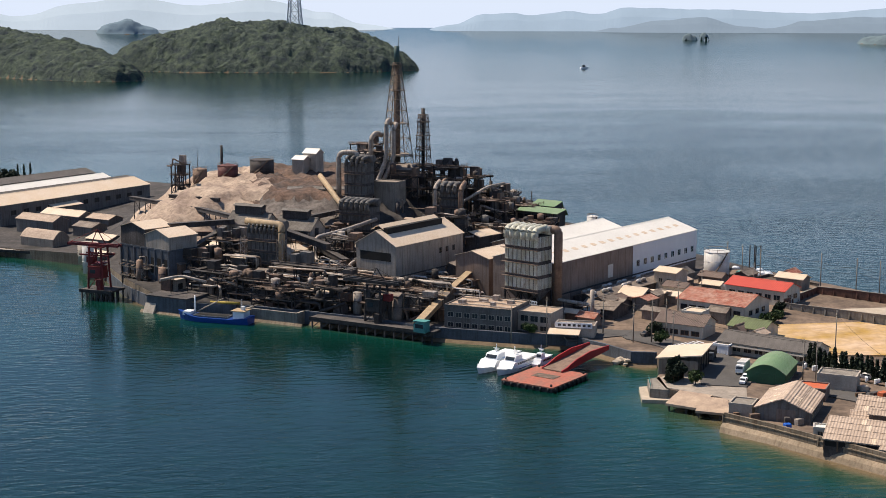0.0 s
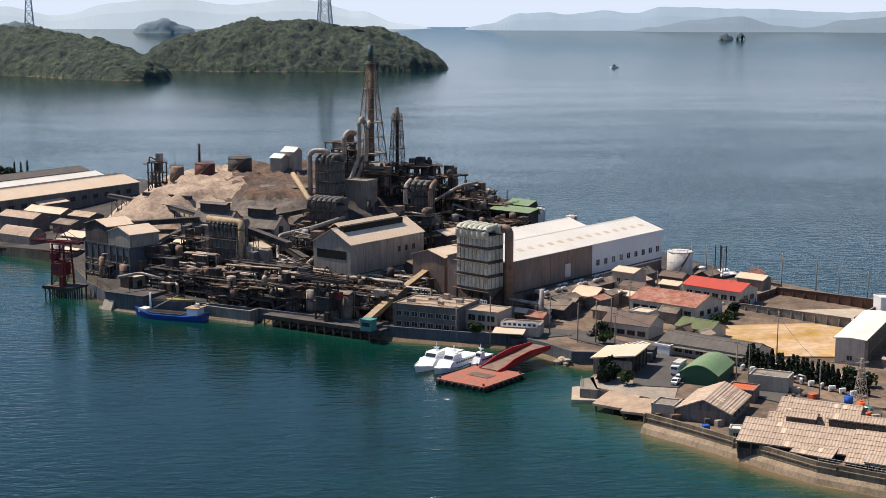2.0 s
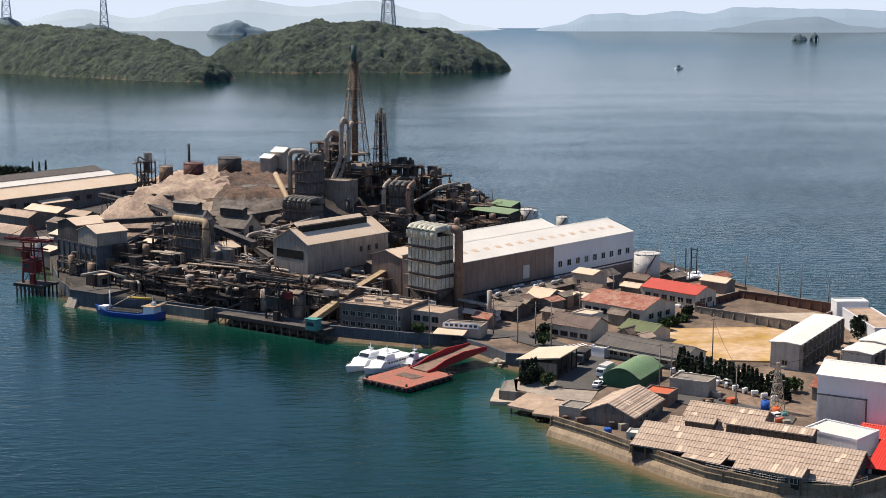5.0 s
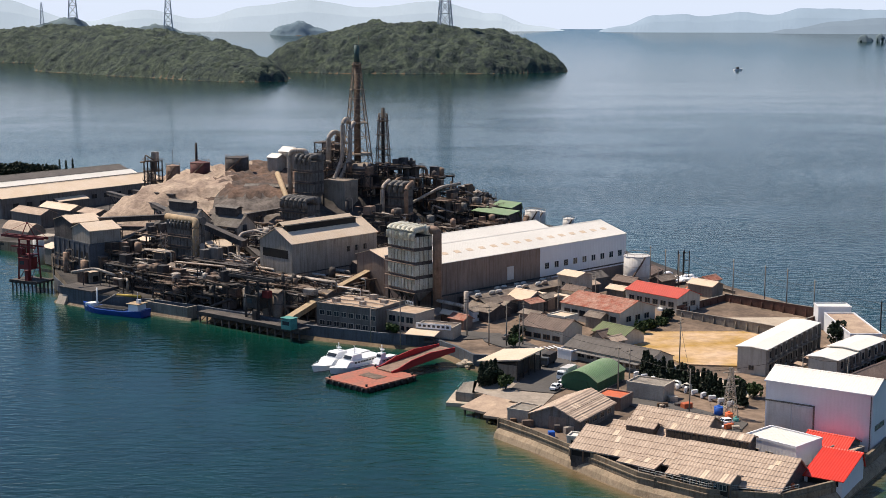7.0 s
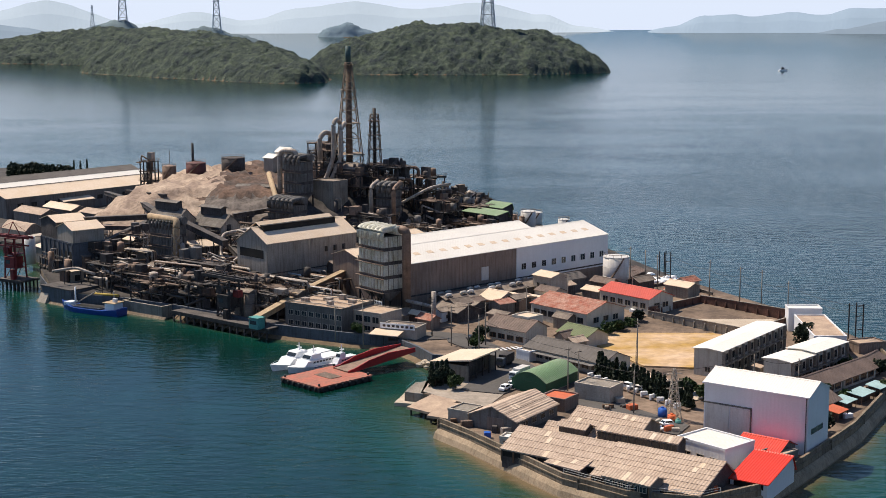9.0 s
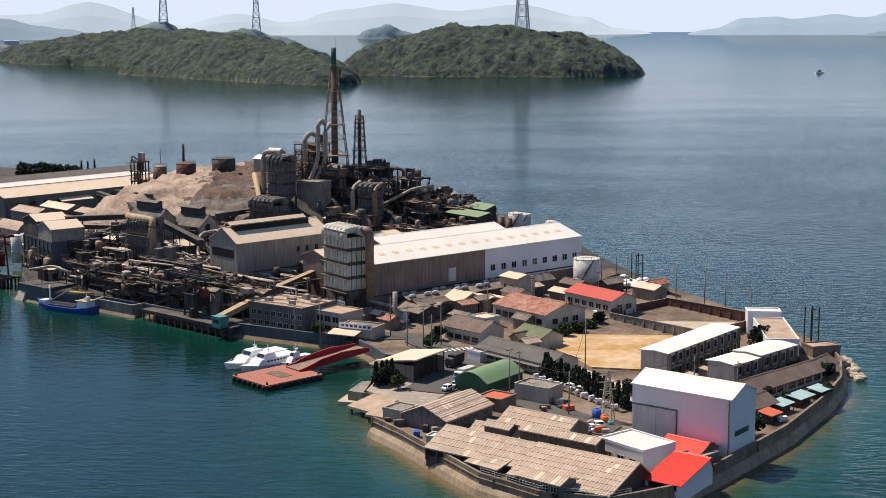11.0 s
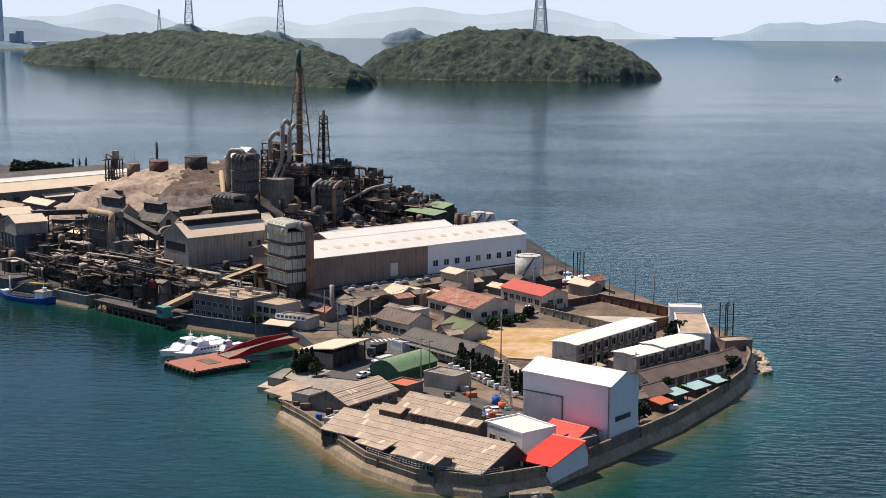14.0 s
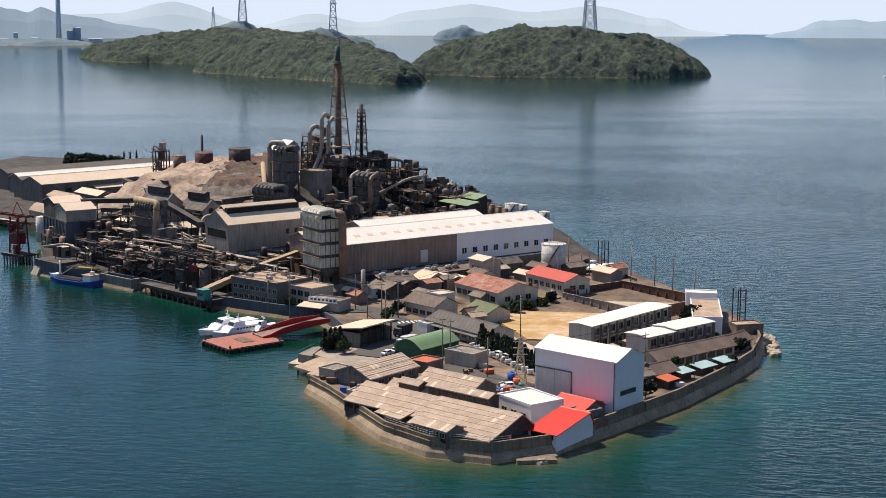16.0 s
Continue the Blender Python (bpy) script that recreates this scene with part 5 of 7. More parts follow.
t2 = lattice("lattice_tower", "slim dark steel lattice tower with a narrow flue", -22.3, 256.3, 32, 3.0, 59.0, 1.6, 9, "steel_rust", 0.22, (6, 12, 18, 24))
part("flue", tube([(0, 0, 2), (0, 0, 29.5)], 0.75, 12), "steel_dark", t2)


def steelwork(x, y, z0, yaw, L, D, H, floors, label, seed, kit=10, roof=None, bays=3):
    """An open steel process structure with floors, railings, vessels and pipes."""
    rnd = random.Random(seed)
    th = thing("process_structure", label, "steel structure", x, y, z0, yaw)
    for i in range(bays + 1):
        for y_ in (0, D):
            part("column", box(L * i / bays - 0.2, y_ - 0.2, -4, L * i / bays + 0.2, y_ + 0.2, H), "steel_dark", th)
    for f in range(1, floors + 1):
        z = H * f / floors
        bm = bmesh.new()
        cell = max(1.0, (L + 1.2) / (bays * 3)), (D + 1.2) / 4
        for i in range(int((L + 1.2) / cell[0])):
            for j in range(4):
                if rnd.random() < 0.5:
                    a, b = -0.6 + i * cell[0], -0.6 + j * cell[1]
                    add_box(bm, a + 0.03, b + 0.03, z - 0.1, a + cell[0] - 0.03, b + cell[1] - 0.03, z)
        for y_ in (0, D / 2, D):
            add_box(bm, -0.6, y_ - 0.12, z - 0.45, L + 0.6, y_ + 0.12, z - 0.11)
        part("floor", bm, rnd.choice(("steel_dark", "steel_rust", "dusty_roof", "sooty")), th)
        bm = bmesh.new()
        for a, b in (((-0.6, -0.6), (L + 0.6, -0.6)), ((L + 0.6, -0.6), (L + 0.6, D + 0.6))):
            for hz in (0.55, 1.05):
                add_beam(bm, (*a, z + hz), (*b, z + hz), 0.08)
            for i in range(8):
                q = [a[k] + (b[k] - a[k]) * i / 7 for k in (0, 1)]
                add_beam(bm, (*q, z), (*q, z + 1.05), 0.07)
        part("handrail", bm, "steel_rust", th)
    for f in range(floors):
        for i in range(bays):
            if rnd.random() < 0.6:
                a, b = L * i / bays, L * (i + 1) / bays
                beams("brace", th, "steel_dark", [((a, 0, H * f / floors), (b, 0, H * (f + 1) / floors)), ((b, 0, H * f / floors), (a, 0, H * (f + 1) / floors))], 0.2)
    kinds = ("sooty", "sooty", "steel_rust", "duct_white", "sooty_rust", "grey_sheet", "duct_brown", "steel_dark", "steel_dark")
    for i in range(kit):
        f = rnd.randrange(floors + (0 if roof else 1))
        z = H * f / floors
        hh = H / floors * rnd.uniform(0.45, 0.95)
        q, w = rnd.uniform(1, L - 1), rnd.uniform(1, max(1.1, D - 1))
        if rnd.random() < 0.5:
            part("vessel", drum(rnd.uniform(0.6, 1.6), z, z + hh, 12, 0.5, q, w), rnd.choice(kinds), th)
        else:
            a, b = rnd.uniform(0.8, 2.2), rnd.uniform(0.8, 2.0)
            part("machine_casing", box(q - a, w - b, z, q + a, w + b, z + hh), rnd.choice(kinds), th)
    for i in range(kit // 2):
        f = rnd.randrange(1, floors + 1)
        z = H * f / floors - rnd.uniform(0.6, 1.6)
        q, r = rnd.uniform(0, L), rnd.uniform(0.2, 0.5)
        w = rnd.uniform(-0.9, D)
        pts = [(rnd.uniform(-2, 1), w, z), (q, w, z), (q, w, z + rnd.uniform(-4, 4)), (rnd.uniform(L - 1, L + 3), w + 0.4, z + 1)]
        part("pipe", tube(bend(pts, 1.0, 3), r, 8), rnd.choice(("duct_white", "duct_brown", "steel_rust", "duct_white", "steel_dark", "sooty")), th)
    if roof:
        part("roof", roof_slab([(-0.8, H + 0.4), (D / 2, H + 1.8), (D + 0.8, H + 0.4)], -0.8, L + 0.8, 0.15), roof, th)
    return th


SW = "dark rusty open steel process structure with vessels and pipes"
for a in ((-50, 256, 28, -30, 11, 8, 16, 4, 14), (-38, 246, 25, -34, 13, 9, 10, 2, 12), (-52, 268, 29, -30, 12, 9, 17, 4, 10), (-24, 246, 24, -34, 15, 11, 14, 3, 16),
          (-12, 258, 18, -36, 15, 12, 14.5, 3, 22), (2, 262, 12, -38, 14, 12, 13, 3, 22), (-4, 236, 12, -36, 14, 10, 13, 3, 16), (12, 250, 8, -38, 13, 10, 13, 3, 18),
          (10, 272, 8, -38, 16, 9, 12, 3, 16), (10, 230, 7, -40, 18, 8, 10, 3, 18), (-30, 206, 12, -34, 18, 9, 11, 3, 14), (-8, 212, 8, -36, 18, 9, 10, 3, 14)):
    steelwork(*a[:8], SW, int(a[0] * 7 + a[1]), a[8])
for i, a in enumerate(((-90, 150, 6, -38, 26, 9, 9, 2, 16), (-118, 152, 5, -40, 20, 9, 8, 2, 14), (-70, 130, 4.5, -40, 24, 10, 9, 2, 18), (-56, 116, 4, -40, 18, 10, 8, 2, 14),
                       (-84, 186, 9, -38, 22, 10, 9, 2, 14), (-112, 178, 8, -38, 16, 10, 12, 3, 14), (-70, 172, 8, -38, 12, 8, 12, 3, 10), (-98, 132, 4, -36, 16, 7, 6, 2, 10),
                       (-44, 128, 5, -40, 14, 8, 7, 2, 10), (-143, 178, 4, -50, 14, 7, 7, 2, 10), (-106, 142, 4.5, -36, 20, 7, 7, 2, 14), (-84, 124, 4, -40, 18, 7, 8, 2, 14), (-66, 142, 5.5, -38, 16, 8, 8, 2, 14), (-52, 106, 4, -40, 12, 6, 7, 2, 10), (-122, 166, 6, -38, 14, 8, 9, 2, 12))):
    steelwork(*a[:8], SW, 300 + i * 17, a[8])

fh = building("furnace_house", "dark sooty furnace house below the chimney", (-40, 250), -34, 13, 8, 24, 37, 39, "sooty", "dirty_roof")
building("concrete_bunker", "pale stained concrete bunker building", (-46.5, 236), -35, 11, 9, 20, 33, None, "concrete", "dirty_roof")
building("hilltop_house", "small pale sheet-clad house with a white roof on the hill", (-75.5, 296), -38, 6, 6, 30.5, 37, 38.4, "concrete_light", "white_roof")
building("hilltop_house", "taller pale house with a white gabled roof on the hill", (-70.5, 299), -38, 7, 6, 30.5, 39.5, 41.2, "concrete_light", "white_roof")
building("cream_shed", "dark shed with a tan roof between pipes", (-9, 196), 40, 20, 10, 6, 15.5, 17, "sooty", "cream_roof")
building("cream_shed", "low dark shed with a pale roof", (12, 200), 40, 15, 8, 6, 15.0, 16, "sooty", "white_roof")


def tank(x, y, z0, r, h, material, label, top=0.8, ladder=True):
    th = thing("tank", label, "tank", x, y, z0)
    part("shell", drum(r, -1.5, h, 28, top), material, th)
    for z in (h * 0.33, h * 0.66, h):
        part("hoop", tube([(r * math.cos(6.2832 * i / 24), r * math.sin(6.2832 * i / 24), z) for i in range(25)], 0.1, 4), material, th)
    if ladder:
        n = 12
        ang = [-2.4 + 1.3 * i / n for i in range(n + 1)]
        line = [((r + 0.4) * math.cos(q), (r + 0.4) * math.sin(q), h * i / n) for i, q in enumerate(ang)]
        part("stair", tube(line, 0.3, 4), "steel_rust", th)
        part("top_rail", tube([(r * math.cos(6.2832 * i / 20), r * math.sin(6.2832 * i / 20), h + 1.0) for i in range(21)], 0.07, 4), "steel_rust", th)
        beams("rail_post", th, "steel_rust", [((r * math.cos(6.2832 * i / 10), r * math.sin(6.2832 * i / 10), h), (r * math.cos(6.2832 * i / 10), r * math.sin(6.2832 * i / 10), h + 1.0)) for i in range(10)], 0.08)
    return th


tank(69.5, 148, 5.6, 4.6, 10.2, "tank_white", "white oil tank with a rusty top rail and stair")
tank(-89, 294, 30.6, 5.3, 6.6, "sooty", "dark sooty storage tank on the hilltop")
tank(-104, 284, 30, 4.4, 5.8, "tank_rust", "dark red storage tank on the hilltop", 1.0)
tank(-116, 284, 28, 3.1, 6.4, "duct_brown", "small brown tank on the hilltop", 0.7)
tank(48, 303, 4.5, 3.2, 6.5, "tank_white", "pale storage tank on the far shore")
tank(60, 286, 4.5, 2.6, 5.5, "tank_white", "pale storage tank on the far shore")
for i, (x, y, r, h) in enumerate(((8, 262, 2.2, 20), (13, 258, 2.4, 17), (18, 262, 2.0, 19), (24, 266, 2.6, 14), (16, 270, 2.2, 17), (30, 262, 2.0, 12))):
    tank(x, y, 6, r, h, ("sooty", "grey_sheet", "duct_white", "sooty", "concrete", "grey_sheet")[i], "tall weathered process vessel with hoops", 1.2, False)


def mast(x, y, z0, h, r0=0.5, r1=0.3, label="slim dark steel flue stack", material="steel_dark"):
    return solo("flue_pipe", tube([(0, 0, -2), (0, 0, h)], r0, 10, r1), material, label, "flue stack", pose(x, y, z0))


mast(-106.5, 290, 29, 15, 0.7, 0.55)
mast(-117, 290, 30, 11, 0.15, 0.1)
mast(6.8, 255.4, 6, 24.5, 0.8, 0.7)
mast(23.5, 270, 6, 15, 0.3, 0.25)
mast(26, 262, 6, 19, 0.25, 0.2)
hs = steelwork(-128, 280, 24, -30, 6, 5, 13, 3, "small dark steel structure with a vessel on the hill", 91, 6)


def pipe(pts, r, material, label, posts=True, rounding=2.5, every=9.0, ground=None):
    """A raised pipe with trestle posts down to the ground."""
    x, y = pts[0][:2]
    th = thing("pipeline", label, "pipe", x, y, 0)
    rel = [(p[0] - x, p[1] - y, p[2]) for p in pts]
    part("pipe", tube(bend(rel, rounding, 4), r, 10), material, th)
    if posts:
        for a, b in zip(rel, rel[1:]):
            d = Vector(b) - Vector(a)
            flat_len = math.hypot(d.x, d.y)
            n = int(flat_len / every)
            for i in range(n + 1):
                q = Vector(a) + d * ((i + 0.5) / (n + 1))
                if flat_len > 3:
                    g = ground_z(q.x + x, q.y + y)
                    if q.z - r > g:
                        part("post", box(q.x - 0.12, q.y - 0.12, g - 2.5, q.x + 0.12, q.y + 0.12, q.z - r), "steel_dark", th)
    return th


WP, BP = "pale insulated pipe on steel posts", "brown rusty pipe on steel posts"
pipe([(-48, 205, 22), (-60.5, 190, 20.5), (-73.7, 176, 19.6), (-74, 172, 12), (-66, 152, 11), (-62, 130, 10.6)], 0.75, "duct_white", WP)
pipe([(-59.0, 146, 16.4), (-64, 143, 15.6), (-65.5, 141, 11)], 0.65, "duct_white", WP)
pipe([(-122.9, 167.3, 12), (-118, 166, 12), (-112, 178, 15), (-104, 184, 15.4)], 0.45, "duct_white", WP)
pipe([(-112.6, 147.8, 10.5), (-101.9, 158, 11.6)], 0.3, "duct_white", WP)
pipe([(-97.8, 144, 11.1), (-88.1, 141.5, 10.8), (-77.3, 131.6, 10.1), (-65, 116.4, 9.3)], 0.5, "duct_white", WP)
pipe([(-62, 128, 11), (-48, 119, 10.4), (-36, 124, 10.4), (-24, 130, 10.4)], 1.0, "duct_brown", BP)
pipe([(-51.9, 123.4, 9.7), (-43.2, 109.7, 9.3), (-35.4, 114, 9.6), (-18.1, 102.8, 9.8)], 0.35, "duct_white", WP)
pipe([(-128.4, 144, 11.1), (-121.3, 149.1, 11.6), (-113, 142, 10.5)], 0.5, "duct_white", WP)
pipe([(-110, 154, 8), (-92, 141, 8), (-74, 126, 7.6), (-58, 109, 7.2), (-46, 100, 7)], 0.45, "steel_rust", BP)
pipe([(-108, 158, 12.4), (-90, 147, 12.0), (-72, 138, 11.5), (-52, 136, 11)], 0.4, "steel_dark", BP)
pipe([(-120, 160, 9.5), (-104, 150, 9.5), (-86, 136, 9.0), (-70, 120, 8.5)], 0.55, "sooty", BP)
pipe([(-66.5, 249, 34.5), (-60, 226, 25.5), (-58, 219, 20)], 1.1, "duct_tan", "fat tan pipe running down the hillside")
pipe([(-28, 262, 36.6), (-8, 260.5, 36.2), (-3.9, 260, 35.8), (-3.9, 260, 27)], 0.7, "duct_brown", BP)
pipe([(-17, 236, 18), (-16.8, 236.8, 33.2), (-7, 251.7, 32.2), (-6.5, 252.5, 22)], 0.85, "duct_brown", BP, False)
pipe([(-14, 232, 22), (2, 238, 30), (10, 241, 31)], 0.6, "duct_white", WP, False)
pipe([(-2, 97, 10), (5, 91, 9.6), (7.2, 88, 9.6)], 0.55, "duct_white", WP)
pipe([(7.2, 88, 14.5), (7.2, 88, 3)], 0.75, "duct_white", "pale vertical vent pipe beside the road", False)
# furnace ducts
for pts, r in (([(-50, 245, 30.6), (-43.5, 247, 30.9), (-42.2, 248, 32.8), (-39, 248, 41.5), (-38.9, 248, 55.5), (-37.6, 250, 57.6), (-36.4, 252, 55.5)], 0.95),
               ([(-46, 246, 29.6), (-41, 247.5, 30.6), (-39.8, 248, 32.8), (-36, 248, 40.8), (-35.8, 248, 53.5), (-34.4, 251.5, 55.6)], 0.95),
               ([(-45, 251, 40), (-45, 251, 49.5), (-42.8, 252, 52), (-40, 253, 50.5)], 1.05)):
    pipe(pts, r, "duct_white", "fat pale flue duct climbing to the chimney", False, 2.6)


def conveyor(a, b, w, h, label, material="sooty", roof="sooty", every=10.0):
    """A roofed belt gallery on trestles between two points."""
    a, b = Vector(a), Vector(b)
    d = b - a
    L = math.hypot(d.x, d.y)
    th = thing("conveyor_gallery", label, "conveyor", a.x, a.y, 0, math.degrees(math.atan2(d.y, d.x)))
    part("gallery", prism([(0, a.z - h), (L, b.z - h), (L, b.z), (0, a.z)], -w / 2, w / 2, "y"), material, th)
    part("gallery_roof", prism([(-0.2, a.z), (L + 0.2, b.z), (L + 0.2, b.z + 0.2), (-0.2, a.z + 0.2)], -w / 2 - 0.2, w / 2 + 0.2, "y"), roof, th)
    n = max(1, int(L / every))
    for i in range(n):
        s = (i + 0.5) / n
        p = a + d * s
        g = ground_z(p.x, p.y) - 2
        z = p.z - h
        if z > g + 1:
            bm = bmesh.new()
            add_beam(bm, (L * s, -w / 2, z), (L * s, -w / 2 - 0.5, g), 0.25)
            add_beam(bm, (L * s, w / 2, z), (L * s, w / 2 + 0.5, g), 0.25)
            add_beam(bm, (L * s, -w / 2, z), (L * s, w / 2 + 0.4, (z + g) / 2), 0.15)
            part("trestle", bm, "steel_dark", th)
    return th


DG = "dark sooty conveyor gallery on trestles"
conveyor((-37.9, 104, 10.8), (-14.6, 150, 16), 2.0, 1.6, "tan conveyor gallery climbing from the office roof", "duct_brown", "duct_tan")
conveyor((-49, 84, 6.5), (-39, 103, 10), 2.2, 1.6, "tan loading chute gallery over the jetty", "duct_tan", "duct_tan")
conveyor((-126, 179, 25.4), (-103, 190, 25), 2.2, 1.7, DG)
conveyor((-130, 214, 17.5), (-100, 210, 17.5), 2.4, 1.6, DG, roof="duct_brown")
conveyor((-93.6, 184, 25.4), (-70, 160, 19.5), 2.4, 2.0, DG)
conveyor((-80, 196, 19), (-64, 160, 14), 2.2, 1.8, DG)
conveyor((-145.5, 287.5, 22.5), (-115, 231.5, 24.2), 2.0, 1.4, DG)
conveyor((-115, 231.5, 24.2), (-102, 196, 25.5), 2.0, 1.4, DG)
conveyor((-128, 254, 27), (-108, 238, 27), 1.6, 1.2, DG)
conveyor((-118, 176, 17), (-104, 196, 23), 2.2, 1.8, DG)
conveyor((-110, 160, 9), (-124, 174, 16), 2.0, 1.6, DG)
conveyor((-76, 214, 22), (-58, 224, 24), 2.0, 1.6, DG)
# hillside sheds
HS = "grey dusty shed with a corrugated roof on the hillside"
for p, yaw, L, D, z0, e, r, roof in (((-99.5, 256), -4, 10, 6, 20, 26.2, 26.9, "dusty_roof"),
                                     ((-86, 243), -2, 20, 6, 19, 25.4, 26.4, "dusty_roof"), ((-92, 226), -18, 22, 7, 15, 20.5, 22, "dirty_roof"),
                                     ((-98, 216), -25, 14, 8, 12, 18.5, 20.5, "dusty_roof"), ((-80, 246), -12, 26, 5, 26, 29.5, 30.2, "dusty_roof"),
                                     ((-74, 190), -38, 20, 10, 9, 14, 15.5, "dirty_roof"), ((-96, 196), -38, 14, 8, 10, 15.5, 16.5, "dusty_roof"),
                                     ((-84, 172), 42, 26, 9, 7, 15.0, 16.8, "cream_roof"), ((-118, 196), -38, 10, 8, 8, 15, 16, "cream_roof"),
                                     ((-110, 200), -38, 7, 7, 9, 18, 19, "dirty_roof"), ((-100, 184), -38, 8, 6, 9, 15, 15.8, "cream_roof"),
                                     ((-104, 168), -38, 6, 5, 7, 14.5, 15.2, "cream_roof"), ((-50, 196), -38, 14, 8, 10, 16, 17, "dusty_roof"),
                                     ((-96, 150), -38, 7, 4, 5, 12.5, 13, "dirty_roof"), ((-58, 106), -38, 7, 4, 4, 11.5, 12.2, "dirty_roof"),
                                     ((-72, 146), -38, 7, 6, 6, 11.5, 12.2, "dusty_roof"), ((-46, 108), -38, 10, 8, 4, 10.0, 11.5, "dirty_roof")):
    building("hillside_shed", HS, p, yaw, L, D, z0, e, r, "sooty_panel" if roof != "cream_roof" else "grey_sheet", roof, group="plant sheds")
for p, L, D, z0, e, r in (((-105.5, 191.5), 17, 9.5, 8, 23.6, 27.6), ((-88.0, 190.0), 16, 10, 8, 21.5, 25.6)):
    mh = building("crusher_house", "tall grey sheet-clad house with a raised roof lantern", p, -36, L, D, z0, e, r, "cream_sheet", "dusty_roof", group="crusher houses")
    part("lantern", box(1.5, D / 2 - 1.4, r - z0 - 0.6, L - 3.5, D / 2 + 1.4, r - z0 + 2.4), "sooty", mh, "dark louvred roof lantern")
    part("lantern_roof", roof_slab([(D / 2 - 1.9, r - z0 + 2.4), (D / 2, r - z0 + 3.1), (D / 2 + 1.9, r - z0 + 2.4)], 1.0, L - 3.0, 0.15), "dusty_roof", mh)
    windows(mh, 1, L - 1, 3, e - z0 - 3.4, e - z0 - 1.6, fill=0.35, frame_mat="sooty")
# retaining walls on the hill
for a, b, z in (((-98, 240), (-62, 233), 22.5), ((-96, 230), (-66, 224), 17.5)):
    d = Vector((b[0] - a[0], b[1] - a[1]))
    rw = thing("retaining_wall", "dark stained concrete retaining wall with a rail", "wall", a[0], a[1], z, math.degrees(math.atan2(d.y, d.x)))
    part("wall", box(0, 0, -6, d.length, 0.8, 2.2), "sooty", rw)
    part("rail", tube([(0, 0.2, 3.2), (d.length, 0.2, 3.2)], 0.06, 5), "steel_rust", rw)
    for i in range(int(d.length / 3)):
        part("rail_post", tube([(i * 3.0, 0.2, 2.2), (i * 3.0, 0.2, 3.2)], 0.05, 5), "steel_rust", rw)

# ---- west sheds ----
for p, yaw, L, D, e, r, mname, lab in (((-208, 338), 52, 104, 22, 13.0, 16.4, "cream_roof", "very long shed with a tan metal roof"),
                                       ((-226, 356), 52, 118, 10, 12.8, 14.4, "slate_roof", "very long shed with a dark roof"),
                                       ((-236, 376), 52, 112, 12, 12.2, 14.2, "white_roof", "very long shed with a pale roof"),
                                       ((-250, 392), 52, 118, 14, 12.8, 15.0, "slate_roof", "very long shed with a dark roof")):
    ls = building("long_shed", lab, p, yaw, L, D, 4, e, r, "grey_sheet", mname)
    if mname == "cream_roof":
        windows(ls, 4, 100, 12, 4.0, 6.0, fill=0.4, frame_mat="sooty")
for p, yaw, L, D, e, r, mname in (((-199, 322), -42, 24, 9, 9.5, 11.5, "asbestos_roof"), ((-190, 338), -42, 25, 9, 9.5, 11.5, "cream_roof"), ((-186, 360), 50, 18, 10, 9, 10.5, "cream_roof"),
                                  ((-172, 300), -42, 12, 9, 8.5, 10, "dirty_roof"), ((-168, 322), -42, 14, 9, 9, 10.5, "asbestos_roof"), ((-163, 262), -42, 13, 10, 8.5, 10, "cream_roof"),
                                  ((-160, 226), -50, 9, 9, 7.5, 8.6, "cream_roof")):
    building("quay_shed", "low shed with a pale tan metal roof by the west quay", p, yaw, L, D, 3.4, e, r, "grey_sheet", mname, group="west sheds")
hq = thing("arched_shed", "grey arched shed with a pale rounded roof", "building", -192, 282, 3.4, -42)
prof = [(9.0 * i / 10, 3.6 + 3.2 * math.sin(math.pi * i / 10)) for i in range(11)]
part("wall", prism([(0, -1), (9, -1)] + [(p, q - 0.1) for p, q in reversed(prof)], 0, 20), "concrete", hq)
part("roof", roof_slab(prof, -0.3, 20.3, 0.15), "asbestos_roof", hq)
tank(-158, 214, 3.5, 2.2, 9.5, "tank_white", "white upright silo by the hopper building", 0.6, False)
tank(-160, 236, 3.5, 4.0, 7.0, "concrete_light", "squat pale tank by the west quay", 0.8, False)


def piled_deck(x, y, yaw, L, D, z, label, material="concrete", nx=8, ny=3):
    th = thing("jetty", label, "jetty", x, y, 0, yaw)
    part("deck", box(0, 0, z - 0.7, L, D, z), material, th)
    part("edge_beam", box(-0.15, -0.2, z - 1.0, L + 0.15, 0.0, z + 0.15), "steel_dark", th)
    for i in range(nx):
        for j in range(ny):
            part("support_post", tube([(0.6 + (L - 1.2) * i / (nx - 1), 0.6 + (D - 1.2) * j / max(1, ny - 1), -4), (0.6 + (L - 1.2) * i / (nx - 1), 0.6 + (D - 1.2) * j / max(1, ny - 1), z - 0.7)], 0.3, 8), "sooty", th)
    bay = (L - 1.2) / (nx - 1)
    beams("brace", th, "sooty", [((0.6 + bay * i, 0.5, 0.2), (0.6 + bay * (i + 1), 0.5, z - 0.8)) for i in range(nx - 1)], 0.2)
    return th


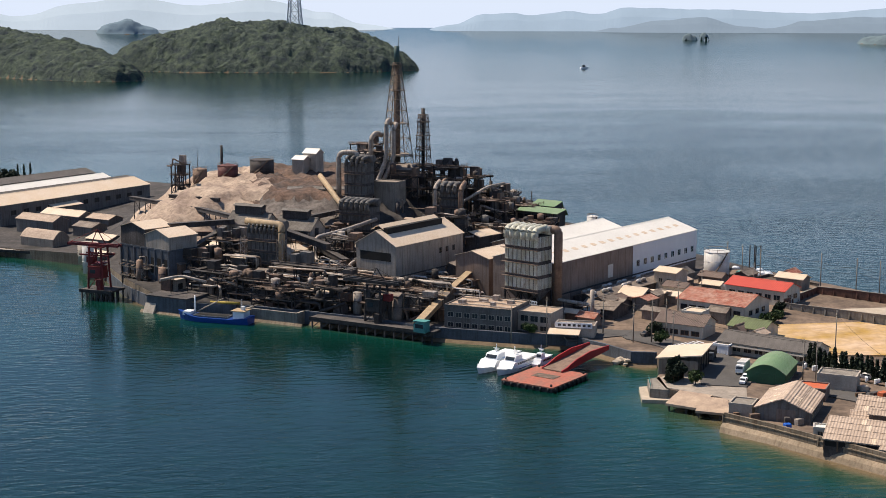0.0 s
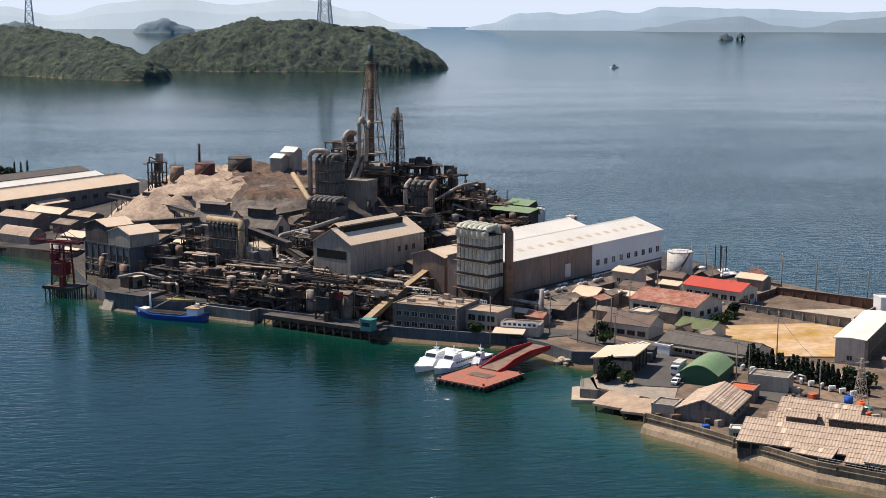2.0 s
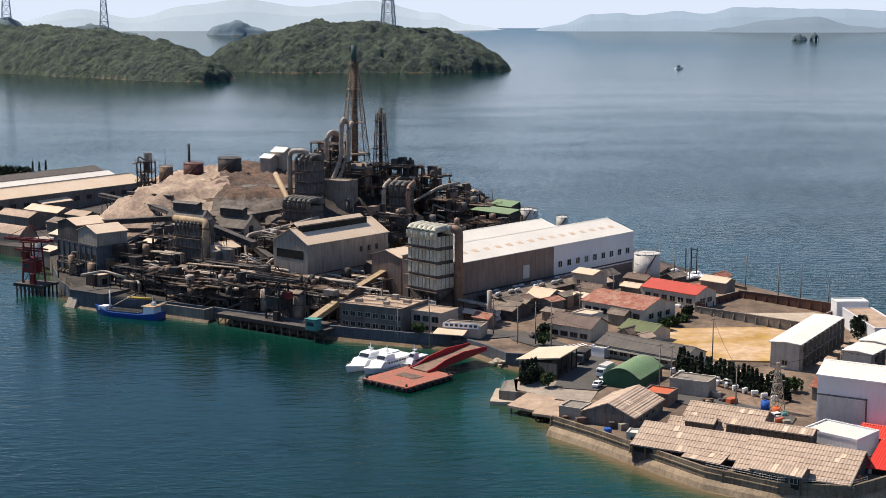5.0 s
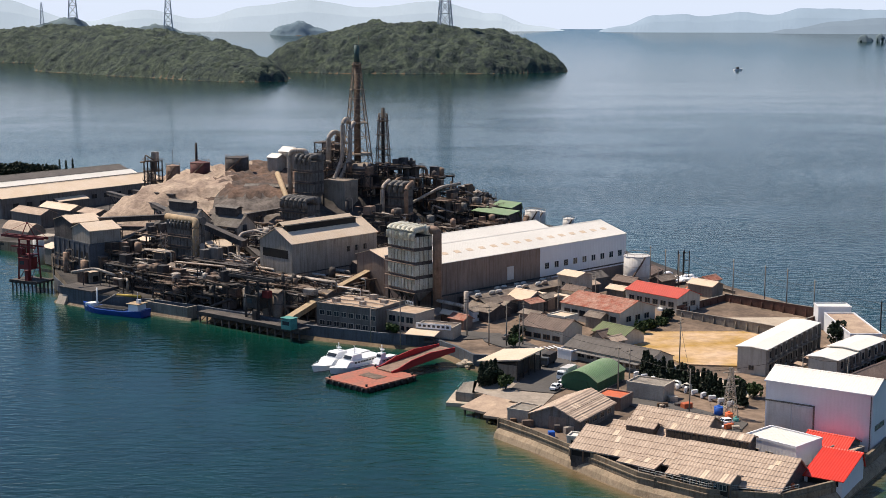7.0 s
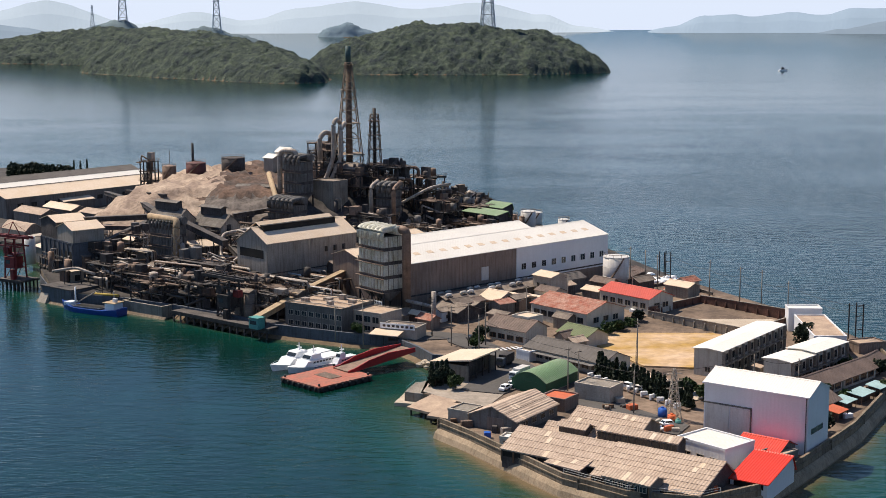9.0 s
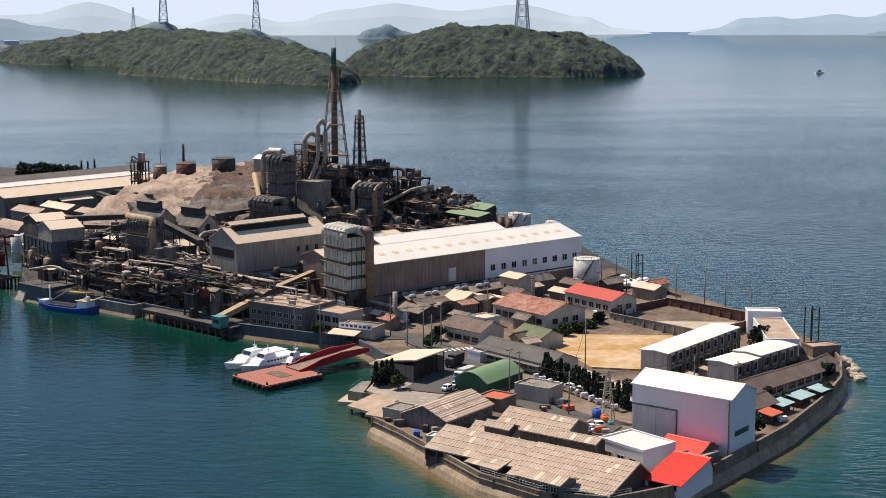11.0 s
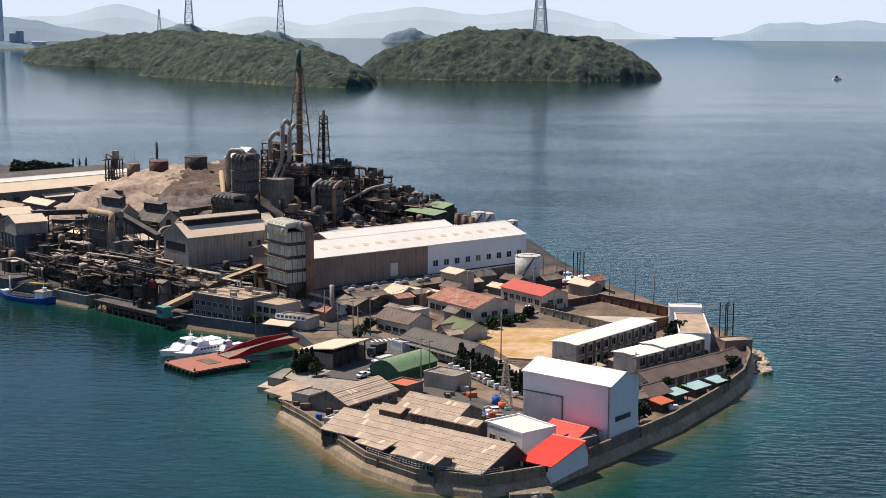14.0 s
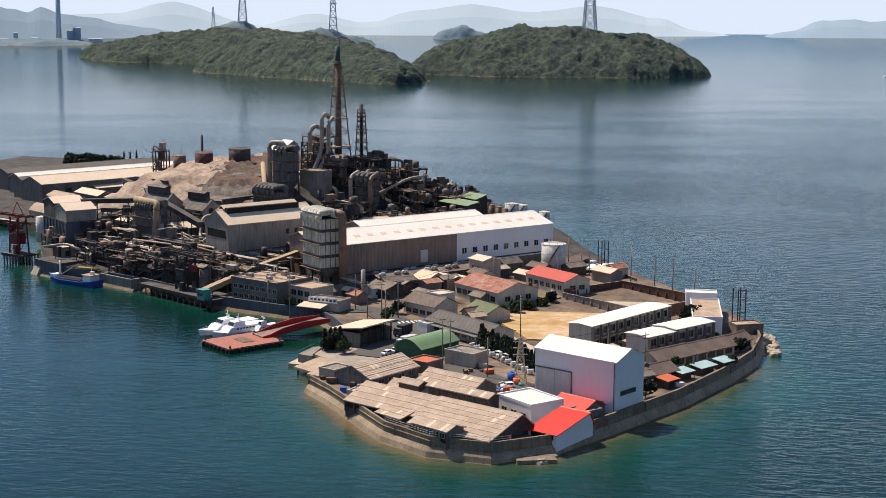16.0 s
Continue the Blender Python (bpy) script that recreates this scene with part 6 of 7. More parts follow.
piled_deck(-80, 112, -39, 46, 11, 3.6, "dark piled loading jetty on the waterfront", "sooty", nx=14)
piled_deck(-157.5, 171, -30, 13, 9, 3.8, "piled platform under the red crane", "sooty", 7)
piled_deck(-236, 290, -28, 74, 8, 3.2, "long pale piled quay of the west sheds", "concrete_light", 16, 2)
pb = thing("jetty_house", "small teal control cabin on the jetty", "cabin", -50, 84.5, 3.6, -39)
part("cabin", box(0, 0, 0, 4, 3, 3.4), "teal", pb)
part("roof", box(-0.2, -0.2, 3.4, 4.2, 3.2, 3.6), "teal", pb)
part("window", box(0.6, -0.05, 1.4, 3.4, 0.02, 2.6), "glass", pb)

# concrete docks
ud = thing("dock_basin", "grey concrete open basin wall on the shore", "dock", -100, 127, 0, -36)
for a in ((0, 0, 20, 0.8), (0, 0.8, 0.8, 12), (19.2, 0.8, 20, 12)):
    part("wall", box(a[0], a[1], -3, a[2], a[3], 4.2), "concrete", ud)
part("apron", prism([(-2.5, -2), (0, -2), (0, 0.9)], -2, 22, "x"), "seawall", ud)
bd = thing("dock_block", "dark blue-stained concrete dock block", "dock", -133, 146.0, 0, -38)
part("wall", box(0, 0, -3, 17, 12, 5.6), "blue_grey", bd)
part("coping", box(-0.3, -0.3, 5.6, 17.3, 12.3, 6.0), "sooty", bd)
part("buttress", prism([(-3.2, -3), (0, -3), (0, 3.2)], -0.5, 4, "x"), "concrete_light", bd)
part("apron", prism([(-3.4, -2), (0, -2), (0, 0.8)], -2.5, 19, "x"), "seawall", bd)
lb = thing("barge", "dark moored barge with a yellow boom", "boat", -112, 137, 0.5, -30)
part("hull", prism([(-1.5, 0), (13.5, 0), (12.5, -1.4), (-0.5, -1.4)], -2, 2, "y"), "sooty_rust", lb)
part("boom", tube([(0.5, 0, 4.0), (11.5, 0, 4.4)], 0.45, 8), "yellow", lb, "yellow boom")
part("post", box(1, -0.2, 0, 1.4, 0.2, 4), "steel_dark", lb)
part("post", box(10.4, -0.2, 0, 10.8, 0.2, 4.2), "steel_dark", lb)


def crane(x, y, z0, yaw, material, label, h=18.0):
    th = thing("quay_crane", label, "crane", x, y, z0, yaw)
    for sx in (0, 6):
        for sy in (0, 5):
            part("leg", tube([(sx, sy, 0), (sx * 0.8 + 0.6, sy * 0.8 + 0.5, h * 0.7)], 0.45, 4), material, th)
    for z in (h * 0.18, h * 0.42, h * 0.7):
        part("platform", box(0.2, 0.2, z, 5.8, 4.8, z + 0.3), material, th)
    for a, b in ((0, h * 0.35), (h * 0.35, h * 0.7)):
        beams("brace", th, material, [((0.2, 0.2, a), (5.8, 0.2, b)), ((5.8, 0.2, a), (0.2, 0.2, b)), ((5.8, 0.2, a), (5.8, 4.8, b))], 0.22)
    part("machine_house", box(0.6, -0.4, h * 0.18 + 0.3, 5.6, 4, h * 0.18 + 4.2), material, th)
    part("machine_roof", box(0.3, -0.7, h * 0.18 + 4.2, 5.9, 4.3, h * 0.18 + 4.4), material, th)
    part("machine_window", box(1.2, -0.46, h * 0.18 + 1.8, 3.4, -0.38, h * 0.18 + 3.2), "glass", th)
    part("cab", box(-0.6, 0.2, h * 0.44, 2.0, 2.2, h * 0.44 + 2.2), material, th)
    part("stair_tower", box(4.6, -1.6, 0, 6.2, -0.5, h * 0.18), material, th)
    for y_ in (0.4, 4.4):
        part("cross_girder", box(-3.5, y_ - 0.2, h * 0.56, 8.5, y_ + 0.2, h * 0.56 + 0.6), material, th)
    for y_ in (1.2, 3.4):
        part("boom_girder", box(-9, y_ - 0.25, h * 0.72, 12, y_ + 0.25, h * 0.72 + 0.9), material, th)
    bm = bmesh.new()
    add_beam(bm, (1, 1.2, h * 0.75), (3, 2.3, h), 0.25)
    add_beam(bm, (5.5, 3.4, h * 0.75), (3, 2.3, h), 0.25)
    add_beam(bm, (3, 2.3, h), (-8.5, 1.2, h * 0.76), 0.12)
    add_beam(bm, (3, 2.3, h), (11.5, 3.4, h * 0.76), 0.12)
    part("mast", bm, material, th)
    return th


crane(-154.5, 172, 3.8, -30, "crane_red", "dark red quay crane on a piled platform", 21)
crane(-63, 103, 3.6, -40, "steel_dark", "dark steel unloading crane on the jetty", 17)
part("cab", box(0, 0, 0, 2.6, 2.0, 2.2), "crane_red", thing("crane_cab", "dark red crane cab on the jetty frame", "cabin", -57.5, 100.5, 10.4, -40))


# ---- dense small plant: machines, short pipes, roofs, masts ----
rnd = random.Random(77)
DARK = ("sooty", "sooty", "steel_dark", "sooty_rust", "grey_sheet", "steel_rust", "concrete", "dirty_roof", "duct_brown")


def in_yard(x, y):
    if not inside(x, y) or coast_gap(x, y) < 3:
        return False
    return (-138 < x < -20 and 96 < y < 214 and y > 62 - 0.62 * x - 6 and not (-62 < x < -10 and 122 < y < 185)) or (-40 < x < 34 and 205 < y < 284)


count = 0
while count < 230:
    x, y = rnd.uniform(-138, 34), rnd.uniform(96, 284)
    if not in_yard(x, y):
        continue
    count += 1
    g = ground_z(x, y)
    kind = rnd.random()
    yaw = rnd.choice((-40, 50)) + rnd.uniform(-4, 4)
    if kind < 0.34:
        a, b, h = rnd.uniform(1.2, 3.4), rnd.uniform(1.0, 2.4), rnd.uniform(2.0, 6.5)
        th = thing("machine_shed", "small sooty machine housing among the pipes", "shed", x, y, g, yaw, "machine housings")
        part("casing", box(-a, -b, -2, a, b, h), rnd.choice(DARK), th)
        part("roof", roof_slab([(-b - 0.3, h), (0, h + 0.5), (b + 0.3, h)], -a - 0.3, a + 0.3, 0.12), rnd.choice(("dirty_roof", "sooty", "asbestos_roof", "steel_rust", "sooty", "cream_roof")), th)
        part("opening", box(-a * 0.5, -b - 0.04, 0.2, a * 0.4, -b + 0.02, h * 0.6), "opening_shade", th)
    elif kind < 0.52:
        r, h = rnd.uniform(0.7, 1.8), rnd.uniform(2.5, 8.0)
        th = thing("vessel", "weathered upright process vessel with hoops", "vessel", x, y, g, 0, "process vessels")
        part("shell", drum(r, -2, h, 14, 0.5), rnd.choice(DARK + ("duct_white",)), th)
        part("hoop", tube([(r * 1.02 * math.cos(6.2832 * i / 14), r * 1.02 * math.sin(6.2832 * i / 14), h * 0.6) for i in range(15)], 0.08, 4), "steel_dark", th)
        part("outlet", tube(bend([(0, 0, h), (0, 0, h + 1.2), (2.2, 0, h + 1.2), (2.2, 0, 0)], 0.8, 3), 0.22, 7), rnd.choice(("duct_white", "steel_rust")), th)
    else:
        L = rnd.uniform(5, 18)
        c, s = math.cos(radians(yaw)), math.sin(radians(yaw))
        z = g + rnd.uniform(2.5, 8.5)
        z2 = z + rnd.choice((0, 0, 0, rnd.uniform(-3, 3)))
        pts = [(x, y, z), (x + c * L * 0.6, y + s * L * 0.6, z), (x + c * L * 0.6 - s * 2, y + s * L * 0.6 + c * 2, z2), (x + c * L, y + s * L, z2)]
        if rnd.random() < 0.4:
            pts.append((x + c * L, y + s * L, g))
        pipe(pts, rnd.choice((0.14, 0.18, 0.25, 0.3, 0.42)), rnd.choice(("duct_white", "steel_rust", "duct_brown", "steel_dark", "sooty", "steel_rust", "duct_white")), "process pipe on thin posts", True, 0.8, 6.0)


vr = building("yard_shed", "long low dark-roofed shed with rows of white roof ventilators", (11.5, 99.5), 43.4, 46, 8.5, 4.6, 9.2, 10.6, "sooty", "dirty_roof", over=0.5)
for row, q in enumerate((2.0, 5.8)):
    for i in [k for k in range(14) if (k * 5 + row * 3) % 7 < 4]:
        th = thing("roof_ventilator", "white rounded roof ventilator on the long shed", "ventilator", 11.5 + math.cos(radians(43.4)) * (2 + i * 3.2) - math.sin(radians(43.4)) * q, 99.5 + math.sin(radians(43.4)) * (2 + i * 3.2) + math.cos(radians(43.4)) * q, 10.0, 43.4, "roof ventilators")
        part("hood", tube(bend([(-0.9, 0, 0.1), (-0.9, 0, 0.75), (0.9, 0, 0.75), (0.9, 0, 0.1)], 0.7, 4), 0.5, 10), ("tank_white", "duct_white", "cream_wall")[(i + row) % 3], th)
        part("base", box(-1.3, -0.5, -0.6, 1.3, 0.5, 0.12), "sooty", th)


# ---- pipe racks across the front of the works ----
def pipe_rack(u, v, turn, L, z, n, seed):
    rnd = random.Random(seed)
    c, s = math.cos(radians(-38)), math.sin(radians(-38))
    x, y = -80 + u * c - v * s, 118 + u * s + v * c
    g = ground_z(x, y) - 1.0
    th = thing("pipe_rack", "steel rack carrying pale and rusty pipes through the works", "pipe rack", x, y, g, -38 + turn, group="pipe racks")
    m = max(2, int(L / 6))
    for i in range(m):
        a = 0.3 + (L - 0.6) * i / (m - 1)
        for w in (-0.2, n * 0.7):
            part("rack_post", box(a - 0.12, w - 0.12, 0, a + 0.12, w + 0.12, z), "steel_dark", th)
        part("rack_beam", box(a - 0.12, -0.35, z, a + 0.12, n * 0.7 + 0.15, z + 0.22), "steel_dark", th)
    for k in range(n):
        r = rnd.uniform(0.16, 0.34)
        zz, drop = z + 0.22 + r, rnd.uniform(2.0, 5.0)
        e = L + rnd.uniform(0.3, 1.8)
        part("pipe", tube([(-0.5, k * 0.7 + 0.05, zz), (e, k * 0.7 + 0.05, zz), (e + 0.4, k * 0.7 + 0.05, zz - 0.4), (e + 0.4, k * 0.7 + 0.05, max(0.5, zz - drop))], r, 8),
             rnd.choice(("duct_white", "duct_white", "duct_white", "steel_rust", "duct_brown", "tank_white")), th)


rnd = random.Random(77)
for i in range(26):
    pipe_rack(rnd.uniform(-48, 34), rnd.uniform(8, 44), rnd.choice((0, 0, 90, 8)), rnd.uniform(10, 20), rnd.uniform(5.5, 11), rnd.choice((1, 2, 3)), 700 + i)

# ---- sheds and tanks on the far shore behind the warehouse ----
gs = building("shore_shed", "open dark shed with a pale green metal roof", (15.6, 242.3), -48, 20, 6.5, 6, 19.6, 20.7, "sooty", "green_roof", split=0.9, over=0.8)
for i in range(6):
    part("bay_opening", box(i * 3.6 + 0.3, -0.06, 4.0, i * 3.6 + 3.3, 0.02, 12.2), "opening_shade", gs)
    part("post", box(i * 3.6 - 0.15, -0.3, -2, i * 3.6 + 0.15, -0.07, 13.4), "steel_rust", gs)
building("shore_shed", "raised dark shed with a pale green metal roof", (23.5, 251), -48, 12, 6, 6, 20.6, 22.2, "sooty", "green_roof", split=0.9)
tank(9.6, 287, 6, 3.3, 16.4, "duct_brown", "tall rusty storage tank behind the works")
steelwork(20.5, 299, 5, -40, 5, 4, 12.5, 3, "small dark steel bin on legs near the far shore", 911, 6)
building("shore_shed", "low rusty shed behind the warehouse", (20.7, 329.1), -53.9, 9, 7, 5, 10.5, 11.2, "sooty_rust", "asbestos_roof")
tank(44.2, 291.3, 5, 3.4, 8.0, "tank_white", "pale storage tank behind the warehouse")
for i in range(4):
    tank(30.7 + i * 3.6, 298.5 - i * 3.0, 5, 1.6, 7.0 - 0.4 * i, "duct_brown", "narrow rusty silo behind the warehouse", 0.5)

# ---- sea wall and shore ----
def strip(name, ring, prof, material, label, category, closed=False):
    """A wall profile of (outward, z) pairs swept along a line of points on the shore."""
    bm = bmesh.new()
    rows = []
    n = len(ring)
    for i, (x, y) in enumerate(ring):
        a, b = ring[max(0, i - 1)], ring[min(n - 1, i + 1)]
        d = Vector((b[0] - a[0], b[1] - a[1])).normalized()
        out = Vector((d.y, -d.x))
        rows.append([bm.verts.new((x + out.x * p, y + out.y * p, z)) for p, z in prof])
    m = len(prof)
    for a, b in zip(rows, rows[1:]):
        for j in range(m):
            bm.faces.new((a[j], b[j], b[(j + 1) % m], a[(j + 1) % m]))
    bm.faces.new(rows[0])
    bm.faces.new(rows[-1][::-1])
    bmesh.ops.recalc_face_normals(bm, faces=bm.faces)
    return solo(name, bm, material, label, category, kind="structure")


def dense(ring, step=4.0):
    out = []
    for a, b in zip(ring, ring[1:]):
        n = max(1, int(math.dist(a, b) / step))
        out += [(a[0] + (b[0] - a[0]) * i / n, a[1] + (b[1] - a[1]) * i / n) for i in range(n)]
    return out + [ring[-1]]


S = COAST
Q = S.index((11.5, -20))
south = dense(S[Q:] + S[:8])
strip("seawall", south, [(0.62, -2), (0.45, 3.3), (0.6, 3.35), (0.6, 3.6), (0.35, 3.65), (0.35, 4.6), (-0.3, 4.6), (-0.35, 2), (-1, -2)], "seawall", "stained grey concrete seawall with a parapet", "seawall")
strip("wall_footing", south, [(2.7, -2), (1.5, 1.3), (0.66, 2.2), (0.3, 2.2), (0.3, -2)], "wall_foot", "tan weathered sloping footing of the seawall", "seawall")
strip("seawall", dense(S[8:16]), [(1.0, -2), (0.3, 4.2), (-0.3, 4.2), (-0.6, -2)], "seawall", "stained concrete seawall on the far shore", "seawall")
strip("beach", dense(S[Q + 1:] + S[:6]), [(3.4, -0.9), (2.2, 0.0), (1.2, 0.4), (0.2, 0.7), (0.2, -2), (3.4, -2)], "sand", "narrow sandy foreshore below the seawall", "beach")
strip("beach", dense(S[29:38]), [(3.2, -0.8), (1.8, 0.2), (0.6, 0.9), (-0.2, 0.9), (-0.2, -2), (3.2, -2)], "sand", "narrow sandy foreshore below the plant", "beach")
strip("seawall", dense(S[24:38]), [(0.6, -2), (0.3, 4.2), (-0.5, 4.2), (-0.8, -2)], "blue_grey", "dark stained concrete shore wall of the plant", "seawall")
rail_line = [p for p in south if p[0] < 70 and -80 < p[1] < -58]
wr = thing("handrail", "pale steel handrail along the seawall parapet", "railing", 0, 0, 4.6)
for z in (0.5, 1.0):
    part("rail", tube([(x, y, z) for x, y in rail_line], 0.05, 5), "tank_white", wr)
for x, y in rail_line:
    part("rail_post", tube([(x, y, -0.1), (x, y, 1.0)], 0.05, 5), "tank_white", wr)
pos = [(x, y) for i, (x, y) in enumerate(south) if i % 6 == 0]
for a, b in zip(pos, pos[1:]):
    d = Vector((b[0] - a[0], b[1] - a[1])).normalized()
    o = Vector((d.y, -d.x))
    bm = prism([(0.3, 4.4), (0.62, 4.4), (0.8, 2.0), (0.3, 2.0)], -0.15, 0.15, "y")
    solo("wall_rib", bm, "seawall", "concrete rib on the seawall face", "buttress", Matrix.Translation((a[0], a[1], 0)) @ Matrix.Rotation(math.atan2(o.y, o.x), 4, "Z"), "seawall ribs", kind="structure")


def rocks(name, spots, label, size, seed):
    rnd = random.Random(seed)
    for x, y, z in spots:
        bm = bmesh.new()
        bmesh.ops.create_icosphere(bm, subdivisions=1, radius=1)
        for v in bm.verts:
            v.co = v.co * rnd.uniform(0.75, 1.15)
        s = size * rnd.uniform(0.6, 1.3)
        bmesh.ops.scale(bm, vec=(s, s * rnd.uniform(0.6, 1.0), s * rnd.uniform(0.45, 0.8)), verts=bm.verts)
        solo(name, bm, "quay_top", label, "rock", pose(x, y, z, 0, 0, rnd.uniform(0, 180)), "shore rocks")


rnd = random.Random(5)
rocks("rock", [(rnd.uniform(135, 141), rnd.uniform(38, 66), rnd.uniform(-0.2, 0.9)) for _ in range(70)], "pale broken rock at the island's tip", 1.5, 3)
rocks("rock", [(rnd.uniform(4, 15), rnd.uniform(46, 52), rnd.uniform(0, 1.6)) for _ in range(40)], "pale riprap boulder by the gangway", 1.3, 4)
rocks("rock", [(73 + rnd.uniform(-5, 5), -73 + rnd.uniform(-2.5, 2.5), 0.1) for _ in range(10)], "flat pale rock below the seawall", 1.5, 6)
rf = thing("landing", "broken concrete landing slab below the seawall", "slab", 70, -77, 0, 12)
part("slab", box(0, 0, -1, 9, 4.5, 0.9), "seawall", rf)


# ---- trees and hedge ----
def clumps(rnd, n, place, size, material_leaf):
    bm = bmesh.new()
    for _ in range(n):
        c = Vector(place())
        for _ in range(4):
            u = Vector((rnd.gauss(0, 1), rnd.gauss(0, 1), rnd.gauss(0, 1))).normalized()
            w = u.orthogonal().normalized()
            v = u.cross(w)
            s = size * rnd.uniform(0.6, 1.3)
            o = c + u * s * 0.4
            q = [bm.verts.new(o + w * s), bm.verts.new(o + v * s * 0.7), bm.verts.new(o - w * s), bm.verts.new(o - v * s * 0.7)]
            bm.faces.new(q)
    return bm


def cypress(x, y, h, seed, z0=3.3):
    rnd = random.Random(seed)
    th = thing("cypress", "dark narrow cypress tree in a hedge row", "tree", x, y, z0, 0, "cypress row")
    part("trunk", tube([(0, 0, -0.5), (0, 0, h * 0.6)], 0.14, 6, 0.06), "bark", th)
    def place():
        s = rnd.random() ** 1.2
        r = (1.3 * (1 - s) + 0.12) * math.sqrt(rnd.random())
        a = rnd.uniform(0, 6.283)
        return (r * math.cos(a), r * math.sin(a), 0.4 + s * (h - 0.6))
    part("crown", clumps(rnd, 190, place, 0.42, 0), "leaf_dark", th)


def bush(x, y, r, h, seed, z0=3.3, material="leaf", label="rounded green garden tree"):
    rnd = random.Random(seed)
    th = thing("tree", label, "tree", x, y, z0)
    part("trunk", tube([(0, 0, -0.5), (0.1, 0, h * 0.55)], 0.16, 6, 0.09), "bark", th)
    lobes = [(rnd.uniform(-0.5, 0.5) * r, rnd.uniform(-0.5, 0.5) * r, h * rnd.uniform(0.45, 0.78), r * rnd.uniform(0.55, 0.85)) for _ in range(7)]
    for lx, ly, lz, lr in lobes[:3]:
        part("limb", tube([(0.05, 0, h * 0.35), (lx, ly, lz)], 0.09, 5, 0.04), "bark", th)
    def place():
        lx, ly, lz, lr = rnd.choice(lobes)
        u = Vector((rnd.gauss(0, 1), rnd.gauss(0, 1), rnd.gauss(0, 1))).normalized() * lr * rnd.uniform(0.6, 1.0)
        return (lx + u.x, ly + u.y, max(0.3, lz + u.z * 0.8))
    part("crown", clumps(rnd, 300, place, 0.36 * max(1.0, r / 2.2), 0), material, th)


for i in range(24):
    s = i / 23
    cypress(52.9 + 19.5 * s + rnd.uniform(-0.3, 0.3), 25.6 - 32 * s + rnd.uniform(-0.3, 0.3), rnd.uniform(5.2, 7.4), 40 + i)
for i, (x, y, r, h, m_) in enumerate(((9.5, 13.5, 1.6, 5.5, "leaf_dark"), (11.5, 15.0, 1.6, 5.8, "leaf_dark"), (13.3, 16.5, 1.3, 5.0, "leaf_dark"), (14.8, 11.0, 2.0, 4.0, "leaf"),
                                     (22, 69, 2.4, 4.5, "leaf_dark"), (20, 58, 2.2, 4.0, "leaf"), (56, 70, 2.0, 4.0, "leaf"), (60, 76, 2.2, 4.2, "leaf"), (64, 81, 2.0, 3.6, "leaf"),
                                     (68, 86, 1.8, 3.4, "leaf"), (52, 66, 1.8, 3.6, "leaf_dark"), (70.5, 92, 2.2, 5, "leaf_dark"), (74, 7, 2.0, 4.2, "leaf"), (77, 2, 2.2, 3.6, "leaf"),
                                     (99.5, -27, 2.4, 5.0, "leaf_dark"), (102, -4, 1.8, 3.6, "leaf"), (108, 5.5, 1.8, 3.5, "leaf"), (120, 30, 2.0, 4.0, "leaf"), (128, 28, 2.2, 4.0, "leaf_dark"),
                                     (114, 58, 2.6, 7.0, "leaf_dark"), (116, 62, 2.6, 7.5, "leaf_dark"), (118, 66, 2.4, 6.5, "leaf_dark"), (121, 38, 2.0, 3.6, "leaf"), (-15.5, 76, 2.0, 4.5, "leaf"),
                                     (50, 6, 1.3, 2.6, "leaf"), (112, 0.5, 1.5, 3, "leaf"), (124, 10, 1.8, 3.4, "leaf"), (82, 30, 1.6, 2.4, "leaf_dark"), (85, 35, 1.6, 2.4, "leaf_dark"))):
    bush(x, y, r, h, 100 + i, material=m_, label="rounded green garden tree" if m_ == "leaf" else "dark green garden tree")
for i, (x, y) in enumerate(((8.6, 14.5), (10, 15.6), (11.2, 16.8), (12.4, 18))):
    cypress(x, y, 6.5, 380 + i)
for i in range(7):
    cypress(-236 + i * 3.2, 500 + i * 3, rnd.uniform(9, 13), 400 + i, 3.5)
for i in range(5):
    bush(-262 + i * 9, 520 - i * 3, 6, 9, 430 + i, material="leaf_dark", label="dark broadleaf tree behind the west sheds")


# ---- poles, wires, pylons ----
def pole(x, y, h, z0=3.3, arms=2, label="concrete utility pole with cross arms"):
    th = thing("utility_pole", label, "utility pole", x, y, z0, 40, "utility poles")
    part("shaft", tube([(0, 0, -1), (0, 0, h)], 0.2, 8, 0.13), "concrete", th)
    for i in range(arms):
        part("cross_arm", box(-1.2, -0.06, h - 0.8 - i * 0.9, 1.2, 0.06, h - 0.65 - i * 0.9), "steel_dark", th)
    return th


for x, y, h, a in ((-13, 64, 14, 1), (64, 34, 14, 2), (21, 49, 12, 2), (18, 60, 13, 2), (23, 62, 13, 2), (7, 74, 12, 2), (43.5, 8.5, 12, 1), (46, 6, 12, 1), (58, -12, 11, 2),
                   (-22, 72, 10, 1), (36, 90, 12, 2), (106, 111, 13, 1), (112, 106, 13, 1), (119, 99, 11, 1), (98, 122, 13, 1), (83, 140, 12, 1), (90, 5, 11, 2), (100, 0, 11, 2),
                   (13, 62, 12, 2), (72, 118, 11, 1), (50, 108, 11, 1), (75, 152, 13, 1), (80, 150, 12, 1)):
    pole(x, y, h, ground_z(x, y), a)
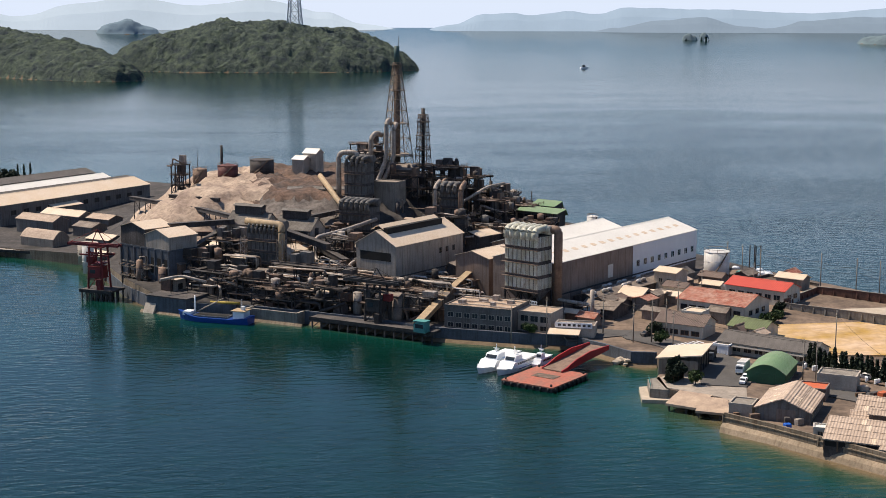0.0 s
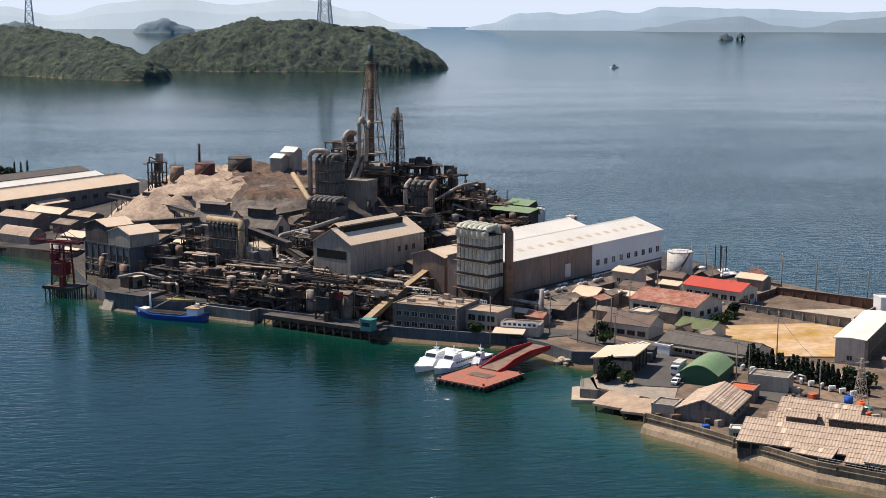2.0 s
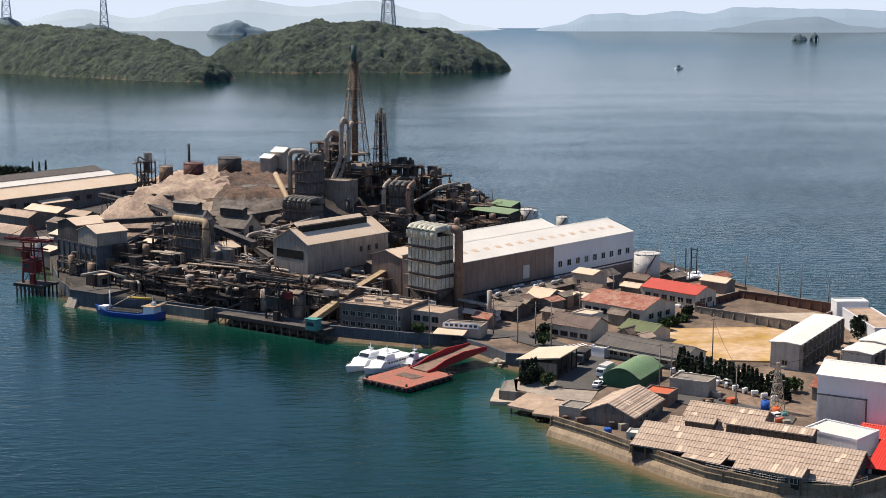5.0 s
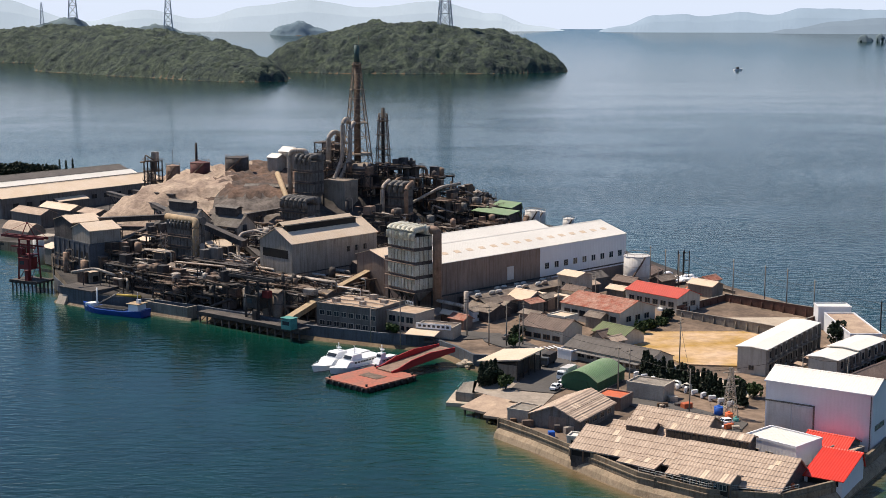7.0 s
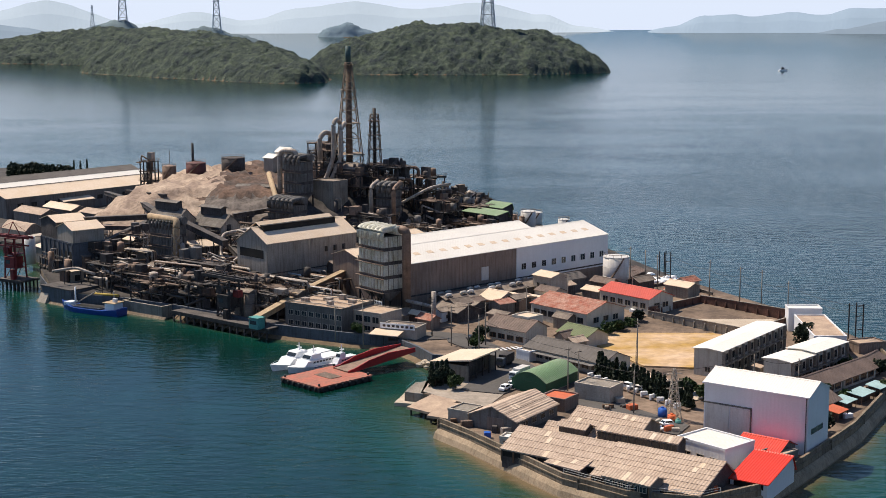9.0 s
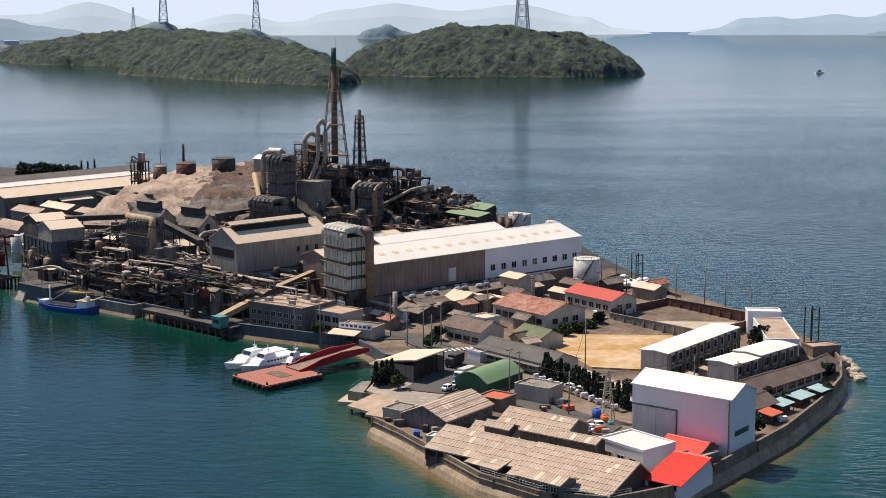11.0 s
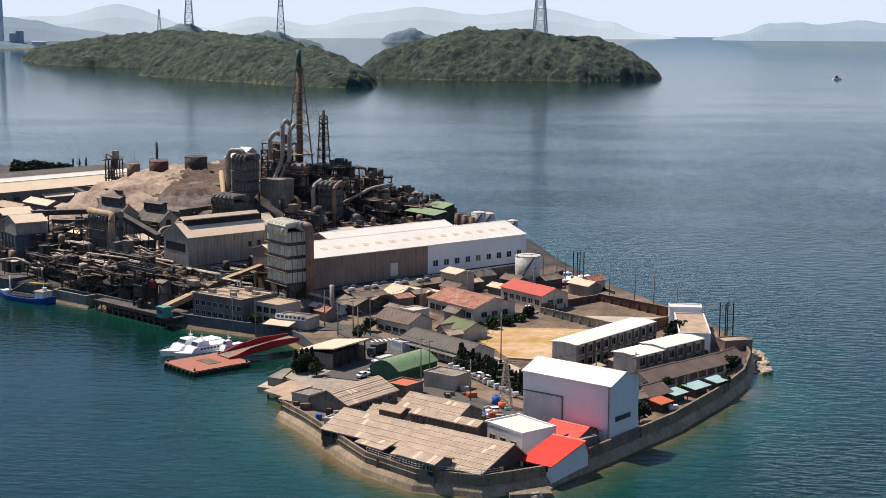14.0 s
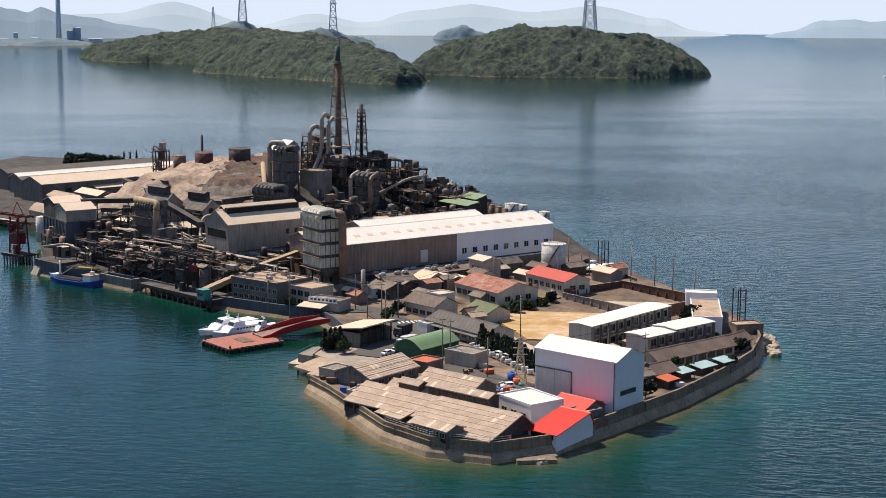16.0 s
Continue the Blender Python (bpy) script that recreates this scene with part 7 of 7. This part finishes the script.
for gx, gy in ((88, 158), (130.5, 62)):
    th = thing("pole_frame", "four dark poles braced into a frame by the shore", "utility pole", gx, gy, 3.4, 30)
    for a in (-1.4, 1.4):
        for b in (-1.4, 1.4):
            part("pole", tube([(a, b, -1), (a, b, 12.5)], 0.2, 6), "steel_dark", th)
    for z in (5, 9, 12):
        part("rung", box(-1.6, -1.5, z, 1.6, -1.3, z + 0.2), "steel_dark", th)


def wire(pts, sag=1.2):
    bm = bmesh.new()
    for a, b in zip(pts, pts[1:]):
        a, b = Vector(a), Vector(b)
        line = [a + (b - a) * i / 8 - Vector((0, 0, sag * 4 * (i / 8) * (1 - i / 8))) for i in range(9)]
        add_tube(bm, line, 0.05, 4)
    return solo("overhead_cable", bm, "rubber", "black overhead cable between poles", "cable")


wire([(90, 156, 15), (98, 122, 15.5), (106, 111, 15.5), (119, 99, 14), (133, 61, 15)], 1.0)
wire([(90, 156, 13), (98, 122, 13.5), (106, 111, 13.5), (119, 99, 12), (133, 61, 13)], 1.0)
wire([(64, 34, 16), (58, -12, 13.5), (90, 5, 13.5), (100, 0, 13.5)], 1.0)
wire([(21, 49, 14.5), (43.5, 8.5, 14.5), (58, -12, 13.8)], 1.2)
wire([(-13, 64, 16), (18, 60, 15.5), (36, 90, 15.5)], 1.2)
ps = lattice("pylon", "small grey lattice pylon among the sheds", 67, -16, 3.3, 1.5, 15.5, 0.3, 7, "concrete_light", 0.14)
for z in (7.5, 9.3, 11):
    part("cross_arm", box(-2.0, -0.1, z, 2.0, 0.1, z + 0.2), "concrete_light", ps)


def far_pylon(az, d, base, h, material="grey_sheet"):
    x, y = far_point(az, d)
    w = h * 0.085
    th = lattice("power_pylon", "tall hazy steel power pylon on a wooded island", x, y, base, w, base + h, w * 0.22, 9, material, h * 0.011)
    for k in (0.62, 0.76, 0.9):
        part("cross_arm", prism([(-h * 0.09, h * k), (h * 0.09, h * k), (0, h * k + h * 0.02)], -0.8, 0.8, "y"), material, th)
    return th


# flat tints paled and blued so that far things carry painted haze
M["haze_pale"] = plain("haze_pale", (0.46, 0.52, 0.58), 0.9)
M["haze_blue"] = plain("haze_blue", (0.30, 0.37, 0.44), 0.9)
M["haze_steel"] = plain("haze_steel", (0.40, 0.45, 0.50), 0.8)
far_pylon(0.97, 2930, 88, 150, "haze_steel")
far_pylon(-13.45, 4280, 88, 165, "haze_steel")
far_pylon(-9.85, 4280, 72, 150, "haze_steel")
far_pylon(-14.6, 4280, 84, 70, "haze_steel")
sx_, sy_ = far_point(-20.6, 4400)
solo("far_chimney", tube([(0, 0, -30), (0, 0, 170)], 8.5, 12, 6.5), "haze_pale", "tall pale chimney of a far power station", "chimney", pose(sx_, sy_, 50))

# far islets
# far woods whose base colour is mostly painted distance haze
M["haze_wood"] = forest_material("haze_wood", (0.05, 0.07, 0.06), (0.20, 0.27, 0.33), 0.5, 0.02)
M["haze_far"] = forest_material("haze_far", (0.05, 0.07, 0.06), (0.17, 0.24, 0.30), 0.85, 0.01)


def islet(az, d, half_deg, h, label, mname="haze_wood", seed=0.0):
    a, b = far_point(az - half_deg, d), far_point(az + half_deg, d)
    w = math.dist(a, b) / 2
    c = far_point(az, d)
    mid = ((a[0] + c[0]) / 2, (a[1] + c[1]) / 2)
    mid2 = ((b[0] + c[0]) / 2, (b[1] + c[1]) / 2)
    isle("island", label, [(*mid, h * 0.7, w * 0.5), (*c, h, w * 0.6), (*mid2, h * 0.45, w * 0.5)], w * 0.8, h * 0.08, max(5.0, w / 14), mname, seed)


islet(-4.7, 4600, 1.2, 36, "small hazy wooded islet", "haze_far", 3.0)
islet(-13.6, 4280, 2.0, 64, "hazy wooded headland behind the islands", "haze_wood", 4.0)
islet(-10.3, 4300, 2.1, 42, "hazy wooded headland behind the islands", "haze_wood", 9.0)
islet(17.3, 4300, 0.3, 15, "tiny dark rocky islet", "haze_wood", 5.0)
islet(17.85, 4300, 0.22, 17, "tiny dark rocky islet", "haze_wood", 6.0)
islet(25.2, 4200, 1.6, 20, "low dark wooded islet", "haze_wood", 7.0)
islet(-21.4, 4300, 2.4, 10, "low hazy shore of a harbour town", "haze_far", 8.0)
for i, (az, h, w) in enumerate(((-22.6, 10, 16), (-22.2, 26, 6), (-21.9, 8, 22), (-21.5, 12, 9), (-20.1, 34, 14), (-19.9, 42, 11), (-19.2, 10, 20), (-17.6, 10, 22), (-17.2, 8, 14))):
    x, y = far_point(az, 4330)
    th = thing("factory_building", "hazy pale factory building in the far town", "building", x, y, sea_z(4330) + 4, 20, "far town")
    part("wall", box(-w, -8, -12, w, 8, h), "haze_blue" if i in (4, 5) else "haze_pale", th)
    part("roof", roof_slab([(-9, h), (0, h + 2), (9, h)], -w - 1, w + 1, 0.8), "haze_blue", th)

fbx, fby = far_point(12.5, 2950)
fbt = thing("far_boat", "small white boat far out on the water", "boat", fbx, fby, sea_z(2950) + 0.2, 20)
part("hull", prism([(-9, 0), (-8, 2.5), (9, 3.2), (11, 3.5), (8, 0)], -2.2, 2.2, "y"), "hull_white", fbt)
part("wheelhouse", box(-3, -1.6, 2.6, 2, 1.6, 7), "sooty", fbt)


# ---- vehicles and clutter ----
def car(x, y, yaw, body="hull_white", label="small white car parked on the yard", L=3.6, z0=3.64):
    th = thing("car", label, "car", x, y, z0, yaw, "parked vehicles")
    part("body", prism([(0, 0.3), (0, 0.85), (L * 0.22, 0.95), (L * 0.34, 1.5), (L * 0.88, 1.5), (L, 0.95), (L, 0.3)], -0.75, 0.75, "y"), body, th)
    part("windscreen", prism([(L * 0.225, 0.98), (L * 0.33, 1.46), (L * 0.35, 1.46), (L * 0.26, 0.98)], -0.66, 0.66, "y"), "glass", th)
    for s in (-1, 1):
        part("side_window", prism([(L * 0.34, 1.0), (L * 0.4, 1.42), (L * 0.84, 1.42), (L * 0.9, 1.0)], s * 0.755 - 0.01, s * 0.755 + 0.01, "y"), "glass", th)
        for a in (L * 0.18, L * 0.8):
            bm = tube([(a, s * 0.72 - 0.1, 0.3), (a, s * 0.72 + 0.1, 0.3)], 0.3, 12)
            part("wheel", bm, "rubber", th)


def truck(x, y, yaw, cab="hull_white", load="tank_white", label="box truck parked on the asphalt yard", L=7.0, z0=3.64):
    th = thing("truck", label, "truck", x, y, z0, yaw, "parked vehicles")
    part("cab", prism([(0, 0.6), (0.05, 1.6), (0.35, 2.6), (1.7, 2.6), (1.7, 0.6)], -1.05, 1.05, "y"), cab, th)
    part("windscreen", prism([(0.03, 1.65), (0.31, 2.45), (0.36, 2.45), (0.1, 1.65)], -0.95, 0.95, "y"), "glass", th)
    part("chassis", box(0.4, -0.9, 0.5, L, 0.9, 0.9), "steel_dark", th)
    part("load_box", box(1.9, -1.15, 0.9, L, 1.15, 3.2), load, th)
    for a in (1.0, L - 1.6):
        for s in (-1, 1):
            part("wheel", tube([(a, s * 0.95 - 0.14, 0.45), (a, s * 0.95 + 0.14, 0.45)], 0.45, 12), "rubber", th)


truck(26.5, 33.5, 62, "blue_grey", "steel_dark", "dark cab truck parked beside the shelter")
truck(29.5, 18, 55, label="white box truck beside the green store")
car(26.5, 8.0, 58, L=3.3)
for x, y, yw, b in ((62.5, -24, 20, "hull_white"), (57.5, 13.5, -38, "hull_white"), (60, 10.5, -38, "tank_white"), (28.5, 11.5, 58, "hull_white"), (17.5, 68, 30, "sooty")):
    car(x, y, yw, b, "small parked car beside the sheds" if b == "sooty" else "small white car parked on the yard")
for x, y, m_, r, h, lab in ((64.6, -14.5, "blue_plastic", 1.1, 2.2, "blue plastic water tank among the sheds"), (66.2, -18.4, "orange_plastic", 0.95, 1.7, "orange plastic tank among the sheds"), (67.5, -20.3, "teal", 0.7, 1.0, "green barrel among the scrap"),
                             (52.0, 86, "tank_white", 1.3, 2.4, "white water tank beside the rusty roof"), (54.5, 83.5, "tank_white", 1.3, 2.4, "white water tank beside the rusty roof"), (53.6, 88, "tank_white", 1.3, 2.4, "white water tank beside the rusty roof")):
    th = thing("water_tank", lab, "tank", x, y, ground_z(x, y), 0)
    part("shell", drum(r, -0.2, h, 16, 0.25), m_, th)
    part("lid", drum(r * 0.35, h + 0.15, h + 0.4, 12), m_, th)
cols = ("hull_white", "steel_rust", "blue_plastic", "wood", "concrete_light", "sooty", "teal", "duct_white", "orange_roof")
for i in range(150):
    zone = rnd.choice(((50, 60, -12, 4), (54, 66, -30, -18), (20, 42, -44, -26), (84, 92, -60, -50), (64, 74, -72, -60), (40, 60, 88, 120), (6, 26, 96, 118), (12, 30, -24, -6), (60, 84, 104, 126), (70, 96, 130, 160), (92, 120, -18, 20)))
    x, y = rnd.uniform(zone[0], zone[1]), rnd.uniform(zone[2], zone[3])
    if not inside(x, y) or coast_gap(x, y) < 2:
        continue
    a, b, h = rnd.uniform(0.4, 1.6), rnd.uniform(0.3, 1.0), rnd.uniform(0.4, 1.4)
    bm = box(-a, -b, -0.4, a, b, h)
    bmesh.ops.bevel(bm, geom=bm.edges[:], offset=0.08, segments=1, affect="EDGES")
    solo("crate", bm, rnd.choice(cols), "weathered crate or bundle stored on the yard", "crate", pose(x, y, ground_z(x, y) + 0.3, 0, 0, rnd.uniform(0, 90)), "yard clutter")
for i in range(6):
    th = thing("pipe_stack", "stack of rusty steel pipes beside the hedge", "pipes", 54 + i * 2.6, 16 - i * 4.0, 3.65, -55, "pipe stacks")
    for k in range(5):
        part("pipe", tube([(0, k * 0.35, 0.1), (7, k * 0.35 + 0.1, 0.1)], 0.15, 6), "steel_rust", th)
# bevelled blocks stand in for the rounded pale stones at the hedge
for i in range(12):
    bm = box(-0.9, -0.35, -0.4, 0.9, 0.35, 1.0)
    bmesh.ops.bevel(bm, geom=bm.edges[:], offset=0.1, segments=1, affect="EDGES")
    solo("sack", bm, "hull_white", "pale bevelled block for a stone along the hedge", "sack", pose(50.5 + i * 1.7, 23.5 - i * 2.75, 3.8, 0, 0, rnd.uniform(0, 90)), "bulk bags")

# ---- crowded small roofs between the plant and the field ----
ROOFS = ("dirty_roof", "tile_roof", "asbestos_roof", "slate_roof", "cream_roof", "dirty_roof", "rust_roof")
for i, (x, y, L, D) in enumerate(((14, 96, 7, 6), (19, 100, 6, 5), (12, 118, 8, 6), (19, 114, 6, 6), (1, 124, 9, 6), (9, 128, 9, 5), (28, 97, 6, 6), (33, 103, 7, 5), (40, 118, 8, 6),
                                  (47, 124, 9, 5), (52, 134, 8, 6), (56, 126, 7, 5), (-4, 88, 6, 5), (2, 86, 6, 4), (24, 90, 7, 5), (60, 140, 9, 5), (20, 130, 8, 5), (30, 138, 9, 5),
                                  (84, 128, 10, 6), (76, 134, 8, 5), (92, 132, 7, 5), (44, 84, 6, 4), (46, 60, 5, 4), (48, 50, 5, 4), (93, -8, 7, 5), (89, -17, 6, 5), (98, -19, 5, 4), (79, -6, 6, 4))):
    if -2 < x < 62 and y > 90 + 0.948 * x:
        continue
    g = ground_z(x, y)
    h = rnd.uniform(2.6, 4.4)
    building("small_shed", "small weathered shed among crowded village roofs", (x, y), rnd.choice((-46, 42)) + rnd.uniform(-3, 3), L, D, g, g + h, g + h + rnd.uniform(0.6, 1.5),
             rnd.choice(("sooty", "brown_sheet", "cream_wall", "grey_sheet", "concrete")), ROOFS[i % len(ROOFS)], group="village sheds", over=0.5)
for i in range(16):
    x, y = 83 + rnd.uniform(0, 9), 152 + rnd.uniform(0, 16)
    if not inside(x, y):
        continue
    bm = bmesh.new()
    bmesh.ops.create_icosphere(bm, subdivisions=2, radius=1)
    for v in bm.verts:
        v.co = Vector((v.co.x * 1.7, v.co.y * 1.2, max(-0.3, v.co.z) * 0.9)) * rnd.uniform(0.85, 1.1)
    solo("tarpaulin_cover", bm, "hull_white", "white tarpaulin thrown over goods near the far shore", "tarpaulin", pose(x, y, ground_z(x, y) + 0.2, 0, 0, rnd.uniform(0, 180)), "covered heaps")
hw = thing("horizontal_tank", "pale horizontal tank lying on saddles by the warehouse", "tank", 58, 128, ground_z(58, 128), -50)
part("shell", tube([(0, 0, 1.8), (9, 0, 1.8)], 1.2, 16), "tank_white", hw)
for a in (1.5, 7.0):
    part("saddle", box(a, -0.9, -0.5, a + 0.5, 0.9, 0.8), "concrete", hw)
